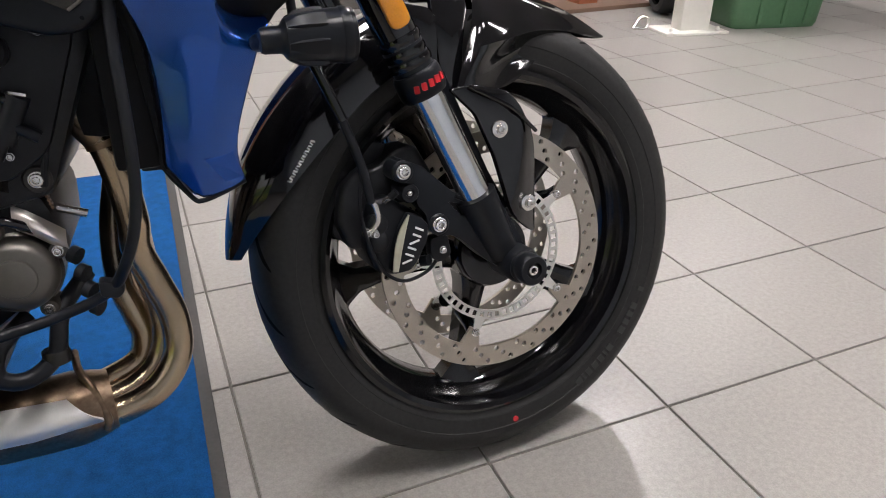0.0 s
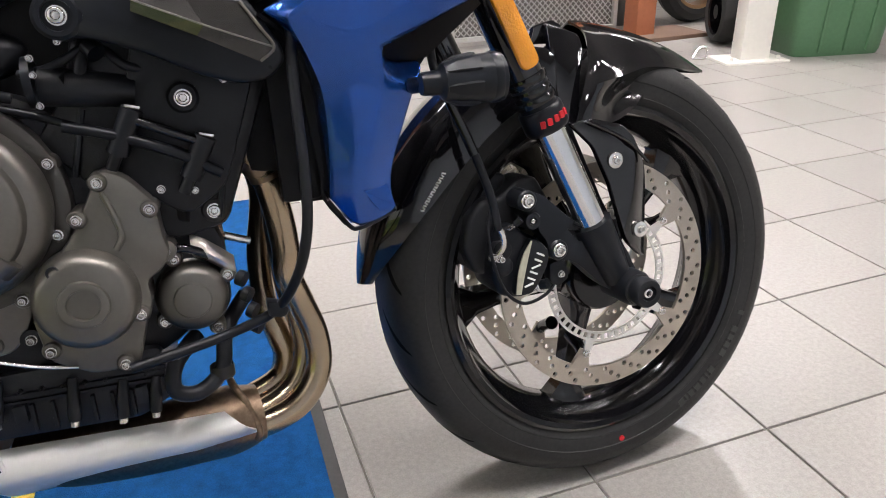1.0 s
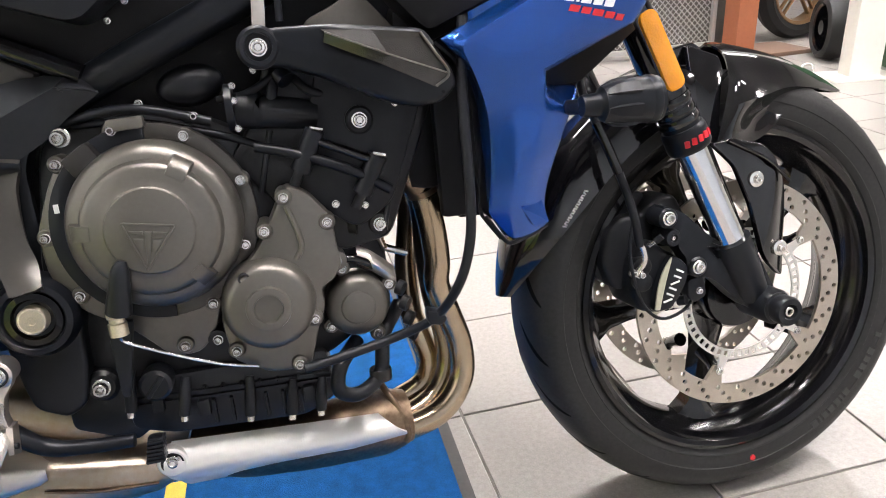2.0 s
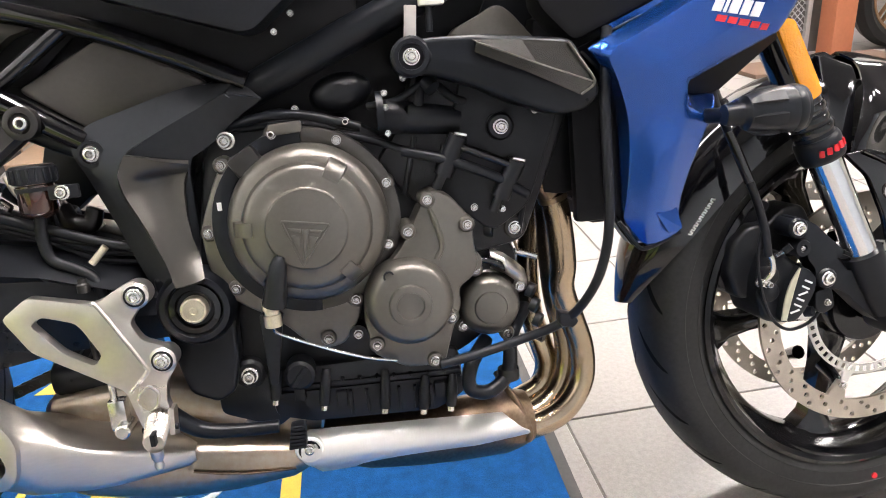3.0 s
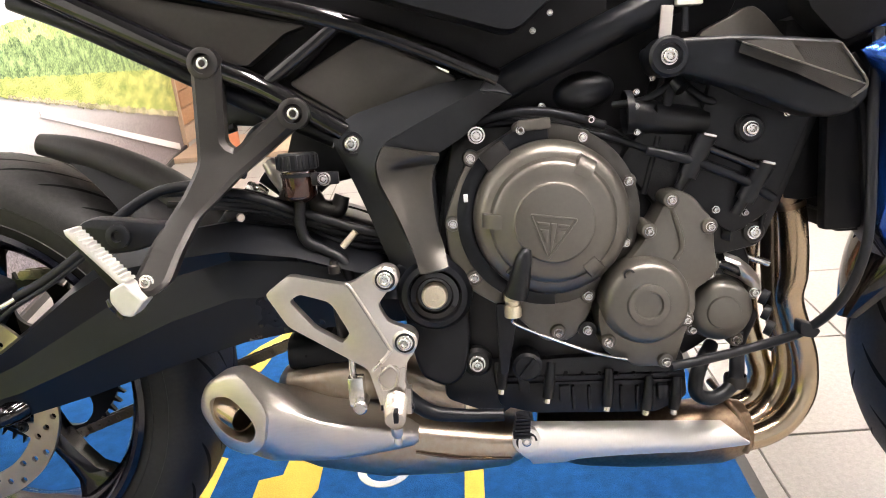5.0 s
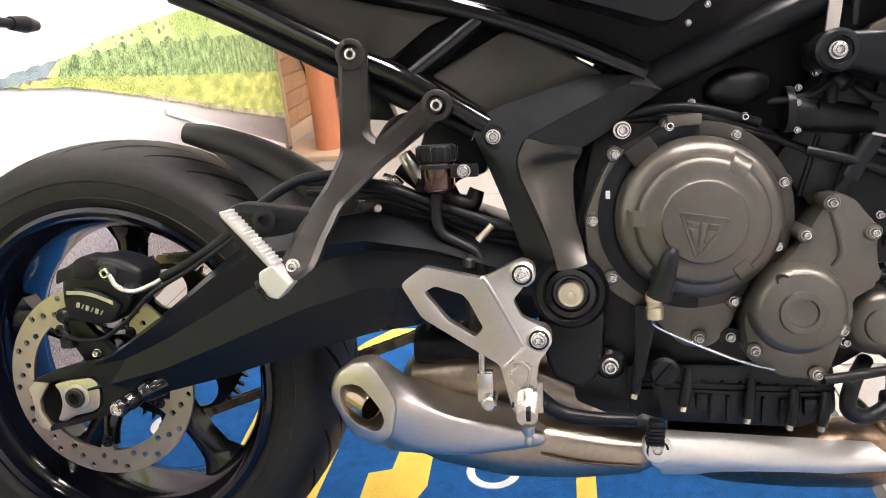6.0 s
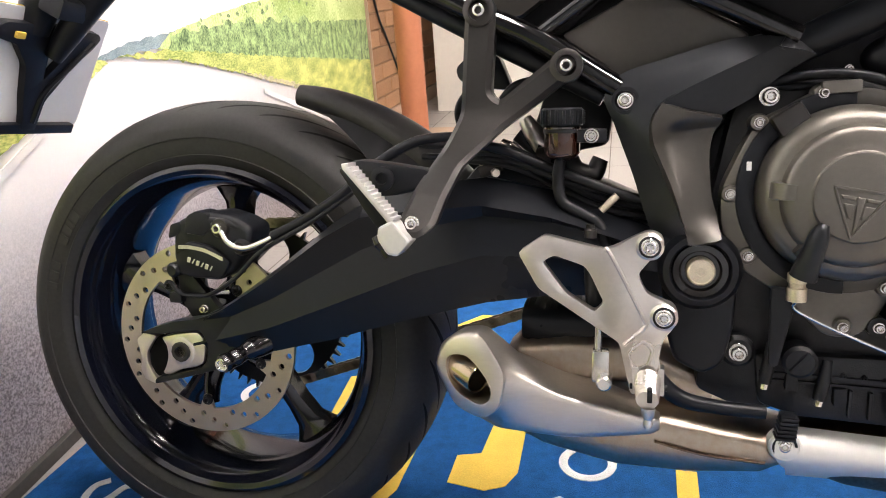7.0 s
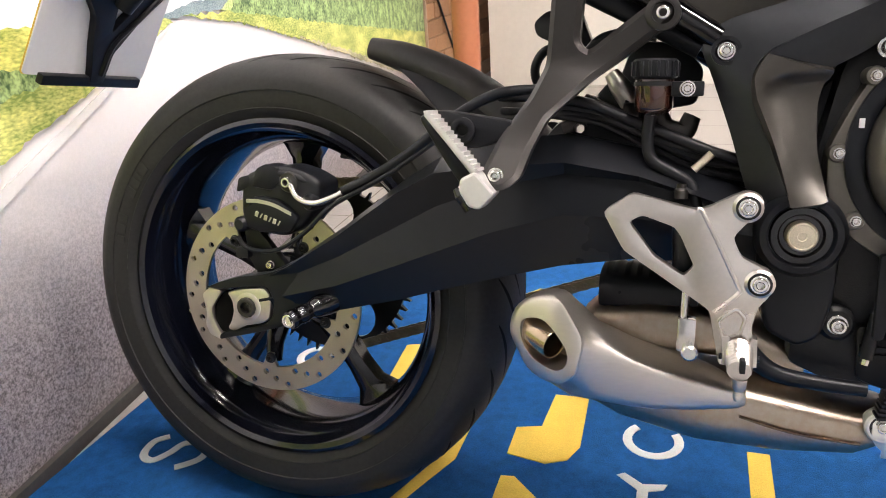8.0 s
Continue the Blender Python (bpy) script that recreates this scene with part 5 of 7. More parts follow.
    facets = [[(0.905, -0.166, 0.674), (0.950, -0.1795, 0.669), (0.993, -0.1815, 0.663)], [(0.908, -0.172, 0.671), (0.962, -0.187, 0.646), (1.016, -0.187, 0.624)],
              [(0.906, -0.169, 0.662), (0.955, -0.183, 0.638), (1.003, -0.183, 0.613)]]
    part("gloss_insert", solid(loop_faces(bmesh.new(), facets, closed=False, caps=False), 0.006), SMOKE, a, "smoky gloss insert", smooth=10)
    # highlights on the insert's edges, modelled as thin pale tubes
    part("insert_edge", tube([(0.994, -0.1835, 0.6630), (1.006, -0.187, 0.643), (1.0165, -0.188, 0.624), (1.004, -0.1845, 0.613)], 0.0013, 8), ENGINE_GREY, a, "pale highlight line along the insert")
    part("insert_edge", tube([(0.908, -0.1725, 0.671), (0.962, -0.1875, 0.646), (1.016, -0.1875, 0.624)], 0.0008, 8, smooth=False), ENGINE_GREY, a)
    part("mount_ring", lathe([(0.020, -0.12), (0.020, -0.148), (0.017, -0.151), (0.013, -0.151), (0.0125, -0.146), (0, -0.146)], (0.847, 0, 0.664), 28), SATIN_BLACK, a)
    bolt(a, 0.847, -0.148, 0.664, 0.009, 0.006)
    part("strap", box((0.851, -0.12, 0.697), (0.0125, 0.004, 0.036), 0.001, rot=Matrix.Rotation(radians(6), 3, "Y")), BRUSHED, a, "dull metal strap")
    part("strap_stud", tube([(0.870, -0.12, 0.688), (0.871, -0.12, 0.712)], 0.0035, 10, smooth=False), SATIN_BLACK, a)
    part("strap_head", box((0.874, -0.12, 0.719), (0.026, 0.012, 0.012), 0.002), WHITE_STEEL, a, "pale plastic block")
    cover = [(0.885, 0.670), (0.896, 0.690), (0.924, 0.702), (0.941, 0.711), (0.951, 0.711), (0.962, 0.702), (0.990, 0.668), (0.98, 0.655), (0.90, 0.655)]
    part("head_cover", plate(rounded(cover, 0.006), -0.090, -0.07, 0.003), ENGINE_GREY, a, "grey cast head cover")

    part("airbox_side", plate(rounded([(0.84, 0.58), (0.86, 0.74), (0.95, 0.80), (1.06, 0.80), (1.06, 0.60), (0.98, 0.56)], 0.012), -0.06, 0.06, 0.006), MATTE_BLACK, BIKE, "black airbox side")
    for x, y, z, r in ((0.725, -0.10, 0.624, 0.005), (0.775, -0.108, 0.607, 0.0055), (0.90, -0.122, 0.505, 0.005), (0.838, -0.116, 0.645, 0.004), (0.972, -0.122, 0.60, 0.0045), (0.93, -0.122, 0.50, 0.0045)):
        bolt(b, x, y, z, r, 0.005)
    mount = part("front_mount", plate(rounded([(0.915, 0.492), (0.938, 0.498), (0.958, 0.490), (0.962, 0.472), (0.950, 0.458), (0.940, 0.464), (0.925, 0.472)], 0.006), -0.102, -0.085, 0.003), MATTE_BLACK, b)
    part("mount_bush", tube([(0.914, -0.102, 0.478), (0.922, -0.106, 0.477)], 0.0105, 16, smooth=False), CAST_GREY, mount)
    part("mount_washer", lathe([(0.0125, -0.095), (0.0125, -0.108), (0.0105, -0.110), (0, -0.110)], (0.944, 0, 0.476), 20), CAST_GREY, mount)
    bolt(mount, 0.944, -0.111, 0.476, 0.0078, 0.005)
    part("return_spring", tube([(0.944 + 0.0050 * k / 40, -0.092 + 0.005 * math.cos(k * 0.9), 0.466 - 0.020 * k / 40) for k in range(41)], 0.0014, 6, 1), BRONZE, mount, "small browned spring")
    sheet = [[(x, y - 0.010 * math.sin(math.pi * t / 6), z + 0.012 * (1 - t / 3)) for x, y, z in ((0.916, -0.096, 0.442), (0.930, -0.104, 0.436), (0.943, -0.103, 0.425), (0.955, -0.094, 0.412))] for t in range(7)]
    part("heat_deflector", solid(loop_faces(bmesh.new(), sheet, closed=False, caps=False), 0.0015), ALUMINIUM, b, "bright curved deflector")
    part("sensor_stem", tube([(0.949, -0.075, 0.442), (0.974, -0.075, 0.432)], 0.0042, 10, smooth=False), ZINC, b)
    for k in range(4):
        part("pump_hose_rib", tube([(0.956 + 0.003 * k, -0.100, 0.402 - 0.018 * k), (0.962 + 0.003 * k, -0.104, 0.399 - 0.018 * k)], 0.0085, 12, smooth=False), MATTE_BLACK, b)
    part("pump_lip", tube([(0.888, -0.105, 0.436), (0.905, -0.112, 0.444), (0.925, -0.110, 0.436), (0.938, -0.10, 0.424)], 0.0045, 10), GLOSS_BLACK, b)
    for k in range(5):
        part("case_rib", tube([(0.845 + 0.030 * k, -0.108, 0.585 - 0.012 * k), (0.828 + 0.030 * k, -0.110, 0.525 - 0.014 * k)], 0.0032, 8, smooth=False), SATIN_BLACK, b)
    for x0, z0, x1, z1, r in ((0.80, 0.62, 0.86, 0.64, 0.004), (0.86, 0.655, 0.845, 0.60, 0.0055), (0.87, 0.64, 0.905, 0.615, 0.0045)):
        part("vacuum_hose", tube([(x0, -0.10, z0), ((x0 + x1) / 2, -0.118, (z0 + z1) / 2 - 0.006), (x1, -0.112, z1)], r, 10), MATTE_BLACK, b)
    part("hose_end", tube([(0.862, -0.112, 0.640), (0.868, -0.118, 0.632)], 0.009, 14, smooth=False), SATIN_BLACK, b)

    part("case_rear", plate(rounded([(0.60, 0.44), (0.605, 0.56), (0.64, 0.60), (0.70, 0.62), (0.70, 0.44)], 0.01), -0.075, 0.06, 0.004), DARK_METAL, BIKE, "black rear engine case")

    # sump
    sump = [(0.655, 0.345), (0.87, 0.345), (0.875, 0.29), (0.84, 0.272), (0.70, 0.278), (0.66, 0.29)]
    s = part("sump", plate(rounded(sump, 0.008), -0.105, 0.09, 0.006), DARK_METAL, BIKE, "black ribbed oil sump")
    for (x0, z0, x1, z1) in ((0.670, 0.358, 0.664, 0.317), (0.722, 0.342, 0.715, 0.303), (0.786, 0.331, 0.781, 0.290), (0.830, 0.319, 0.824, 0.283), (0.861, 0.316, 0.855, 0.282)):
        part("bolt_tower", tube([(x0, -0.110, z0), ((x0 + x1) / 2, -0.116, (z0 + z1) / 2), (x1, -0.116, z1)], [0.0045, 0.0062, 0.006], 12), MATTE_BLACK, s)
        part("bolt_tip", tube([(x1, -0.117, z1), (x1 - 0.001, -0.117, z1 - 0.006)], 0.0042, 8, smooth=False), ZINC, s)
    part("seam", box((0.765, -0.107, 0.322), (0.21, 0.006, 0.004), 0.001, rot=Matrix.Rotation(radians(1.5), 3, "Y")), SATIN_BLACK, s)
    part("seam", box((0.765, -0.107, 0.315), (0.21, 0.004, 0.003), 0.001, rot=Matrix.Rotation(radians(1.5), 3, "Y")), SATIN_BLACK, s)
    part("filler_cap", lathe([(0.0165, -0.10), (0.0165, -0.124), (0.013, -0.127), (0, -0.127)], (0.694, 0, 0.343), 24), MATTE_BLACK, s)
    part("cap_grip", box((0.694, -0.128, 0.343), (0.026, 0.006, 0.005), 0.001, rot=Matrix.Rotation(radians(-50), 3, "Y")), SATIN_BLACK, s)
    for k in range(9):
        bolt(s, 0.70 + 0.019 * k, -0.107, 0.329 - 0.0012 * k, 0.0032, 0.004, DARK_METAL)
    for k in range(6):
        part("sump_rib", box((0.745 + 0.018 * k, -0.107, 0.298 - 0.001 * k), (0.0035, 0.008, 0.028), 0.001), SATIN_BLACK, s)
    for x, z in ((0.735, 0.305), (0.845, 0.300), (0.69, 0.318)):
        part("lug", box((x, -0.108, z), (0.012, 0.012, 0.018), 0.002), MATTE_BLACK, s)

    # hoses before the engine
    part("coolant_hose", tube([(1.040, -0.160, 0.675), (1.031, -0.172, 0.60), (1.028, -0.180, 0.50), (1.022, -0.178, 0.45), (1.008, -0.166, 0.408), (0.985, -0.140, 0.372), (0.94, -0.125, 0.352), (0.885, -0.138, 0.346), (0.845, -0.146, 0.343)], 0.0052, 12), MATTE_BLACK, BIKE, "black rubber hose")
    part("lower_hose", tube([(0.905, -0.09, 0.345), (0.882, -0.12, 0.328), (0.878, -0.125, 0.303), (0.90, -0.12, 0.294), (0.925, -0.11, 0.31), (0.935, -0.09, 0.345), (0.96, -0.06, 0.37)], 0.0082, 14), MATTE_BLACK, BIKE, "thick black coolant hose")
    part("hose_clamp", lathe([(0.012, 0), (0.0125, 0.003), (0.0125, 0.010), (0.012, 0.013)], (0.925, -0.11, 0.302), 18, "z"), CAST_GREY, BIKE)
    part("hose_clip", plate(rounded([(0.978, 0.386), (0.993, 0.381), (1.0, 0.374), (0.993, 0.366), (0.978, 0.370)], 0.004), -0.150, -0.134, 0.003), MATTE_BLACK, BIKE)


engine()


def exhaust():
    H = part("header_pipe", tube([(0.965, -0.062, 0.545), (0.985, -0.068, 0.522), (1.000, -0.066, 0.497), (1.008, -0.060, 0.455), (1.011, -0.054, 0.413), (1.009, -0.048, 0.382), (1.020, -0.043, 0.343), (1.031, -0.041, 0.300), (1.028, -0.043, 0.258), (1.003, -0.048, 0.225), (0.965, -0.053, 0.211), (0.92, -0.058, 0.211)], 0.0157, 24), PIPE, BIKE, "golden heat-tinted stainless header pipe")
    part("weld_ring", tube([(0.9990, -0.0665, 0.500), (1.0005, -0.066, 0.494)], 0.0172, 24, smooth=False), BRONZE, H)
    part("port_pipe", tube([(0.96, -0.055, 0.56), (0.979, -0.066, 0.528), (0.9985, -0.0668, 0.501)], [0.015, 0.0158, 0.0166], 20), BRONZE, H, "browned pipe end")
    part("header_pipe", tube([(0.975, 0.0, 0.545), (1.005, 0.0, 0.49), (1.008, -0.002, 0.42), (1.010, -0.008, 0.36), (1.019, -0.013, 0.305), (1.016, -0.014, 0.264), (1.000, -0.018, 0.234), (0.97, -0.03, 0.219), (0.93, -0.04, 0.214)], 0.0150, 20), PIPE, BIKE, "golden heat-tinted stainless header pipe")
    part("header_pipe", tube([(0.975, 0.07, 0.545), (1.0, 0.06, 0.47), (0.985, 0.03, 0.39), (0.982, 0.010, 0.335), (0.991, 0.004, 0.296), (0.996, 0.003, 0.268), (0.986, 0.002, 0.240), (0.958, -0.004, 0.228), (0.925, -0.012, 0.222)], 0.0150, 20), PIPE, BIKE, "golden heat-tinted stainless header pipe")
    part("pipe_clamp", tube([(0.948, -0.079, 0.205), (0.951, -0.080, 0.217), (0.943, -0.072, 0.245), (0.931, -0.055, 0.265), (0.925, -0.02, 0.272)], 0.0042, 10), BRONZE, BIKE, "browned clamp band")
    part("collector", tube([(0.955, -0.045, 0.222), (0.92, -0.05, 0.222), (0.84, -0.055, 0.222), (0.76, -0.055, 0.226), (0.705, -0.05, 0.232)], [0.032, 0.040, 0.038, 0.036, 0.026], 24), BRONZE, BIKE, "browned exhaust collector")
    # silver shield: a curved sheet with a slanted front end
    rings = []
    for k in range(33):
        s = k / 32
        ring = []
        for j in range(15):
            t = j / 14
            front = 0.918 + 0.030 * min(1, t / 0.55) - 0.03 * max(0, t - 0.7)
            rear = 0.690 - 0.010 * math.sin(math.pi * min(1, t * 1.4)) + 0.018 * max(0, t - 0.55)
            x = rear + (front - rear) * s
            z = (0.260 - 0.014 * s) - (0.060 - 0.014 * s - 0.010 * max(0, s - 0.75) / 0.25) * t
            y = -0.062 - 0.034 * math.sin(math.pi * (0.18 + 0.80 * t)) - 0.004 * (1 - s)
            ring.append((x, y, z))
        rings.append(ring)
    sh = part("heat_shield", solid(loop_faces(bmesh.new(), rings, closed=False, caps=False), 0.0025), SHIELD, BIKE, "satin silver exhaust heat shield")
    part("lug", lathe([(0.0165, -0.085), (0.0165, -0.100), (0.0145, -0.102), (0.0125, -0.102)], (0.690, 0, 0.243), 28), SHIELD, sh)
    part("washer", lathe([(0.0128, -0.095), (0.0125, -0.1005), (0.010, -0.1005), (0.0098, -0.098), (0, -0.098)], (0.690, 0, 0.243), 24), MATTE_BLACK, sh)
    bolt(sh, 0.690, -0.0995, 0.243, 0.0075, 0.004)

    # silencer: rings from the front nose to the slanted outlet
    def ring(c, hx, hz, yaw, n=28, power=3.2):
        out = []
        d = Vector((math.cos(radians(yaw)), math.sin(radians(yaw)), 0))
        for k in range(n):
            a = 2 * math.pi * k / n
            ca, sa = math.cos(a), math.sin(a)
            u = math.copysign(abs(ca) ** (2 / power), ca) * hx
            v = math.copysign(abs(sa) ** (2 / power), sa) * hz
            out.append(Vector(c) + d * u + Vector((0, 0, v)))
        return out

    mid = [ring((0.702, -0.042, 0.232), 0.040, 0.018, 90), ring((0.668, -0.042, 0.228), 0.056, 0.026, 90), ring((0.60, -0.040, 0.230), 0.060, 0.036, 90), ring((0.52, -0.038, 0.236), 0.064, 0.042, 90), ring((0.44, -0.035, 0.252), 0.066, 0.042, 90), ring((0.38, -0.03, 0.265), 0.06, 0.03, 90)]
    part("silencer_box", loft(mid), BOX_STEEL, BIKE, "brushed stainless silencer box")
    part("weld_seam", tube([(0.672, -0.0985, 0.222), (0.62, -0.1020, 0.226), (0.59, -0.1030, 0.231), (0.56, -0.1030, 0.238)], 0.0016, 8), BRONZE, BIKE, "browned weld seam")
    # outer shell: a faceted body that turns its outlet to the side; each section runs clockwise from its top left corner
    def corners(pts, r):
        return [Vector(v) for v in rounded(pts, r, 3)]

    nose = [(0.556, -0.070, 0.268), (0.556, -0.080, 0.269), (0.556, -0.090, 0.2685), (0.558, -0.108, 0.265), (0.558, -0.106, 0.247), (0.556, -0.095, 0.244), (0.556, -0.080, 0.244), (0.556, -0.070, 0.255)]
    tip = [(0.565, -0.088 + (y + 0.088) * 0.7, 0.256 + (z - 0.256) * 0.7) for x, y, z in nose]
    waist = [(0.52, -0.055, 0.280), (0.52, -0.070, 0.281), (0.52, -0.088, 0.279), (0.522, -0.114, 0.273), (0.522, -0.111, 0.243), (0.52, -0.095, 0.238), (0.52, -0.070, 0.238), (0.52, -0.050, 0.260)]
    swell = [(0.44, -0.050, 0.302), (0.442, -0.075, 0.304), (0.448, -0.098, 0.301), (0.470, -0.125, 0.287), (0.470, -0.119, 0.241), (0.455, -0.100, 0.234), (0.445, -0.070, 0.236), (0.440, -0.045, 0.270)]
    back = [(0.336, -0.102, 0.345), (0.356, -0.112, 0.359), (0.384, -0.119, 0.363), (0.423, -0.136, 0.305), (0.413, -0.127, 0.248), (0.390, -0.116, 0.243), (0.354, -0.105, 0.260), (0.328, -0.100, 0.314)]
    lips = [(0.331, 0.341), (0.350, 0.355), (0.377, 0.360), (0.405, 0.318), (0.396, 0.276), (0.377, 0.264), (0.347, 0.274), (0.323, 0.316)]
    hole = [(0.338, 0.327), (0.350, 0.334), (0.366, 0.331), (0.386, 0.308), (0.389, 0.291), (0.377, 0.281), (0.354, 0.289), (0.340, 0.306)]
    slope = lambda x: -0.142 - (x - 0.365) * 0.24
    body = [corners(q, 0.006) for q in (nose, waist, swell)] + [corners(back, 0.011)]
    cols = [spline([q[k] for q in body], 5) for k in range(32)]
    shell = [corners(tip, 0.003)] + [[c[k] for c in cols] for k in range(len(cols[0]))]
    face = corners([(x, slope(x), z) for x, z in lips], 0.013)
    mid_face = sum(face, Vector()) / 32
    shell.append([v + (v - mid_face) * 0.05 + Vector((0, 0.009, 0)) for v in face])
    shell.append([v + (v - mid_face) * 0.015 + Vector((0, 0.002, 0)) for v in face])
    shell.append([v - (v - mid_face) * 0.07 for v in face])
    rim = spline([(x, slope(x) - 0.001, z) for x, z in hole], 4, closed=True)[:32]
    rim = rim[-2:] + rim[:-2]
    shell += [rim, [v + Vector((0.0, 0.004, 0)) - (v - mid_face) * 0.03 for v in rim], [v + Vector((0.006, 0.055, -0.002)) for v in rim]]
    sil = part("silencer", loft(shell, caps=False), BRUSHED, BIKE, "brushed stainless silencer with an oval outlet", smooth=50)
    a0, a1 = Vector((0.338, -0.111, 0.3145)), Vector((0.374, -0.136, 0.306))
    d = (a1 - a0).normalized()
    e1 = d.cross(Vector((0, 0, 1))).normalized()
    e2 = e1.cross(d)
    disc = lambda c, r: [c + (e1 * math.cos(t) + e2 * math.sin(t)) * r for t in (2 * math.pi * k / 28 for k in range(28))]
    part("outlet_pipe", loft([disc(a0, 0.0165), disc(a1 - d * 0.001, 0.0165), disc(a1, 0.0158), disc(a1 - d * 0.001, 0.0148), disc(a0, 0.0145)], caps=False), PIPE, sil, "inner outlet pipe")
    part("outlet_bore", loft([disc(a0 + d * 0.02, 0.0144), disc(a0 + d * 0.021, 0.0144)]), MATTE_BLACK, sil)
    ribs = []
    for k in range(17):
        swell = math.sin(math.pi * min(1, 0.25 + k / 10)) if k < 3 else 1.0
        ribs.append(ring((0.408 + 0.0066 * k, -0.010, 0.345), 0.046 * (0.75 + 0.25 * swell), (0.0290 if k % 2 else 0.0255) * (0.6 + 0.4 * swell), 90, power=2.6))
    part("ribbed_boot", loft(ribs), SATIN_BLACK, sil, "black ribbed rubber boot")
    part("expansion_box", loft([ring((0.390, -0.012, 0.304), 0.03, 0.012, 90), ring((0.405, -0.012, 0.308), 0.05, 0.022, 90), ring((0.46, -0.012, 0.312), 0.056, 0.028, 90), ring((0.54, -0.012, 0.312), 0.056, 0.032, 90), ring((0.62, -0.02, 0.28), 0.05, 0.03, 90)]), BOX_STEEL, sil, "browned stainless expansion box")


exhaust()
# ---- frame, controls and rear end ----
def frame_parts():
    outline = [(0.699, 0.639), (0.680, 0.655), (0.659, 0.664), (0.594, 0.650), (0.519, 0.627), (0.502, 0.611), (0.506, 0.594), (0.524, 0.562), (0.556, 0.467), (0.562, 0.435), (0.562, 0.405), (0.570, 0.355),
               (0.576, 0.334), (0.605, 0.320), (0.624, 0.332), (0.633, 0.371), (0.634, 0.40), (0.637, 0.430), (0.631, 0.455), (0.607, 0.476), (0.606, 0.568), (0.612, 0.588), (0.661, 0.617)]
    p = part("frame_plate", plate(rounded(outline, 0.008), -0.082, -0.05, 0.004, seg=2), SLATE, BIKE, "dark slate cover plate at the swingarm pivot")
    foot = [(0.556, 0.467), (0.562, 0.435), (0.562, 0.405), (0.570, 0.355), (0.576, 0.334), (0.605, 0.320), (0.624, 0.332), (0.633, 0.371), (0.634, 0.40), (0.637, 0.430), (0.631, 0.455), (0.611, 0.470)]
    part("foot_face", plate(rounded(foot, 0.008), -0.116, -0.09, 0.007, seg=3), SATIN_BLACK, p)

    def skin(name, rows, k0=5, k1=5, angle=40, finish=SLATE):
        """A smooth sheet through rows of points."""
        n = len(rows[0])
        cols = [spline([r[k] for r in rows], k0) for k in range(n)]
        bm = loop_faces(bmesh.new(), [[tuple(v) for v in spline([c[k] for c in cols], k1)] for k in range(len(cols[0]))], closed=False, caps=False)
        return part(name, solid(bm, 0.006), finish, p, smooth=angle)

    edge, fold = -0.108, -0.124
    outer = [(0.668, 0.657), (0.621, 0.656), (0.560, 0.640), (0.519, 0.627), (0.501, 0.606), (0.512, 0.575), (0.531, 0.525), (0.545, 0.482), (0.557, 0.450)]
    crease = [(0.659, 0.646), (0.613, 0.6255), (0.581, 0.6105), (0.556, 0.5965), (0.545, 0.574), (0.550, 0.547), (0.564, 0.516), (0.577, 0.484), (0.588, 0.458)]
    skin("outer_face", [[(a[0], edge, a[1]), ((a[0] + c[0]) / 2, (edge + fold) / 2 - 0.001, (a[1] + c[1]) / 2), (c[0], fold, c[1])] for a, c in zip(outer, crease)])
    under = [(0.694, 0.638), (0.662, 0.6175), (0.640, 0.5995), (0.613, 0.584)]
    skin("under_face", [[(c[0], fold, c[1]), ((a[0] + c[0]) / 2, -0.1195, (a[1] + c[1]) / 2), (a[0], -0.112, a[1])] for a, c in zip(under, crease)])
    skin("tip_facet", [[(0.668, -0.108, 0.657), (0.682, -0.106, 0.650), (0.694, -0.111, 0.638)], [(0.664, -0.115, 0.651), (0.672, -0.116, 0.646), (0.680, -0.115, 0.640)], [(0.661, -0.1245, 0.645), (0.663, -0.123, 0.643), (0.668, -0.120, 0.640)]], 3, 3)
    # scooped leg that flares towards the pivot; paler paint stands for light
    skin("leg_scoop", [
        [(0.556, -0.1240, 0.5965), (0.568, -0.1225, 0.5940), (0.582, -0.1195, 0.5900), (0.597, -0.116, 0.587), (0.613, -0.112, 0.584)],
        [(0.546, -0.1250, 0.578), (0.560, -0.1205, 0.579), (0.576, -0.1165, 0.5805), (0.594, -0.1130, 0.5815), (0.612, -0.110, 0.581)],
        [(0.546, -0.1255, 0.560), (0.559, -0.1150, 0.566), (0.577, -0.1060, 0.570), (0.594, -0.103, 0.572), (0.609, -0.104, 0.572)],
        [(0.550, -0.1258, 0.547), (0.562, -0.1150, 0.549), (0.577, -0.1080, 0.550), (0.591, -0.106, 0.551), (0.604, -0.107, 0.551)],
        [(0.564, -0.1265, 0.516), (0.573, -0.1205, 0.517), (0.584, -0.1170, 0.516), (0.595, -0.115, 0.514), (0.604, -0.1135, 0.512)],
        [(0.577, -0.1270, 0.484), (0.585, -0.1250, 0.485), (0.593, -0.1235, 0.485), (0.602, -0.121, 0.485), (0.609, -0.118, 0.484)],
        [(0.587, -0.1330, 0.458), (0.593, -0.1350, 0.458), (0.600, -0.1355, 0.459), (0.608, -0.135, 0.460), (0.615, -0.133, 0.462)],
    ], 6, 5, 60, LIT_BRONZE)
    part("pivot_boss", lathe([(0.0420, -0.10), (0.0405, -0.121), (0.0355, -0.129), (0.0300, -0.1305), (0.0282, -0.1285), (0.0276, -0.120), (0, -0.120)], (0.598, 0, 0.432), 48), SATIN_BLACK, p)
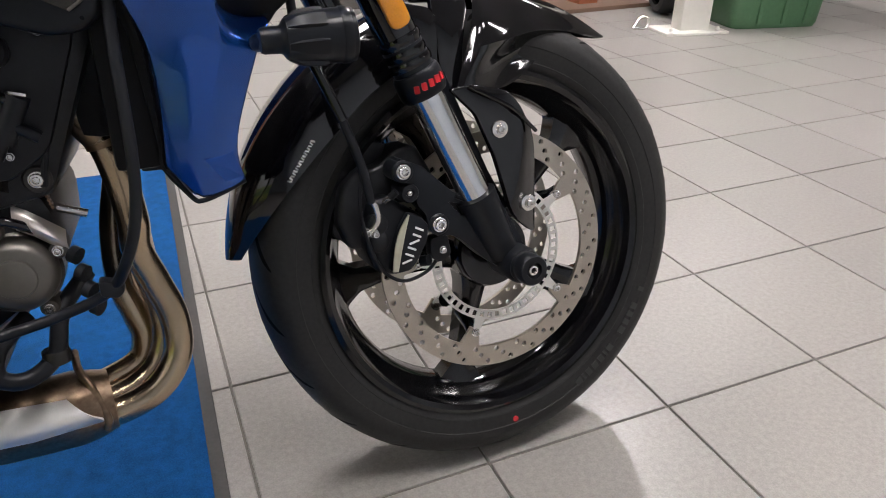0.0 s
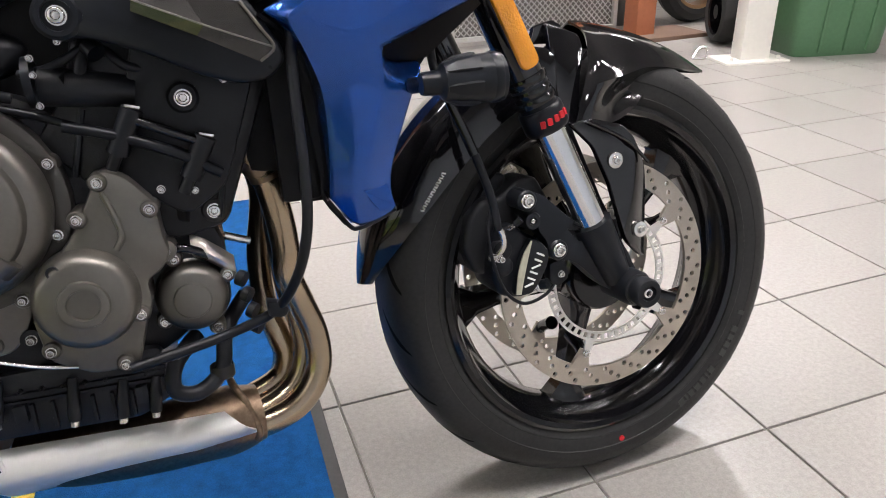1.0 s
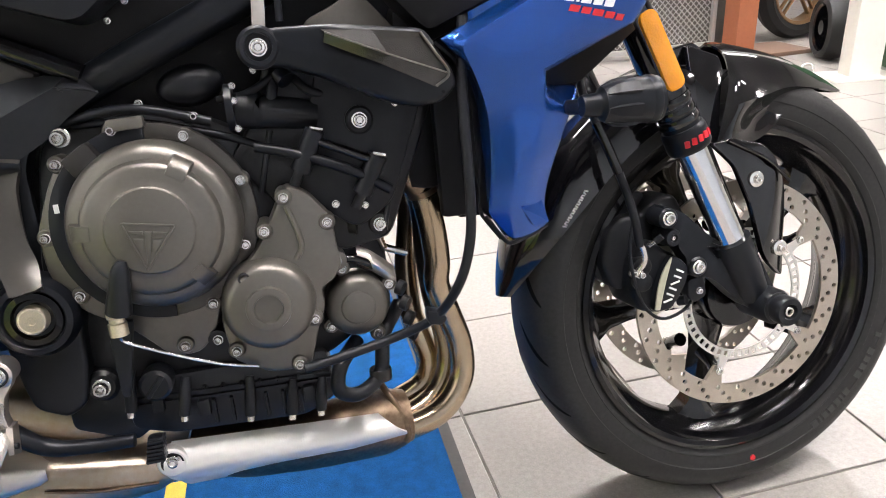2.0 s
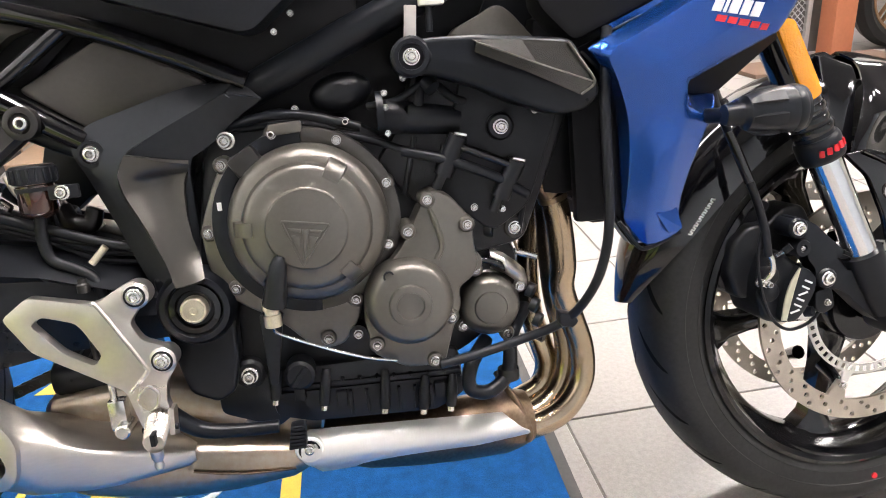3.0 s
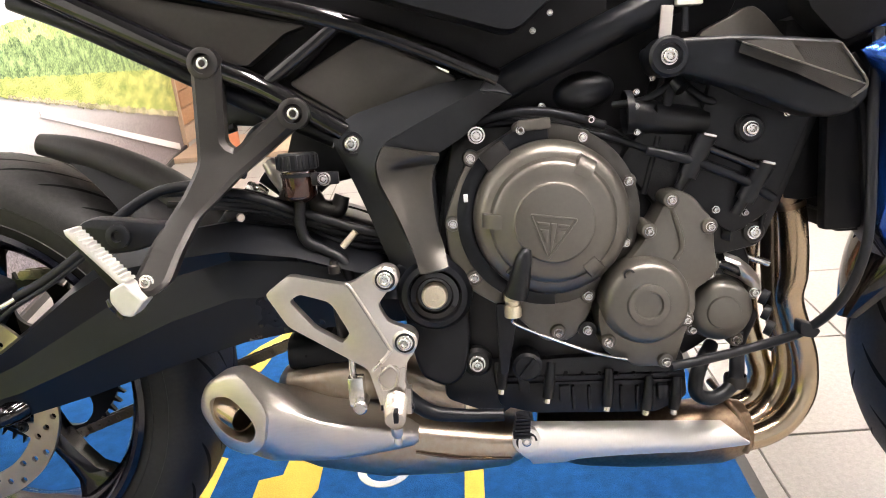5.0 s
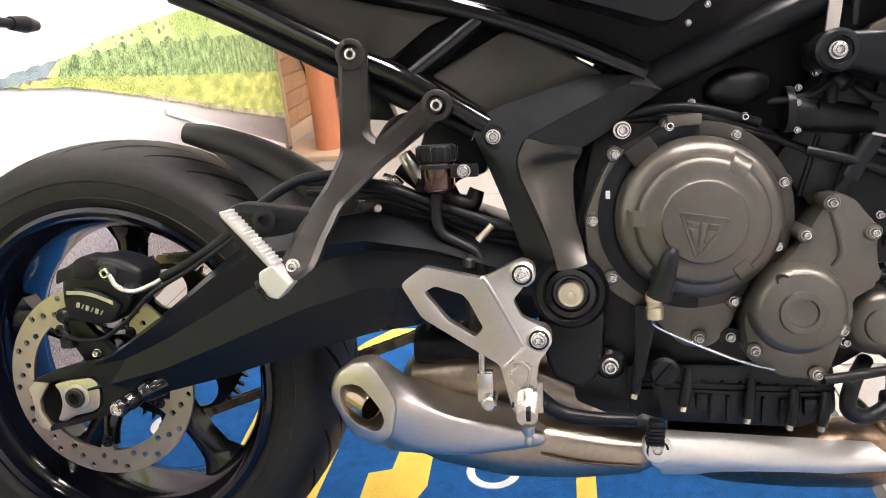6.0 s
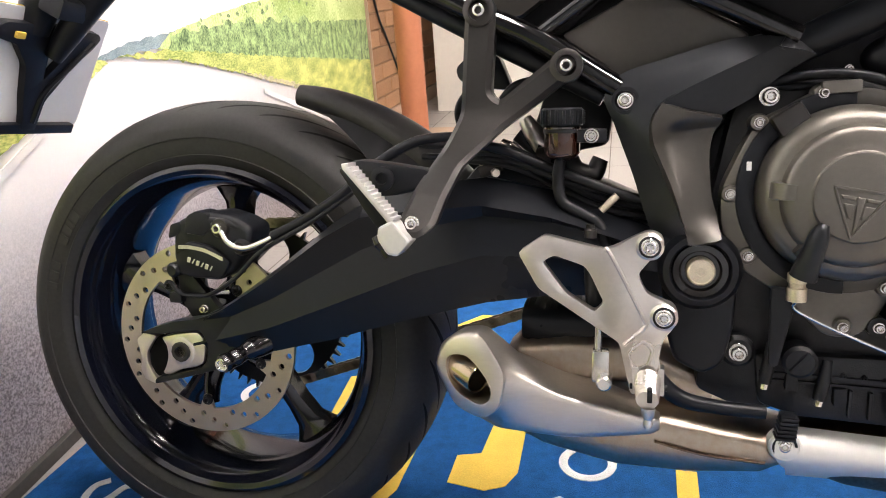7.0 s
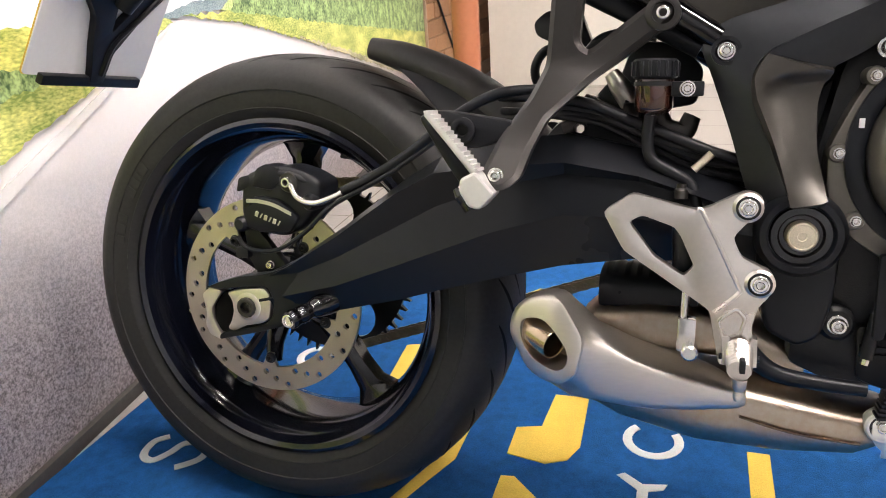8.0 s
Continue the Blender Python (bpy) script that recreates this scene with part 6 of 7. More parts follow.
    part("pivot_ring", lathe([(0.0272, -0.121), (0.0262, -0.1285), (0.0205, -0.1290), (0.0185, -0.124), (0.0138, -0.124)], (0.598, 0, 0.432), 40), GLOSS_BLACK, p)
    part("pivot_cap", lathe([(0.0142, -0.118), (0.0142, -0.1325), (0.0130, -0.1350), (0.0116, -0.1355), (0.0110, -0.1347), (0.0042, -0.1347), (0.0036, -0.1335), (0, -0.1335)], (0.598, 0, 0.432), 40), GOLD_CAP, p, "pale brass-coloured pivot cap")
    part("screw_cup", lathe([(0.0135, -0.112), (0.0135, -0.1185), (0.010, -0.1185), (0.009, -0.114), (0, -0.114)], (0.522, 0, 0.600), 24), MATTE_BLACK, p)
    bolt(p, 0.522, -0.118, 0.600, 0.0085, 0.006)
    bolt(p, 0.639, -0.110, 0.345, 0.0098, 0.009)
    part("bolt_cup", lathe([(0.017, -0.08), (0.017, -0.104), (0.013, -0.108), (0, -0.108)], (0.639, 0, 0.345), 24), DARK_METAL, p)
    bolt(p, 0.654, -0.120, 0.600, 0.0095, 0.012)
    bolt(p, 0.770, -0.10, 0.607, 0.006, 0.006)
    part("lower_guard", plate(rounded([(0.60, 0.345), (0.66, 0.34), (0.69, 0.295), (0.66, 0.275), (0.60, 0.30)], 0.008), -0.10, -0.07, 0.004), DARK_METAL, p)

    y = -0.102
    low = part("subframe_tube", tube([(0.16, y, 0.805), (0.239, y, 0.763), (0.369, y, 0.694), (0.432, y, 0.664), (0.515, y, 0.612)], 0.0125, 18), GLOSS_BLACK, BIKE, "gloss black subframe tube")
    part("subframe_tube", tube([(0.25, y, 0.795), (0.391, y, 0.762), (0.516, y, 0.727), (0.60, y, 0.694), (0.68, y, 0.655)], 0.011, 18), GLOSS_BLACK, BIKE, "gloss black subframe tube")
    part("subframe_tube", tube([(0.432, y, 0.668), (0.475, y, 0.697), (0.516, y, 0.725)], 0.008, 16), GLOSS_BLACK, BIKE, "gloss black subframe tube")
    part("under_rail", tube([(0.16, -0.08, 0.778), (0.239, -0.085, 0.742), (0.37, -0.085, 0.672), (0.44, -0.085, 0.636), (0.50, -0.085, 0.605)], 0.0105, 14), SATIN_BLACK, BIKE)
    part("frame_spar", tube([(0.62, -0.070, 0.620), (0.69, -0.088, 0.651), (0.78, -0.096, 0.690), (0.87, -0.098, 0.728), (1.0, -0.085, 0.79)], [0.017, 0.0175, 0.018, 0.018, 0.019], 20), SATIN_BLACK, BIKE, "black main frame tube")
    part("subframe_tube", tube([(0.16, 0.1, 0.805), (0.369, 0.1, 0.694), (0.56, 0.1, 0.58)], 0.0125, 14), GLOSS_BLACK, BIKE, "gloss black subframe tube")
    part("frame_spar", tube([(0.64, 0.115, 0.64), (0.87, 0.11, 0.728), (1.0, 0.09, 0.79)], 0.021, 14), SATIN_BLACK, BIKE, "black main frame tube")

    # body panels behind the tubes
    part("seat_panel", plate(rounded([(0.20, 0.792), (0.31, 0.769), (0.478, 0.727), (0.456, 0.721), (0.412, 0.690), (0.36, 0.700), (0.24, 0.762)], 0.004), -0.088, -0.07, 0.004), PANEL, BIKE, "brown-grey under-seat panel")
    part("under_panel", plate(rounded([(0.18, 0.805), (0.30, 0.785), (0.52, 0.727), (0.455, 0.672), (0.40, 0.682), (0.22, 0.775)], 0.004), -0.066, -0.05, 0.002), DEEP_BLACK, BIKE, "black panel under the seat")
    part("infill_panel", plate(rounded([(0.44, 0.76), (0.52, 0.726), (0.68, 0.655), (0.80, 0.69), (0.80, 0.78), (0.45, 0.79)], 0.01), -0.086, -0.02, 0.003), DEEP_BLACK, BIKE, "black inner panel")
    part("side_panel", plate(rounded([(0.455, 0.668), (0.538, 0.710), (0.56, 0.704), (0.64, 0.66), (0.62, 0.648), (0.52, 0.622)], 0.008), -0.094, -0.07, 0.004), PANEL, BIKE, "brown-grey side panel")
    part("tank_side", plate(rounded([(0.53, 0.80), (0.545, 0.748), (0.688, 0.700), (0.702, 0.702), (0.75, 0.74), (0.80, 0.80)], 0.006), -0.154, -0.10, 0.006), MATTE_BLACK, BIKE, "black tank side cover")
    part("seat_base", plate(rounded([(0.10, 0.84), (0.30, 0.775), (0.55, 0.75), (0.80, 0.74), (0.95, 0.76), (0.95, 0.86), (0.10, 0.87)], 0.01), -0.09, 0.09, 0.01), MATTE_BLACK, BIKE, "black seat base")
    part("airbox", plate(rounded([(0.62, 0.66), (0.70, 0.745), (0.95, 0.745), (0.90, 0.64), (0.86, 0.60), (0.74, 0.58), (0.64, 0.565)], 0.015), -0.075, 0.09, 0.012), DEEP_BLACK, BIKE, "black airbox")
    part("undertray", plate(rounded([(0.42, 0.66), (0.56, 0.58), (0.60, 0.55), (0.66, 0.60), (0.60, 0.70), (0.45, 0.74)], 0.012), -0.06, 0.08, 0.01), DEEP_BLACK, BIKE, "black undertray")
    for x, z in ((0.717, 0.700), (0.735, 0.716)):
        bolt(BIKE, x, -0.128, z, 0.004, 0.004)
    part("wiring", tube([(0.61, -0.09, 0.60), (0.68, -0.105, 0.618), (0.73, -0.11, 0.618), (0.79, -0.105, 0.60)], 0.005, 10), SATIN_BLACK, BIKE, "black wiring loom")
    part("wiring", tube([(0.66, -0.095, 0.61), (0.72, -0.10, 0.607), (0.80, -0.105, 0.585), (0.86, -0.11, 0.56)], 0.004, 10), SATIN_BLACK, BIKE, "black wiring loom")
    part("inner_fender", plate(rounded([(0.428, 0.622), (0.48, 0.620), (0.506, 0.590), (0.500, 0.552), (0.466, 0.546), (0.441, 0.526), (0.415, 0.540), (0.412, 0.575)], 0.008), 0.02, 0.04, 0.004), MATTE_BLACK, BIKE, "black inner fender")
    part("far_peg_bracket", plate(rounded([(0.314, 0.668), (0.297, 0.654), (0.301, 0.638), (0.323, 0.628), (0.375, 0.622), (0.356, 0.668)], 0.007), 0.09, 0.115, 0.004), SATIN_BLACK, BIKE, "black bracket on the far side")
    part("cross_cable", tube([(0.375, -0.02, 0.600), (0.395, -0.02, 0.622), (0.425, -0.02, 0.628), (0.455, -0.02, 0.622)], 0.005, 10), MATTE_BLACK, BIKE)
    part("far_hose", tube([(0.335, 0.085, 0.625), (0.312, 0.088, 0.617), (0.301, 0.09, 0.596), (0.309, 0.09, 0.574), (0.340, 0.085, 0.560)], 0.006, 10), MATTE_BLACK, BIKE)
    part("arm_brace", plate(rounded([(0.33, 0.50), (0.36, 0.535), (0.42, 0.535), (0.50, 0.515), (0.60, 0.47), (0.60, 0.44), (0.40, 0.46)], 0.008), -0.062, 0.0, 0.006), SATIN_BLACK, BIKE, "black swingarm brace")


frame_parts()


def rider_controls():
    o = [(0.419, 0.450), (0.446, 0.469), (0.505, 0.455), (0.515, 0.458), (0.535, 0.469), (0.549, 0.475), (0.561, 0.470), (0.563, 0.459), (0.551, 0.447), (0.538, 0.431), (0.547, 0.412), (0.566, 0.404), (0.577, 0.396), (0.574, 0.378),
         (0.564, 0.366), (0.560, 0.345), (0.566, 0.322), (0.556, 0.312), (0.534, 0.306), (0.522, 0.36), (0.44, 0.413)]
    hole = [(0.444, 0.441), (0.456, 0.448), (0.486, 0.438), (0.492, 0.43), (0.506, 0.401), (0.497, 0.391), (0.469, 0.409)]
    h = part("footrest_hanger", plate(rounded(o, 0.005, 2), -0.150, -0.137, 0.003, holes=[rounded(hole, 0.004, 2)]), ALUMINIUM, BIKE, "brushed aluminium footrest hanger with a heel guard")
    part("raised_rib", tube([(0.505, -0.150, 0.455), (0.512, -0.150, 0.45), (0.544, -0.150, 0.388), (0.546, -0.150, 0.378), (0.526, -0.150, 0.358)], 0.0022, 8), ALUMINIUM, h)
    for x, z in ((0.549, 0.459), (0.564, 0.389)):
        part("boss", lathe([(0.0135, -0.13), (0.0135, -0.152), (0.011, -0.154), (0, -0.154)], (x, 0, z), 24), ALUMINIUM, h)
        part("bolt_seat", lathe([(0.0108, -0.152), (0.0108, -0.1545), (0.0095, -0.1550), (0, -0.1550)], (x, 0, z), 24), DARK_METAL, h)
        bolt(h, x, -0.155, z, 0.0088, 0.004)
    pk = [(0.529, 0.352), (0.546, 0.366), (0.556, 0.356), (0.552, 0.338), (0.534, 0.330)]
    part("pocket", plate(rounded(pk, 0.004), -0.1515, -0.148, 0.001, holes=[rounded([(0.5325, 0.350), (0.546, 0.361), (0.5525, 0.354), (0.549, 0.340), (0.536, 0.334)], 0.003)]), ALUMINIUM, h)
    # clevis cheeks and the ribbed peg end that hangs between them
    for x0, x1 in ((0.535, 0.541), (0.560, 0.566)):
        part("clevis", loft([[(x0, -0.152, 0.336), (x0 + 0.006, -0.152, 0.336), (x0 + 0.006, -0.137, 0.336), (x0, -0.137, 0.336)],
                             [(x0 + 0.001, -0.162, 0.312), (x0 + 0.006, -0.162, 0.312), (x0 + 0.006, -0.145, 0.306), (x0 + 0.001, -0.145, 0.306)]]), ALUMINIUM, h)
    rings = []
    for k in range(17):
        s = k / 16
        w = (0.0132 - 0.0020 * s) * (1.0 if k % 2 else 0.92)
        c = Vector((0.550, -0.156 - 0.026 * s, 0.326 - 0.012 * s))
        rings.append([c + Vector((w * math.cos(a), 0, w * 0.9 * math.sin(a))) for a in (2 * math.pi * j / 16 for j in range(16))])
    part("footpeg", loft(rings), ALUMINIUM, h, "ribbed aluminium footpeg")
    part("peg_slot", box((0.552, -0.180, 0.320), (0.005, 0.02, 0.012), 0.001), MATTE_BLACK, h)
    part("peg_knob", lathe([(0.0, 0.0), (0.0035, 0.0008), (0.005, 0.005), (0.0040, 0.010), (0.0062, 0.014), (0.0068, 0.022)], (0.551, -0.180, 0.284), 16, "z"), ALUMINIUM, h)
    part("pivot_pin", tube([(0.533, -0.156, 0.318), (0.569, -0.156, 0.318)], 0.003, 12, smooth=False), DARK_METAL, h)
    # brake pedal, push rod and spring
    ped = part("brake_pedal", tube([(0.545, -0.135, 0.335), (0.58, -0.128, 0.300), (0.62, -0.128, 0.292), (0.665, -0.128, 0.290)], [0.010, 0.009, 0.0075, 0.007], 12), SATIN_BLACK, BIKE, "black brake pedal with a ribbed rubber toe pad")
    for k in range(6):
        part("pad_rib", box((0.683 + 0.0006 * k, -0.130, 0.267 + k * 0.0042), (0.019 - 0.0006 * k, 0.020, 0.0030), 0.0012), MATTE_BLACK, ped)
    part("toe_pad", box((0.685, -0.129, 0.279), (0.016, 0.017, 0.026), 0.005), MATTE_BLACK, ped)
    part("push_rod", tube([(0.500, -0.125, 0.385), (0.500, -0.125, 0.345)], 0.004, 10, smooth=False), ZINC, ped)
    part("rod_clevis", box((0.503, -0.126, 0.328), (0.018, 0.016, 0.034), 0.003), ZINC, ped, "bright rod clevis")
    part("clevis_pin", lathe([(0.008, -0.115), (0.008, -0.14), (0.006, -0.142), (0, -0.142)], (0.507, 0, 0.312), 18), ZINC, ped)
    # master cylinder behind the hanger
    mc = part("master_cylinder", tube([(0.495, -0.118, 0.44), (0.498, -0.118, 0.385)], 0.012, 16, smooth=False), DARK_METAL, BIKE)
    part("union", lathe([(0.0065, 0), (0.0065, 0.008), (0.0045, 0.010), (0.0045, 0.014)], (0.490, -0.12, 0.462), 12, "z"), CAST_GREY, mc)

    r = part("fluid_reservoir", lathe([(0, 0), (0.010, 0), (0.016, 0.004), (0.0185, 0.008), (0.0185, 0.034), (0.0, 0.034)], (0.459, -0.106, 0.541), 32, "z"), FLUID, BIKE, "smoky amber brake fluid reservoir with a black cap")
    part("cap", lathe([(0.0205, 0), (0.0215, 0.002), (0.0215, 0.016), (0.0195, 0.018), (0, 0.018)], (0.459, -0.106, 0.5765), 36, "z"), MATTE_BLACK, r)
    for k in range(18):
        a = 2 * math.pi * k / 18
        part("cap_rib", box((0.459 + 0.0215 * math.cos(a), -0.106 + 0.0215 * math.sin(a), 0.585), (0.003, 0.003, 0.014), 0.0005, rot=Matrix.Rotation(a, 3, "Z"), seg=1), MATTE_BLACK, r)
    part("collar", lathe([(0.0195, 0), (0.0195, 0.004), (0.0185, 0.004)], (0.459, -0.106, 0.569), 32, "z"), MATTE_BLACK, r)
    part("bracket", box((0.490, -0.118, 0.566), (0.03, 0.006, 0.014), 0.002), MATTE_BLACK, r)
    bolt(r, 0.490, -0.124, 0.566, 0.0078, 0.006)
    part("reservoir_hose", tube([(0.457, -0.106, 0.541), (0.455, -0.106, 0.52), (0.460, -0.107, 0.498), (0.480, -0.108, 0.486), (0.498, -0.110, 0.474), (0.506, -0.112, 0.45)], 0.0062, 12), MATTE_BLACK, r)
    part("hose_joint", tube([(0.500, -0.112, 0.489), (0.516, -0.110, 0.505)], 0.0040, 10, smooth=False), GOLD_CAP, r)
    for pts, rad in (([(0.30, -0.09, 0.56), (0.38, -0.10, 0.556), (0.44, -0.10, 0.535), (0.52, -0.10, 0.505), (0.58, -0.09, 0.49)], 0.0055), ([(0.30, -0.08, 0.545), (0.40, -0.095, 0.54), (0.47, -0.095, 0.515), (0.56, -0.09, 0.495)], 0.004)):
        part("hose", tube(pts, rad, 10), MATTE_BLACK, BIKE)
    # the shock absorber and its linkage behind the reservoir
    sh = part("shock_absorber", tube([(0.405, -0.045, 0.570), (0.450, -0.042, 0.532), (0.50, -0.04, 0.49)], 0.012, 18, smooth=False), SLATE, BIKE, "shock absorber with a coil spring and pale cast ends")
    part("spring", tube([(0.425 + 0.075 * k / 60, -0.043 + 0.021 * math.cos(k * 0.63), 0.553 - 0.063 * k / 60 + 0.021 * math.sin(k * 0.63)) for k in range(61)], 0.0042, 8, 2), SATIN_BLACK, sh)
    part("top_mount", tube([(0.412, -0.052, 0.584), (0.421, -0.054, 0.571), (0.432, -0.055, 0.556), (0.440, -0.054, 0.545)], [0.008, 0.011, 0.012, 0.010], 14), ALUMINIUM, sh, "pale cast shock mount")
    part("side_mount", tube([(0.385, -0.052, 0.556), (0.396, -0.054, 0.551), (0.405, -0.054, 0.545)], [0.008, 0.0095, 0.008], 12), ALUMINIUM, sh, "pale cast lug")
    part("adjuster", lathe([(0.0115, 0), (0.0125, 0.003), (0.0125, 0.012), (0.0105, 0.015), (0, 0.015)], (0.428, -0.070, 0.541), 12, "x"), CAST_GREY, sh)
    part("lower_mount", tube([(0.462, -0.060, 0.545), (0.470, -0.062, 0.528), (0.488, -0.062, 0.524), (0.496, -0.060, 0.540)], [0.009, 0.011, 0.011, 0.009], 14), CAST_GREY, sh, "grey cast linkage")
    uf = part("union_fitting", tube([(0.368, -0.085, 0.527), (0.390, -0.085, 0.536)], 0.0075, 12, smooth=False), CAST_GREY, BIKE, "metal hose union block")
    part("union_bolt", tube([(0.385, -0.095, 0.528), (0.388, -0.100, 0.527)], 0.0048, 6, smooth=False), BRUSHED, uf)
    part("union_pipe", tube([(0.372, -0.085, 0.531), (0.366, -0.088, 0.545), (0.374, -0.09, 0.552)], 0.003, 10), GOLD_CAP, uf)
    for k, (dz, rad) in enumerate(((0.0, 0.0042), (0.009, 0.0032), (-0.010, 0.0036))):
        part("hose", tube([(0.33, -0.085, 0.552 + dz), (0.40, -0.095, 0.545 + dz), (0.45, -0.095 + 0.006 * k, 0.522 + dz), (0.50, -0.09, 0.499 + dz), (0.56, -0.085, 0.488 + dz)], rad, 8), MATTE_BLACK, BIKE)


rider_controls()


def pillion_hanger():
    o = [(0.360, 0.697), (0.366, 0.705), (0.378, 0.708), (0.389, 0.703), (0.392, 0.692), (0.386, 0.612), (0.395, 0.603), (0.448, 0.643), (0.458, 0.650), (0.471, 0.650), (0.479, 0.640), (0.476, 0.630), (0.402, 0.575),
         (0.366, 0.538), (0.357, 0.510), (0.353, 0.486), (0.340, 0.476), (0.321, 0.478), (0.316, 0.490), (0.324, 0.520), (0.344, 0.560), (0.354, 0.590)]
    bm = plate(rounded(o, 0.005, 2), -0.121, -0.102, 0.0055, seg=1)
    for z in (0.605, 0.59, 0.575, 0.56, 0.545, 0.53, 0.51):
        bmesh.ops.bisect_plane(bm, geom=bm.verts[:] + bm.edges[:] + bm.faces[:], plane_co=(0, 0, z), plane_no=(0, 0, 1))
    bmesh.ops.triangulate(bm, faces=[f for f in bm.faces if len(f.verts) > 8])
    for v in bm.verts:
        d = max(0, 0.60 - v.co.z)
        v.co.y -= 1.22 * d * d / (d + 0.03)
    h = part("pillion_hanger", bm, CAST_GREY, BIKE, "grey cast pillion footrest hanger", smooth=28)
    for x, z in ((0.375, 0.694), (0.464, 0.636)):
        part("boss", lathe([(0.0165, -0.105), (0.0165, -0.1225), (0.014, -0.124), (0.0105, -0.124), (0.0098, -0.116), (0, -0.116)], (x, 0, z), 28), CAST_GREY, h)
        bolt(h, x, -0.118, z, 0.0088, 0.006)
    bolt(h, 0.332, -0.229, 0.489, 0.0075, 0.005)
    part("bump_stop", plate(rounded([(0.241, 0.540), (0.257, 0.547), (0.29, 0.543), (0.335, 0.536), (0.34, 0.52), (0.30, 0.51), (0.271, 0.508)], 0.008), -0.175, -0.155, 0.004), MATTE_BLACK, h)
    # serrated peg folded up
    n = 15
    top = []
    a, b = Vector((0.2745, 0.5475)), Vector((0.321, 0.494))
    d = (b - a).normalized()
    side = Vector((-d.y, d.x))
    if side.x < 0:
        side = -side
    for k in range(n):
        p = a.lerp(b, k / n)
        q = a.lerp(b, (k + 0.5) / n)
        top += [tuple(p - side * 0.0012), tuple(q + side * 0.0010)]
    low = [tuple(b), (0.3140, 0.4905), (0.2915, 0.517), (0.2705, 0.541), (0.2695, 0.546)]
    part("pillion_peg", plate(top + low, -0.246, -0.226, 0.0025), PEG_SILVER, h, "serrated silver folding footpeg")
    part("peg_joint", plate(rounded([(0.304, 0.487), (0.318, 0.494), (0.336, 0.475), (0.322, 0.460), (0.312, 0.462), (0.303, 0.476)], 0.003), -0.248, -0.226, 0.0025), PEG_SILVER, h, "silver peg joint", smooth=18)
    part("peg_pin", tube([(0.299, -0.238, 0.478), (0.303, -0.238, 0.472), (0.307, -0.238, 0.466), (0.312, -0.238, 0.459)], [0.005, 0.0075, 0.006, 0.0065], 12), GLOSS_BLACK, h, "black hinge pin")
    part("peg_back", plate(rounded([(0.258, 0.540), (0.268, 0.545), (0.308, 0.490), (0.300, 0.478), (0.285, 0.498)], 0.006), -0.228, -0.214, 0.003), SATIN_BLACK, h, "black rubber back of the peg")
    part("stop_boss", lathe([(0.0125, -0.165), (0.0125, -0.1785), (0.010, -0.180), (0.006, -0.180), (0.005, -0.176), (0, -0.176)], (0.285, 0, 0.527), 24), MATTE_BLACK, h)


pillion_hanger()


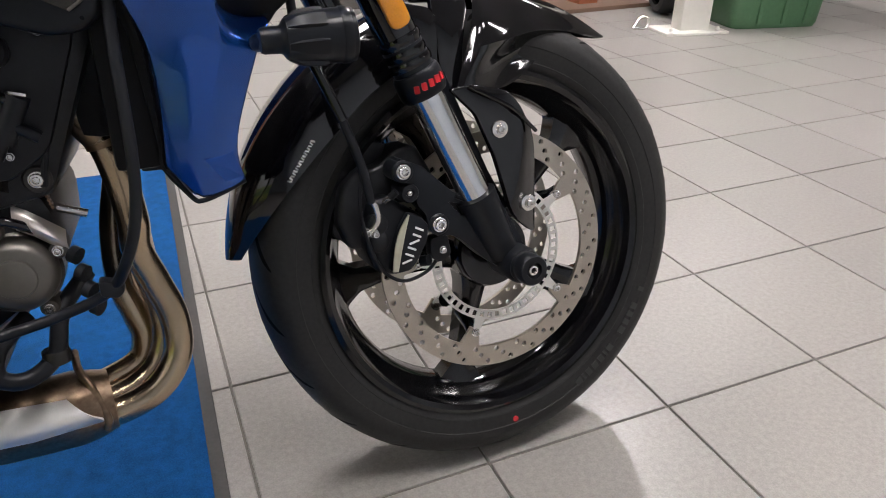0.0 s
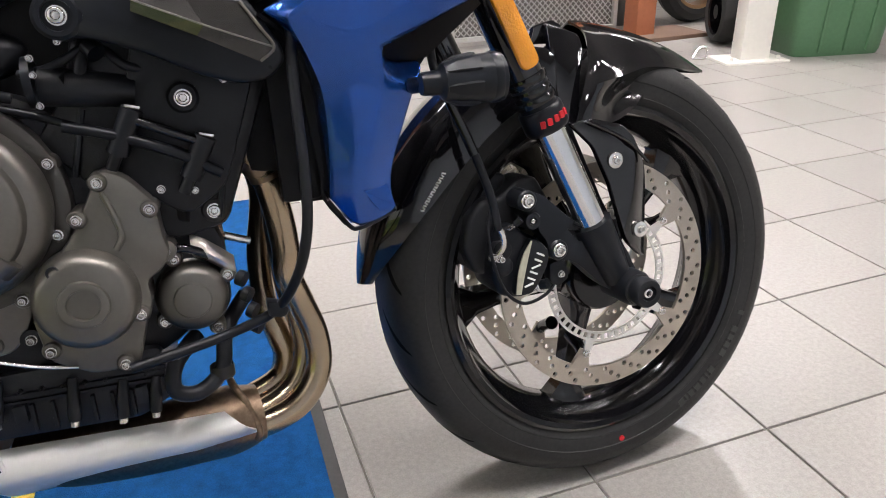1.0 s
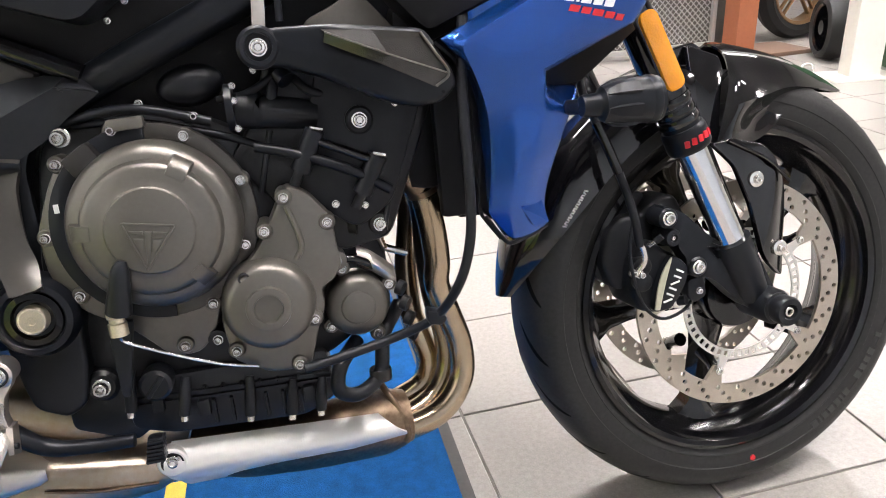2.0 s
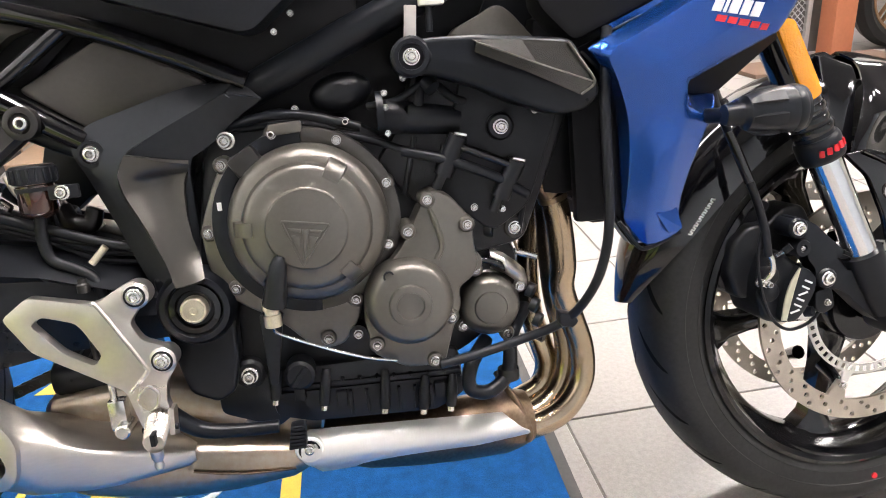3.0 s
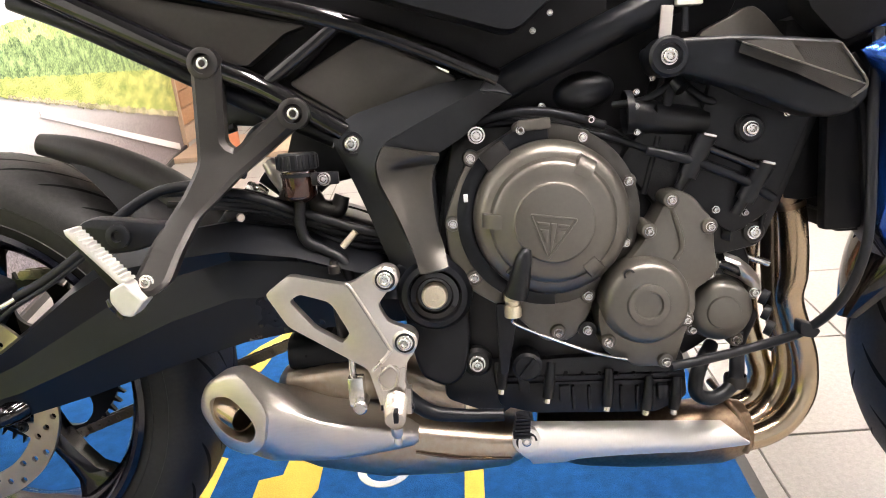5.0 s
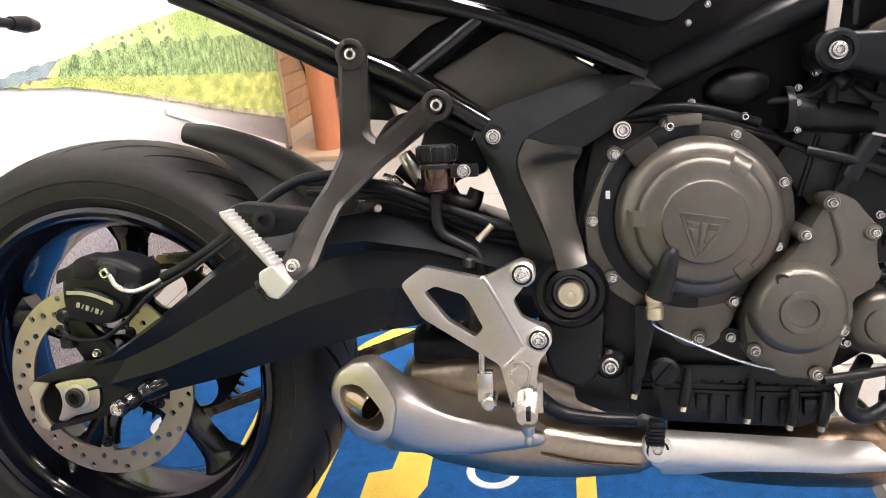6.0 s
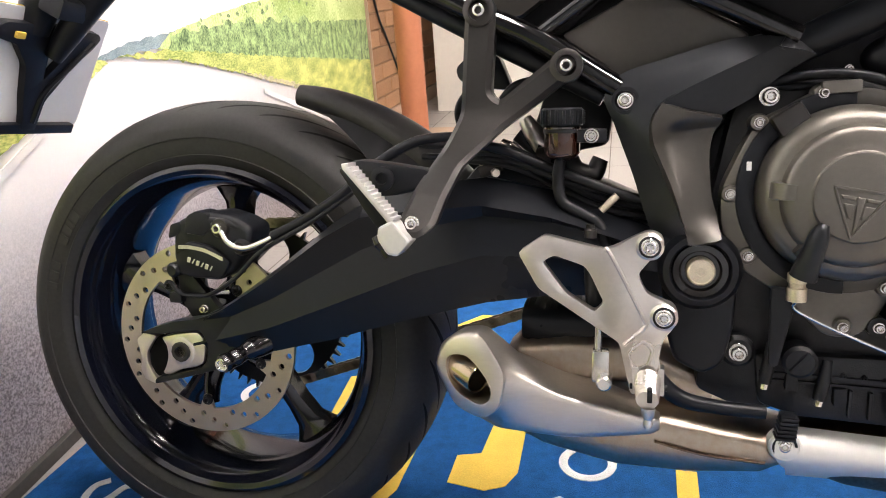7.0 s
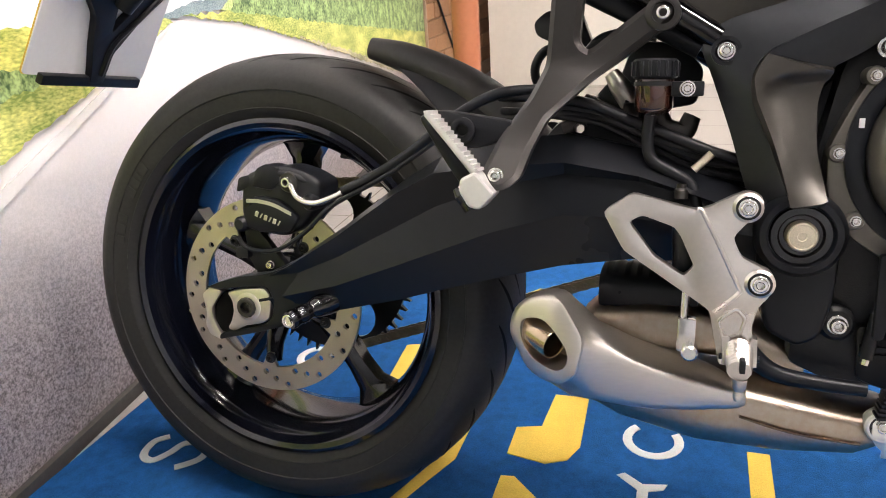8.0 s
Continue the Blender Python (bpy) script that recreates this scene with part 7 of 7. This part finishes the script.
def swingarm():
    o = [(-0.062, 0.330), (-0.03, 0.338), (0.045, 0.362), (0.10, 0.398), (0.18, 0.458), (0.225, 0.486), (0.30, 0.508), (0.372, 0.522), (0.46, 0.503), (0.55, 0.47), (0.60, 0.45), (0.60, 0.40), (0.52, 0.392), (0.44, 0.397), (0.34, 0.374), (0.245, 0.346), (0.15, 0.318),
         (0.082, 0.297), (0.03, 0.285), (-0.04, 0.270), (-0.06, 0.276)]
    stations = [
        (0.010, 0.346, 0.342, 0.334, 0.318, 0.290), (0.050, 0.368, 0.362, 0.350, 0.328, 0.298), (0.115, 0.412, 0.402, 0.378, 0.345, 0.312), (0.190, 0.468, 0.455, 0.418, 0.374, 0.331),
        (0.235, 0.496, 0.484, 0.442, 0.392, 0.345), (0.300, 0.514, 0.500, 0.466, 0.418, 0.364), (0.375, 0.522, 0.506, 0.482, 0.440, 0.384), (0.450, 0.508, 0.494, 0.476, 0.440, 0.396), (0.540, 0.474, 0.466, 0.452, 0.430, 0.398), (0.600, 0.452, 0.446, 0.438, 0.424, 0.400),
    ]
    rings = []
    for x, top, r1, groove, r2, low in stations:
        r1 -= 0.012 * min(1, max(0, (x - 0.19) / 0.11))
        rings.append([(x, -0.066, top - 0.001), (x, -0.088, top), (x, -0.121, r1), (x, -0.112, groove), (x, -0.120, r2), (x, -0.104, low), (x, -0.070, low)])
    s = part("swingarm", loft(rings), SATIN_BLACK, BIKE, "satin black faceted swingarm", smooth=12)
    part("axle_end", plate(rounded([(-0.030, 0.330), (0.05, 0.366), (0.10, 0.392), (0.11, 0.35), (0.09, 0.302), (0.03, 0.285), (-0.030, 0.276)], 0.008), -0.108, -0.072, 0.004), SATIN_BLACK, s)
    part("cross_tube", tube([(0.38, -0.09, 0.482), (0.38, 0.0, 0.482), (0.38, 0.11, 0.482)], 0.030, 18, smooth=False), SATIN_BLACK, s)
    part("far_arm", plate(rounded(o, 0.01, 2), 0.15, 0.175, 0.0), SATIN_BLACK, s)
    # axle adjuster
    blk = [(-0.074, 0.319), (-0.062, 0.329), (-0.044, 0.325), (-0.052, 0.315), (-0.060, 0.303), (-0.061, 0.289), (-0.054, 0.276), (-0.048, 0.268), (-0.050, 0.261), (-0.066, 0.267), (-0.072, 0.280), (-0.069, 0.294)]
    ad = part("axle_adjuster", plate(rounded(blk, 0.003), -0.1165, -0.096, 0.0025), ALUMINIUM, s, "silver axle adjuster block")
    # shade inside the adjuster's opening, put in as a black plate
    part("dark_window", plate(rounded([(-0.060, 0.322), (-0.030, 0.324), (-0.020, 0.310), (-0.018, 0.292), (-0.030, 0.278), (-0.050, 0.270), (-0.060, 0.284)], 0.004), -0.1120, -0.100, 0.001), SHADE_BLACK, ad)
    part("axle_plate", plate(rounded([(-0.036, 0.325), (-0.010, 0.331), (0.016, 0.334), (0.025, 0.326), (0.026, 0.312), (0.022, 0.295), (0.012, 0.289), (-0.012, 0.284), (-0.028, 0.275), (-0.038, 0.278), (-0.032, 0.288), (-0.028, 0.300), (-0.029, 0.314)], 0.004), -0.119, -0.108, 0.0025), ALUMINIUM, ad)
    part("axle_collar", lathe([(0.0175, -0.116), (0.0175, -0.1205), (0.0155, -0.122), (0.0125, -0.122)], (-0.006, 0, 0.309), 32), ALUMINIUM, ad)
    part("axle_nut", lathe([(0.0128, -0.118), (0.0128, -0.1245), (0.0112, -0.126), (0.0075, -0.126), (0.0068, -0.119), (0, -0.119)], (-0.006, 0, 0.309), 12), CAST_GREY, ad)
    fork_end = [(-0.064, 0.330), (-0.040, 0.339), (-0.013, 0.347), (0.020, 0.352), (0.050, 0.362), (0.085, 0.386), (0.120, 0.408), (0.128, 0.380), (0.122, 0.340), (0.095, 0.306), (0.065, 0.298), (0.039, 0.288), (-0.002, 0.276), (-0.048, 0.264), (-0.046, 0.272), (-0.010, 0.281), (0.020, 0.289), (0.030, 0.300), (0.033, 0.322), (0.024, 0.337), (-0.010, 0.334), (-0.040, 0.329)]
    bm = plate(rounded(fork_end, 0.005), -0.1225, -0.100, 0.005, seg=3)
    for v in bm.verts:
        v.co.y += max(0, v.co.x - 0.05) * 0.38
    part("fork_end", bm, SATIN_BLACK, s)
    spool = part("stand_spool", tube([(0.100, -0.104, 0.322), (0.096, -0.112, 0.320), (0.093, -0.118, 0.319), (0.090, -0.124, 0.318), (0.086, -0.132, 0.316), (0.082, -0.140, 0.314), (0.078, -0.147, 0.312), (0.075, -0.153, 0.3105), (0.073, -0.157, 0.3095)],
                                     [0.0155, 0.0145, 0.0135, 0.0128, 0.0096, 0.0112, 0.0104, 0.0116, 0.0108], 24, 4), GLOSS_BLACK, s, "black paddock stand bobbin")
    part("spool_ring", lathe([(0.0078, -0.155), (0.0078, -0.1595), (0.0058, -0.1600), (0.0050, -0.1575), (0, -0.1575)], (0.0727, 0, 0.3093), 20), ZINC, spool)


swingarm()

RW = wheel("rear_wheel", REAR, 0.307, 0.089, 0.071, 88, 0.0, None, "gloss black five-spoke cast rear wheel", BLUE_TINT)
brake_disc(RW, REAR, -0.069, 0.1275, 0.096, ((0.104, 15, 0.0), (0.112, 15, 0.33), (0.120, 15, 0.66)), 0.0042, 5, radians(52), 0.078)
for k in range(5):
    a = radians(52) + 2 * math.pi * k / 5
    ca, sa = math.cos(a), math.sin(a)
    bolt(RW, REAR.x + 0.084 * ca, -0.072, REAR.z + 0.084 * sa, 0.0075, 0.004, DARK_METAL, name="disc_bolt")
    arm = [(REAR.x + r * math.cos(a + o), y, REAR.z + r * math.sin(a + o)) for r, o, y in ((0.090, 0.0, -0.062), (0.070, -0.08, -0.050), (0.042, -0.15, -0.035))]
    part("disc_mount", tube(arm, [0.0105, 0.012, 0.016], 12, 4), BLUE_TINT, RW)
part("hub_cover", lathe([(0.0, -0.068), (0.030, -0.068), (0.044, -0.060), (0.050, -0.045), (0.050, -0.02)], REAR, 36), BLUE_TINT, RW)
sidewall_marks(RW, REAR, -0.0585, 0.243, radians(140), [0.012, 0.004, 0.010, 0.012, -0.02, 0.01, 0.012, 0.01], RUBBER)


def tread(w, c, R, half, count, span, start, reach):
    """Slanted strips laid on the tread, black for the shade inside its grooves."""
    bm = bmesh.new()
    for k in range(count):
        base = 2 * math.pi * k / count
        for side in (-1, 1):
            left, right = [], []
            for j in range(9):
                t = j / 8
                f = start + t * (reach - start)
                y = side * half * math.sin(f * 1.35) / math.sin(1.35)
                r = R - (R - 0.219) * 0.42 * f ** 2.4 + 0.0005
                a = base + (0.5 if side > 0 else 0) * 2 * math.pi / count + span * (t - 0.2 * t * t)
                wd = 0.0058 * math.sin(math.pi * (0.08 + 0.84 * t)) / R
                left.append((c.x + r * math.cos(a - wd), c.y + y, c.z + r * math.sin(a - wd)))
                right.append((c.x + r * math.cos(a + wd), c.y + y, c.z + r * math.sin(a + wd)))
            loop_faces(bm, [left, right], closed=False, caps=False)
    part("tread_pattern", bm, SHADE_BLACK, w)


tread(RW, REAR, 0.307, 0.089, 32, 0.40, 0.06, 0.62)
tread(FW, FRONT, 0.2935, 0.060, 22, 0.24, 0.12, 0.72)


def drive():
    n = 51
    teeth = []
    for k in range(n):
        for f, r in ((0.0, 0.123), (0.3, 0.123), (0.46, 0.134), (0.54, 0.134), (0.7, 0.123)):
            a = 2 * math.pi * (k + f) / n
            teeth.append((REAR.x + r * math.cos(a), REAR.z + r * math.sin(a)))
    holes = []
    for k in range(5):
        a = 2 * math.pi * k / 5 + 0.2
        holes.append(circle(REAR.x + 0.083 * math.cos(a), REAR.z + 0.083 * math.sin(a), 0.031, 20))
    part("sprocket", plate(teeth, 0.098, 0.105, 0, holes=holes), SATIN_BLACK, RW, "black rear sprocket")
    ch = empty("chain")
    ch.parent = BIKE
    bm = None
    for z0, z1, x0, x1 in ((REAR.z + 0.129, 0.466, 0.0, 0.60), (REAR.z - 0.129, 0.396, 0.0, 0.60)):
        length = math.hypot(x1 - x0, z1 - z0)
        k = int(length / 0.0159)
        ang = math.atan2(z1 - z0, x1 - x0)
        for i in range(k):
            x, z = x0 + (x1 - x0) * (i + 0.5) / k, z0 + (z1 - z0) * (i + 0.5) / k
            m = Matrix.Translation((x, 0.1015, z)) @ Matrix.Rotation(-ang, 4, "Y")
            if bm is None:
                shape = []
                for j in range(20):
                    a = 2 * math.pi * j / 20
                    cx = 0.0079 if math.cos(a) > 0 else -0.0079
                    shape.append((cx * 0.9 + 0.007 * math.cos(a), 0.0075 * math.sin(a) * (1 if abs(math.cos(a)) > 0.25 else 0.8)))
                one = plate(shape, -0.009, -0.006, 0)
                into(one, plate(shape, 0.006, 0.009, 0))
                into(one, lathe([(0.005, -0.006), (0.005, 0.006)], (0.0, 0, 0), 8))
                into(one, lathe([(0.0028, -0.0105), (0.0028, 0.0105)], (0.0079, 0, 0), 8))
                bm = part("chain_link", one, CHAIN, ch, m=m)
            else:
                same_mesh("chain_link", bm.data, ch, m)
    part("chain_guard", plate(rounded([(0.0, 0.474), (0.01, 0.490), (0.14, 0.487), (0.32, 0.53), (0.36, 0.515), (0.13, 0.460)], 0.006), 0.125, 0.131, 0.001), MATTE_BLACK, BIKE, "black plastic chain guard")


drive()


def rear_caliper():
    o = [(-0.030, 0.412), (-0.028, 0.440), (-0.022, 0.462), (0.0, 0.470), (0.033, 0.474), (0.062, 0.466), (0.082, 0.455), (0.075, 0.425), (0.055, 0.40), (0.03, 0.388), (-0.01, 0.392)]
    c = part("rear_caliper", plate(rounded(o, 0.008), -0.098, -0.05, 0.008, seg=3), MATTE_BLACK, BIKE, "black rear brake caliper", Matrix.Translation((0.008, -0.004, 0.007)))
    part("face", plate(rounded([(-0.022, 0.400), (-0.021, 0.432), (0.0, 0.438), (0.03, 0.432), (0.055, 0.414), (0.040, 0.393), (0.0, 0.393)], 0.006), -0.104, -0.095, 0.003), SATIN_BLACK, c)
    st = spline([(-0.0153, 0, 0.4313), (0.0020, 0, 0.4312), (0.0228, 0, 0.4271), (0.0445, 0, 0.4177)], 5)
    part("badge_stripe", plate([(p.x, p.z + 0.0021) for p in st] + [(p.x, p.z - 0.0021) for p in st[::-1]], -0.1055, -0.10, 0), GREEN_GREY, c, "pale curved badge stripe")
    for k in range(6):
        part("badge_bar", box((-0.0022 + k * 0.0060, -0.1046, 0.4158 + k * -0.0020), (0.0016 if k % 2 else 0.0042, 0.0012, 0.0064), 0.0003, rot=Matrix.Rotation(radians(34 if k % 2 else 18), 3, "Y"), seg=1), GREEN_GREY, c, "pale badge bar")
    part("piston_bulge", tube([(0.004, -0.070, 0.448), (0.034, -0.076, 0.451), (0.058, -0.072, 0.443)], [0.017, 0.020, 0.016], 18), DARK_METAL, c)
    part("housing_block", plate(rounded([(-0.010, 0.448), (-0.004, 0.470), (0.010, 0.476), (0.026, 0.472), (0.030, 0.455), (0.016, 0.444)], 0.004), -0.101, -0.07, 0.003), MATTE_BLACK, c)
    part("banjo_seat", lathe([(0.0125, -0.08), (0.0125, -0.099), (0.0110, -0.101), (0, -0.101)], (0.040, 0, 0.455), 20), CAST_GREY, c)
    bolt(c, 0.040, -0.098, 0.455, 0.0085, 0.010, name="banjo_bolt")
    part("caliper_rib", tube([(-0.018, -0.092, 0.455), (0.010, -0.096, 0.463), (0.045, -0.096, 0.462), (0.072, -0.092, 0.450)], 0.0045, 10), MATTE_BLACK, c)
    part("bridge", plate(rounded([(-0.034, 0.440), (-0.030, 0.458), (-0.015, 0.462), (-0.012, 0.448)], 0.004), -0.098, -0.06, 0.003), MATTE_BLACK, c)
    part("banjo_pipe", tube([(0.045, -0.104, 0.452), (0.055, -0.106, 0.438), (0.075, -0.106, 0.432), (0.10, -0.104, 0.440), (0.115, -0.102, 0.448)], 0.0036, 10), ZINC, c, "bright pipe end")
    part("brake_hose", tube([(0.112, -0.102, 0.447), (0.15, -0.102, 0.465), (0.20, -0.105, 0.495), (0.245, -0.105, 0.53), (0.29, -0.095, 0.555), (0.34, -0.09, 0.56)], 0.006, 10), MATTE_BLACK, c)
    part("sensor_wire", tube([(-0.035, -0.098, 0.385), (-0.02, -0.10, 0.372), (0.02, -0.102, 0.372), (0.06, -0.105, 0.395), (0.10, -0.108, 0.43), (0.17, -0.108, 0.468), (0.25, -0.105, 0.522)], 0.0028, 8), MATTE_BLACK, c)
    part("sensor", box((-0.028, -0.092, 0.366), (0.018, 0.02, 0.014), 0.003), MATTE_BLACK, c)
    part("slide_pin", lathe([(0.0, -0.108), (0.006, -0.108), (0.0095, -0.104), (0.0095, -0.08)], (-0.026, 0, 0.402), 18), MATTE_BLACK, c)
    part("slide_pin", lathe([(0.0, -0.106), (0.007, -0.106), (0.0105, -0.10), (0.0105, -0.07)], (0.068, 0, 0.432), 18), DARK_METAL, c)
    part("bracket", plate(rounded([(-0.03, 0.40), (-0.01, 0.395), (0.03, 0.35), (0.06, 0.345), (0.03, 0.328), (-0.01, 0.335), (-0.025, 0.36)], 0.005), -0.092, -0.082, 0.002), SATIN_BLACK, c)
    bolt(c, 0.008, -0.095, 0.352, 0.0065, 0.006)
    bolt(c, -0.024, -0.085, 0.455, 0.006, 0.006, DARK_METAL)


rear_caliper()


# paler grey for the crown alone: the light on its top is in the colour
HUGGER = material("lit_crown_plastic", (0.028, 0.026, 0.026), 0.42, vary=0.2, scale=30, bump=0.2, bump_scale=1200, spec=0.45)


def hugger():
    def crown(s):
        return 0.333 + 0.052 * s ** 1.15

    rings = []
    for k in range(27):
        s = k / 26
        a = radians(65.5 - 43 * s)
        near, far = 0.006 + 0.070 * min(1, s * 1.2), 0.006 + 0.062 * min(1, s * 1.2)
        ring = []
        for j in range(17):
            t = -1 + j / 8
            w = near if t < 0 else far
            r = crown(s) - 0.004 + 0.010 * math.cos(t * 1.4) - (0.006 + 0.060 * min(1, s * 1.1)) * abs(t) ** 1.6
            ring.append((REAR.x + r * math.cos(a), REAR.y - 0.012 + w * t, REAR.z + r * math.sin(a)))
        rings.append(ring)
    h = part("rear_hugger", solid(loop_faces(bmesh.new(), rings, closed=False, caps=False), 0.003), MATTE_BLACK, BIKE, "matte black rear hugger over the tyre")
    ridge = []
    for k in range(12):
        s = k / 11
        a = radians(70.5 - 46 * s)
        r = crown(s) - 0.003
        ridge.append((REAR.x + r * math.cos(a), REAR.y - 0.012, REAR.z + r * math.sin(a)))
    part("crown_ridge", tube(ridge, [0.0135, 0.0180, 0.0205, 0.023, 0.026, 0.028, 0.029, 0.029], 20), HUGGER, h)


hugger()


def plate_holder():
    t = Matrix.Translation((-0.36, 0, 0.593)) @ Matrix.Rotation(radians(28.5), 4, "Y")
    turn = Matrix.Rotation(radians(90), 4, "Z")
    wide = [(-0.090, 0.0), (0.140, 0.0), (0.140, 0.178), (-0.090, 0.178)]
    p = part("number_plate", plate(rounded(wide, 0.008), -0.001, 0.001, 0.0), WHITE, BIKE, "blank pale back of a number plate", m=t @ turn)
    part("plate_front", plate(rounded([(-0.091, -0.001), (0.141, -0.001), (0.141, 0.179), (-0.091, 0.179)], 0.008), 0.0013, 0.003, 0.0), CARPET_YELLOW, p, "yellow front sheet")
    part("lower_lip", box((0.03, -0.006, -0.003), (0.19, 0.012, 0.016), 0.003), MATTE_BLACK, p)
    arms = [(0.020, -0.004), (0.044, -0.004), (0.046, 0.045), (0.078, 0.100), (0.108, 0.136), (0.118, 0.152), (0.110, 0.160), (0.02, 0.162), (-0.06, 0.158), (-0.072, 0.150), (-0.066, 0.134), (-0.034, 0.128), (-0.008, 0.098), (0.004, 0.05), (0.014, 0.02)]
    gap = [(0.030, 0.078), (0.056, 0.114), (0.048, 0.122), (0.026, 0.124)]
    part("bracket", plate(rounded(arms, 0.005), -0.014, -0.002, 0.003, holes=[rounded(gap, 0.004)]), MATTE_BLACK, p)
    part("bracket_rib", tube([(0.034, -0.014, 0.01), (0.038, -0.016, 0.06), (0.072, -0.016, 0.105), (0.104, -0.014, 0.145)], 0.004, 8), SATIN_BLACK, p)
    part("tail_stem", tube([(0.028, -0.020, 0.118), (0.030, -0.030, 0.16), (0.034, -0.045, 0.215), (0.036, -0.060, 0.26)], [0.013, 0.018, 0.021, 0.024], 14), MATTE_BLACK, p)
    part("tail_hood", box((0.005, -0.035, 0.198), (0.06, 0.04, 0.03), 0.008), MATTE_BLACK, p)
    part("mud_flap", tube([(-0.23, 0, 0.80), (-0.27, 0, 0.76), (-0.29, 0, 0.72)], [0.03, 0.028, 0.02], 14), MATTE_BLACK, BIKE)
    ind = part("indicator", tube([(-0.215, -0.05, 0.785), (-0.20, 0.02, 0.79), (-0.20, 0.11, 0.795)], [0.009, 0.008, 0.007], 12), MATTE_BLACK, BIKE, "black indicator stalk")
    part("indicator_lens", tube([(-0.20, 0.11, 0.795), (-0.20, 0.14, 0.797), (-0.20, 0.165, 0.798)], [0.010, 0.013, 0.008], 14), MATTE_BLACK, ind)
    part("side_marker", box((-0.036, -0.016, 0.143), (0.016, 0.005, 0.010), 0.002), CARPET_YELLOW, p, "small yellow marker")


plate_holder()


# ---- floor tiles ----
def tiles():
    one = box((0, 0, -0.003), (TILE_PITCH - 0.004, TILE_PITCH - 0.004, 0.006), 0.0012, seg=1)
    first = None
    rest = bmesh.new()
    for i in range(-16, 22):
        for j in range(-16, 17):
            m = GRID @ Matrix.Translation(((i + 0.5) * TILE_PITCH, (j + 0.5) * TILE_PITCH, random.uniform(-0.0003, 0.0)))
            x, y = m.translation.x, m.translation.y
            if x < -3.5 or x > 8 or y < -3.5 or y > 6.5:
                continue
            if -0.24 < x < 0.86 and -0.34 < y < 1.12:
                continue
            if 0.85 < x < 5.0 and -0.6 < y < 3.4:
                if first is None:
                    first = part("tile", one.copy(), TILE, FLOOR, m=m)
                else:
                    same_mesh("tile", first.data, FLOOR, m)
            else:
                h = TILE_PITCH / 2 - 0.002
                vs = [rest.verts.new(m @ Vector((sx * h, sy * h, 0))) for sx, sy in ((-1, -1), (1, -1), (1, 1), (-1, 1))]
                rest.faces.new(vs)
    tagged(part("outer_tiles", rest, TILE, FLOOR), kind="stuff")
    one.free()


tiles()
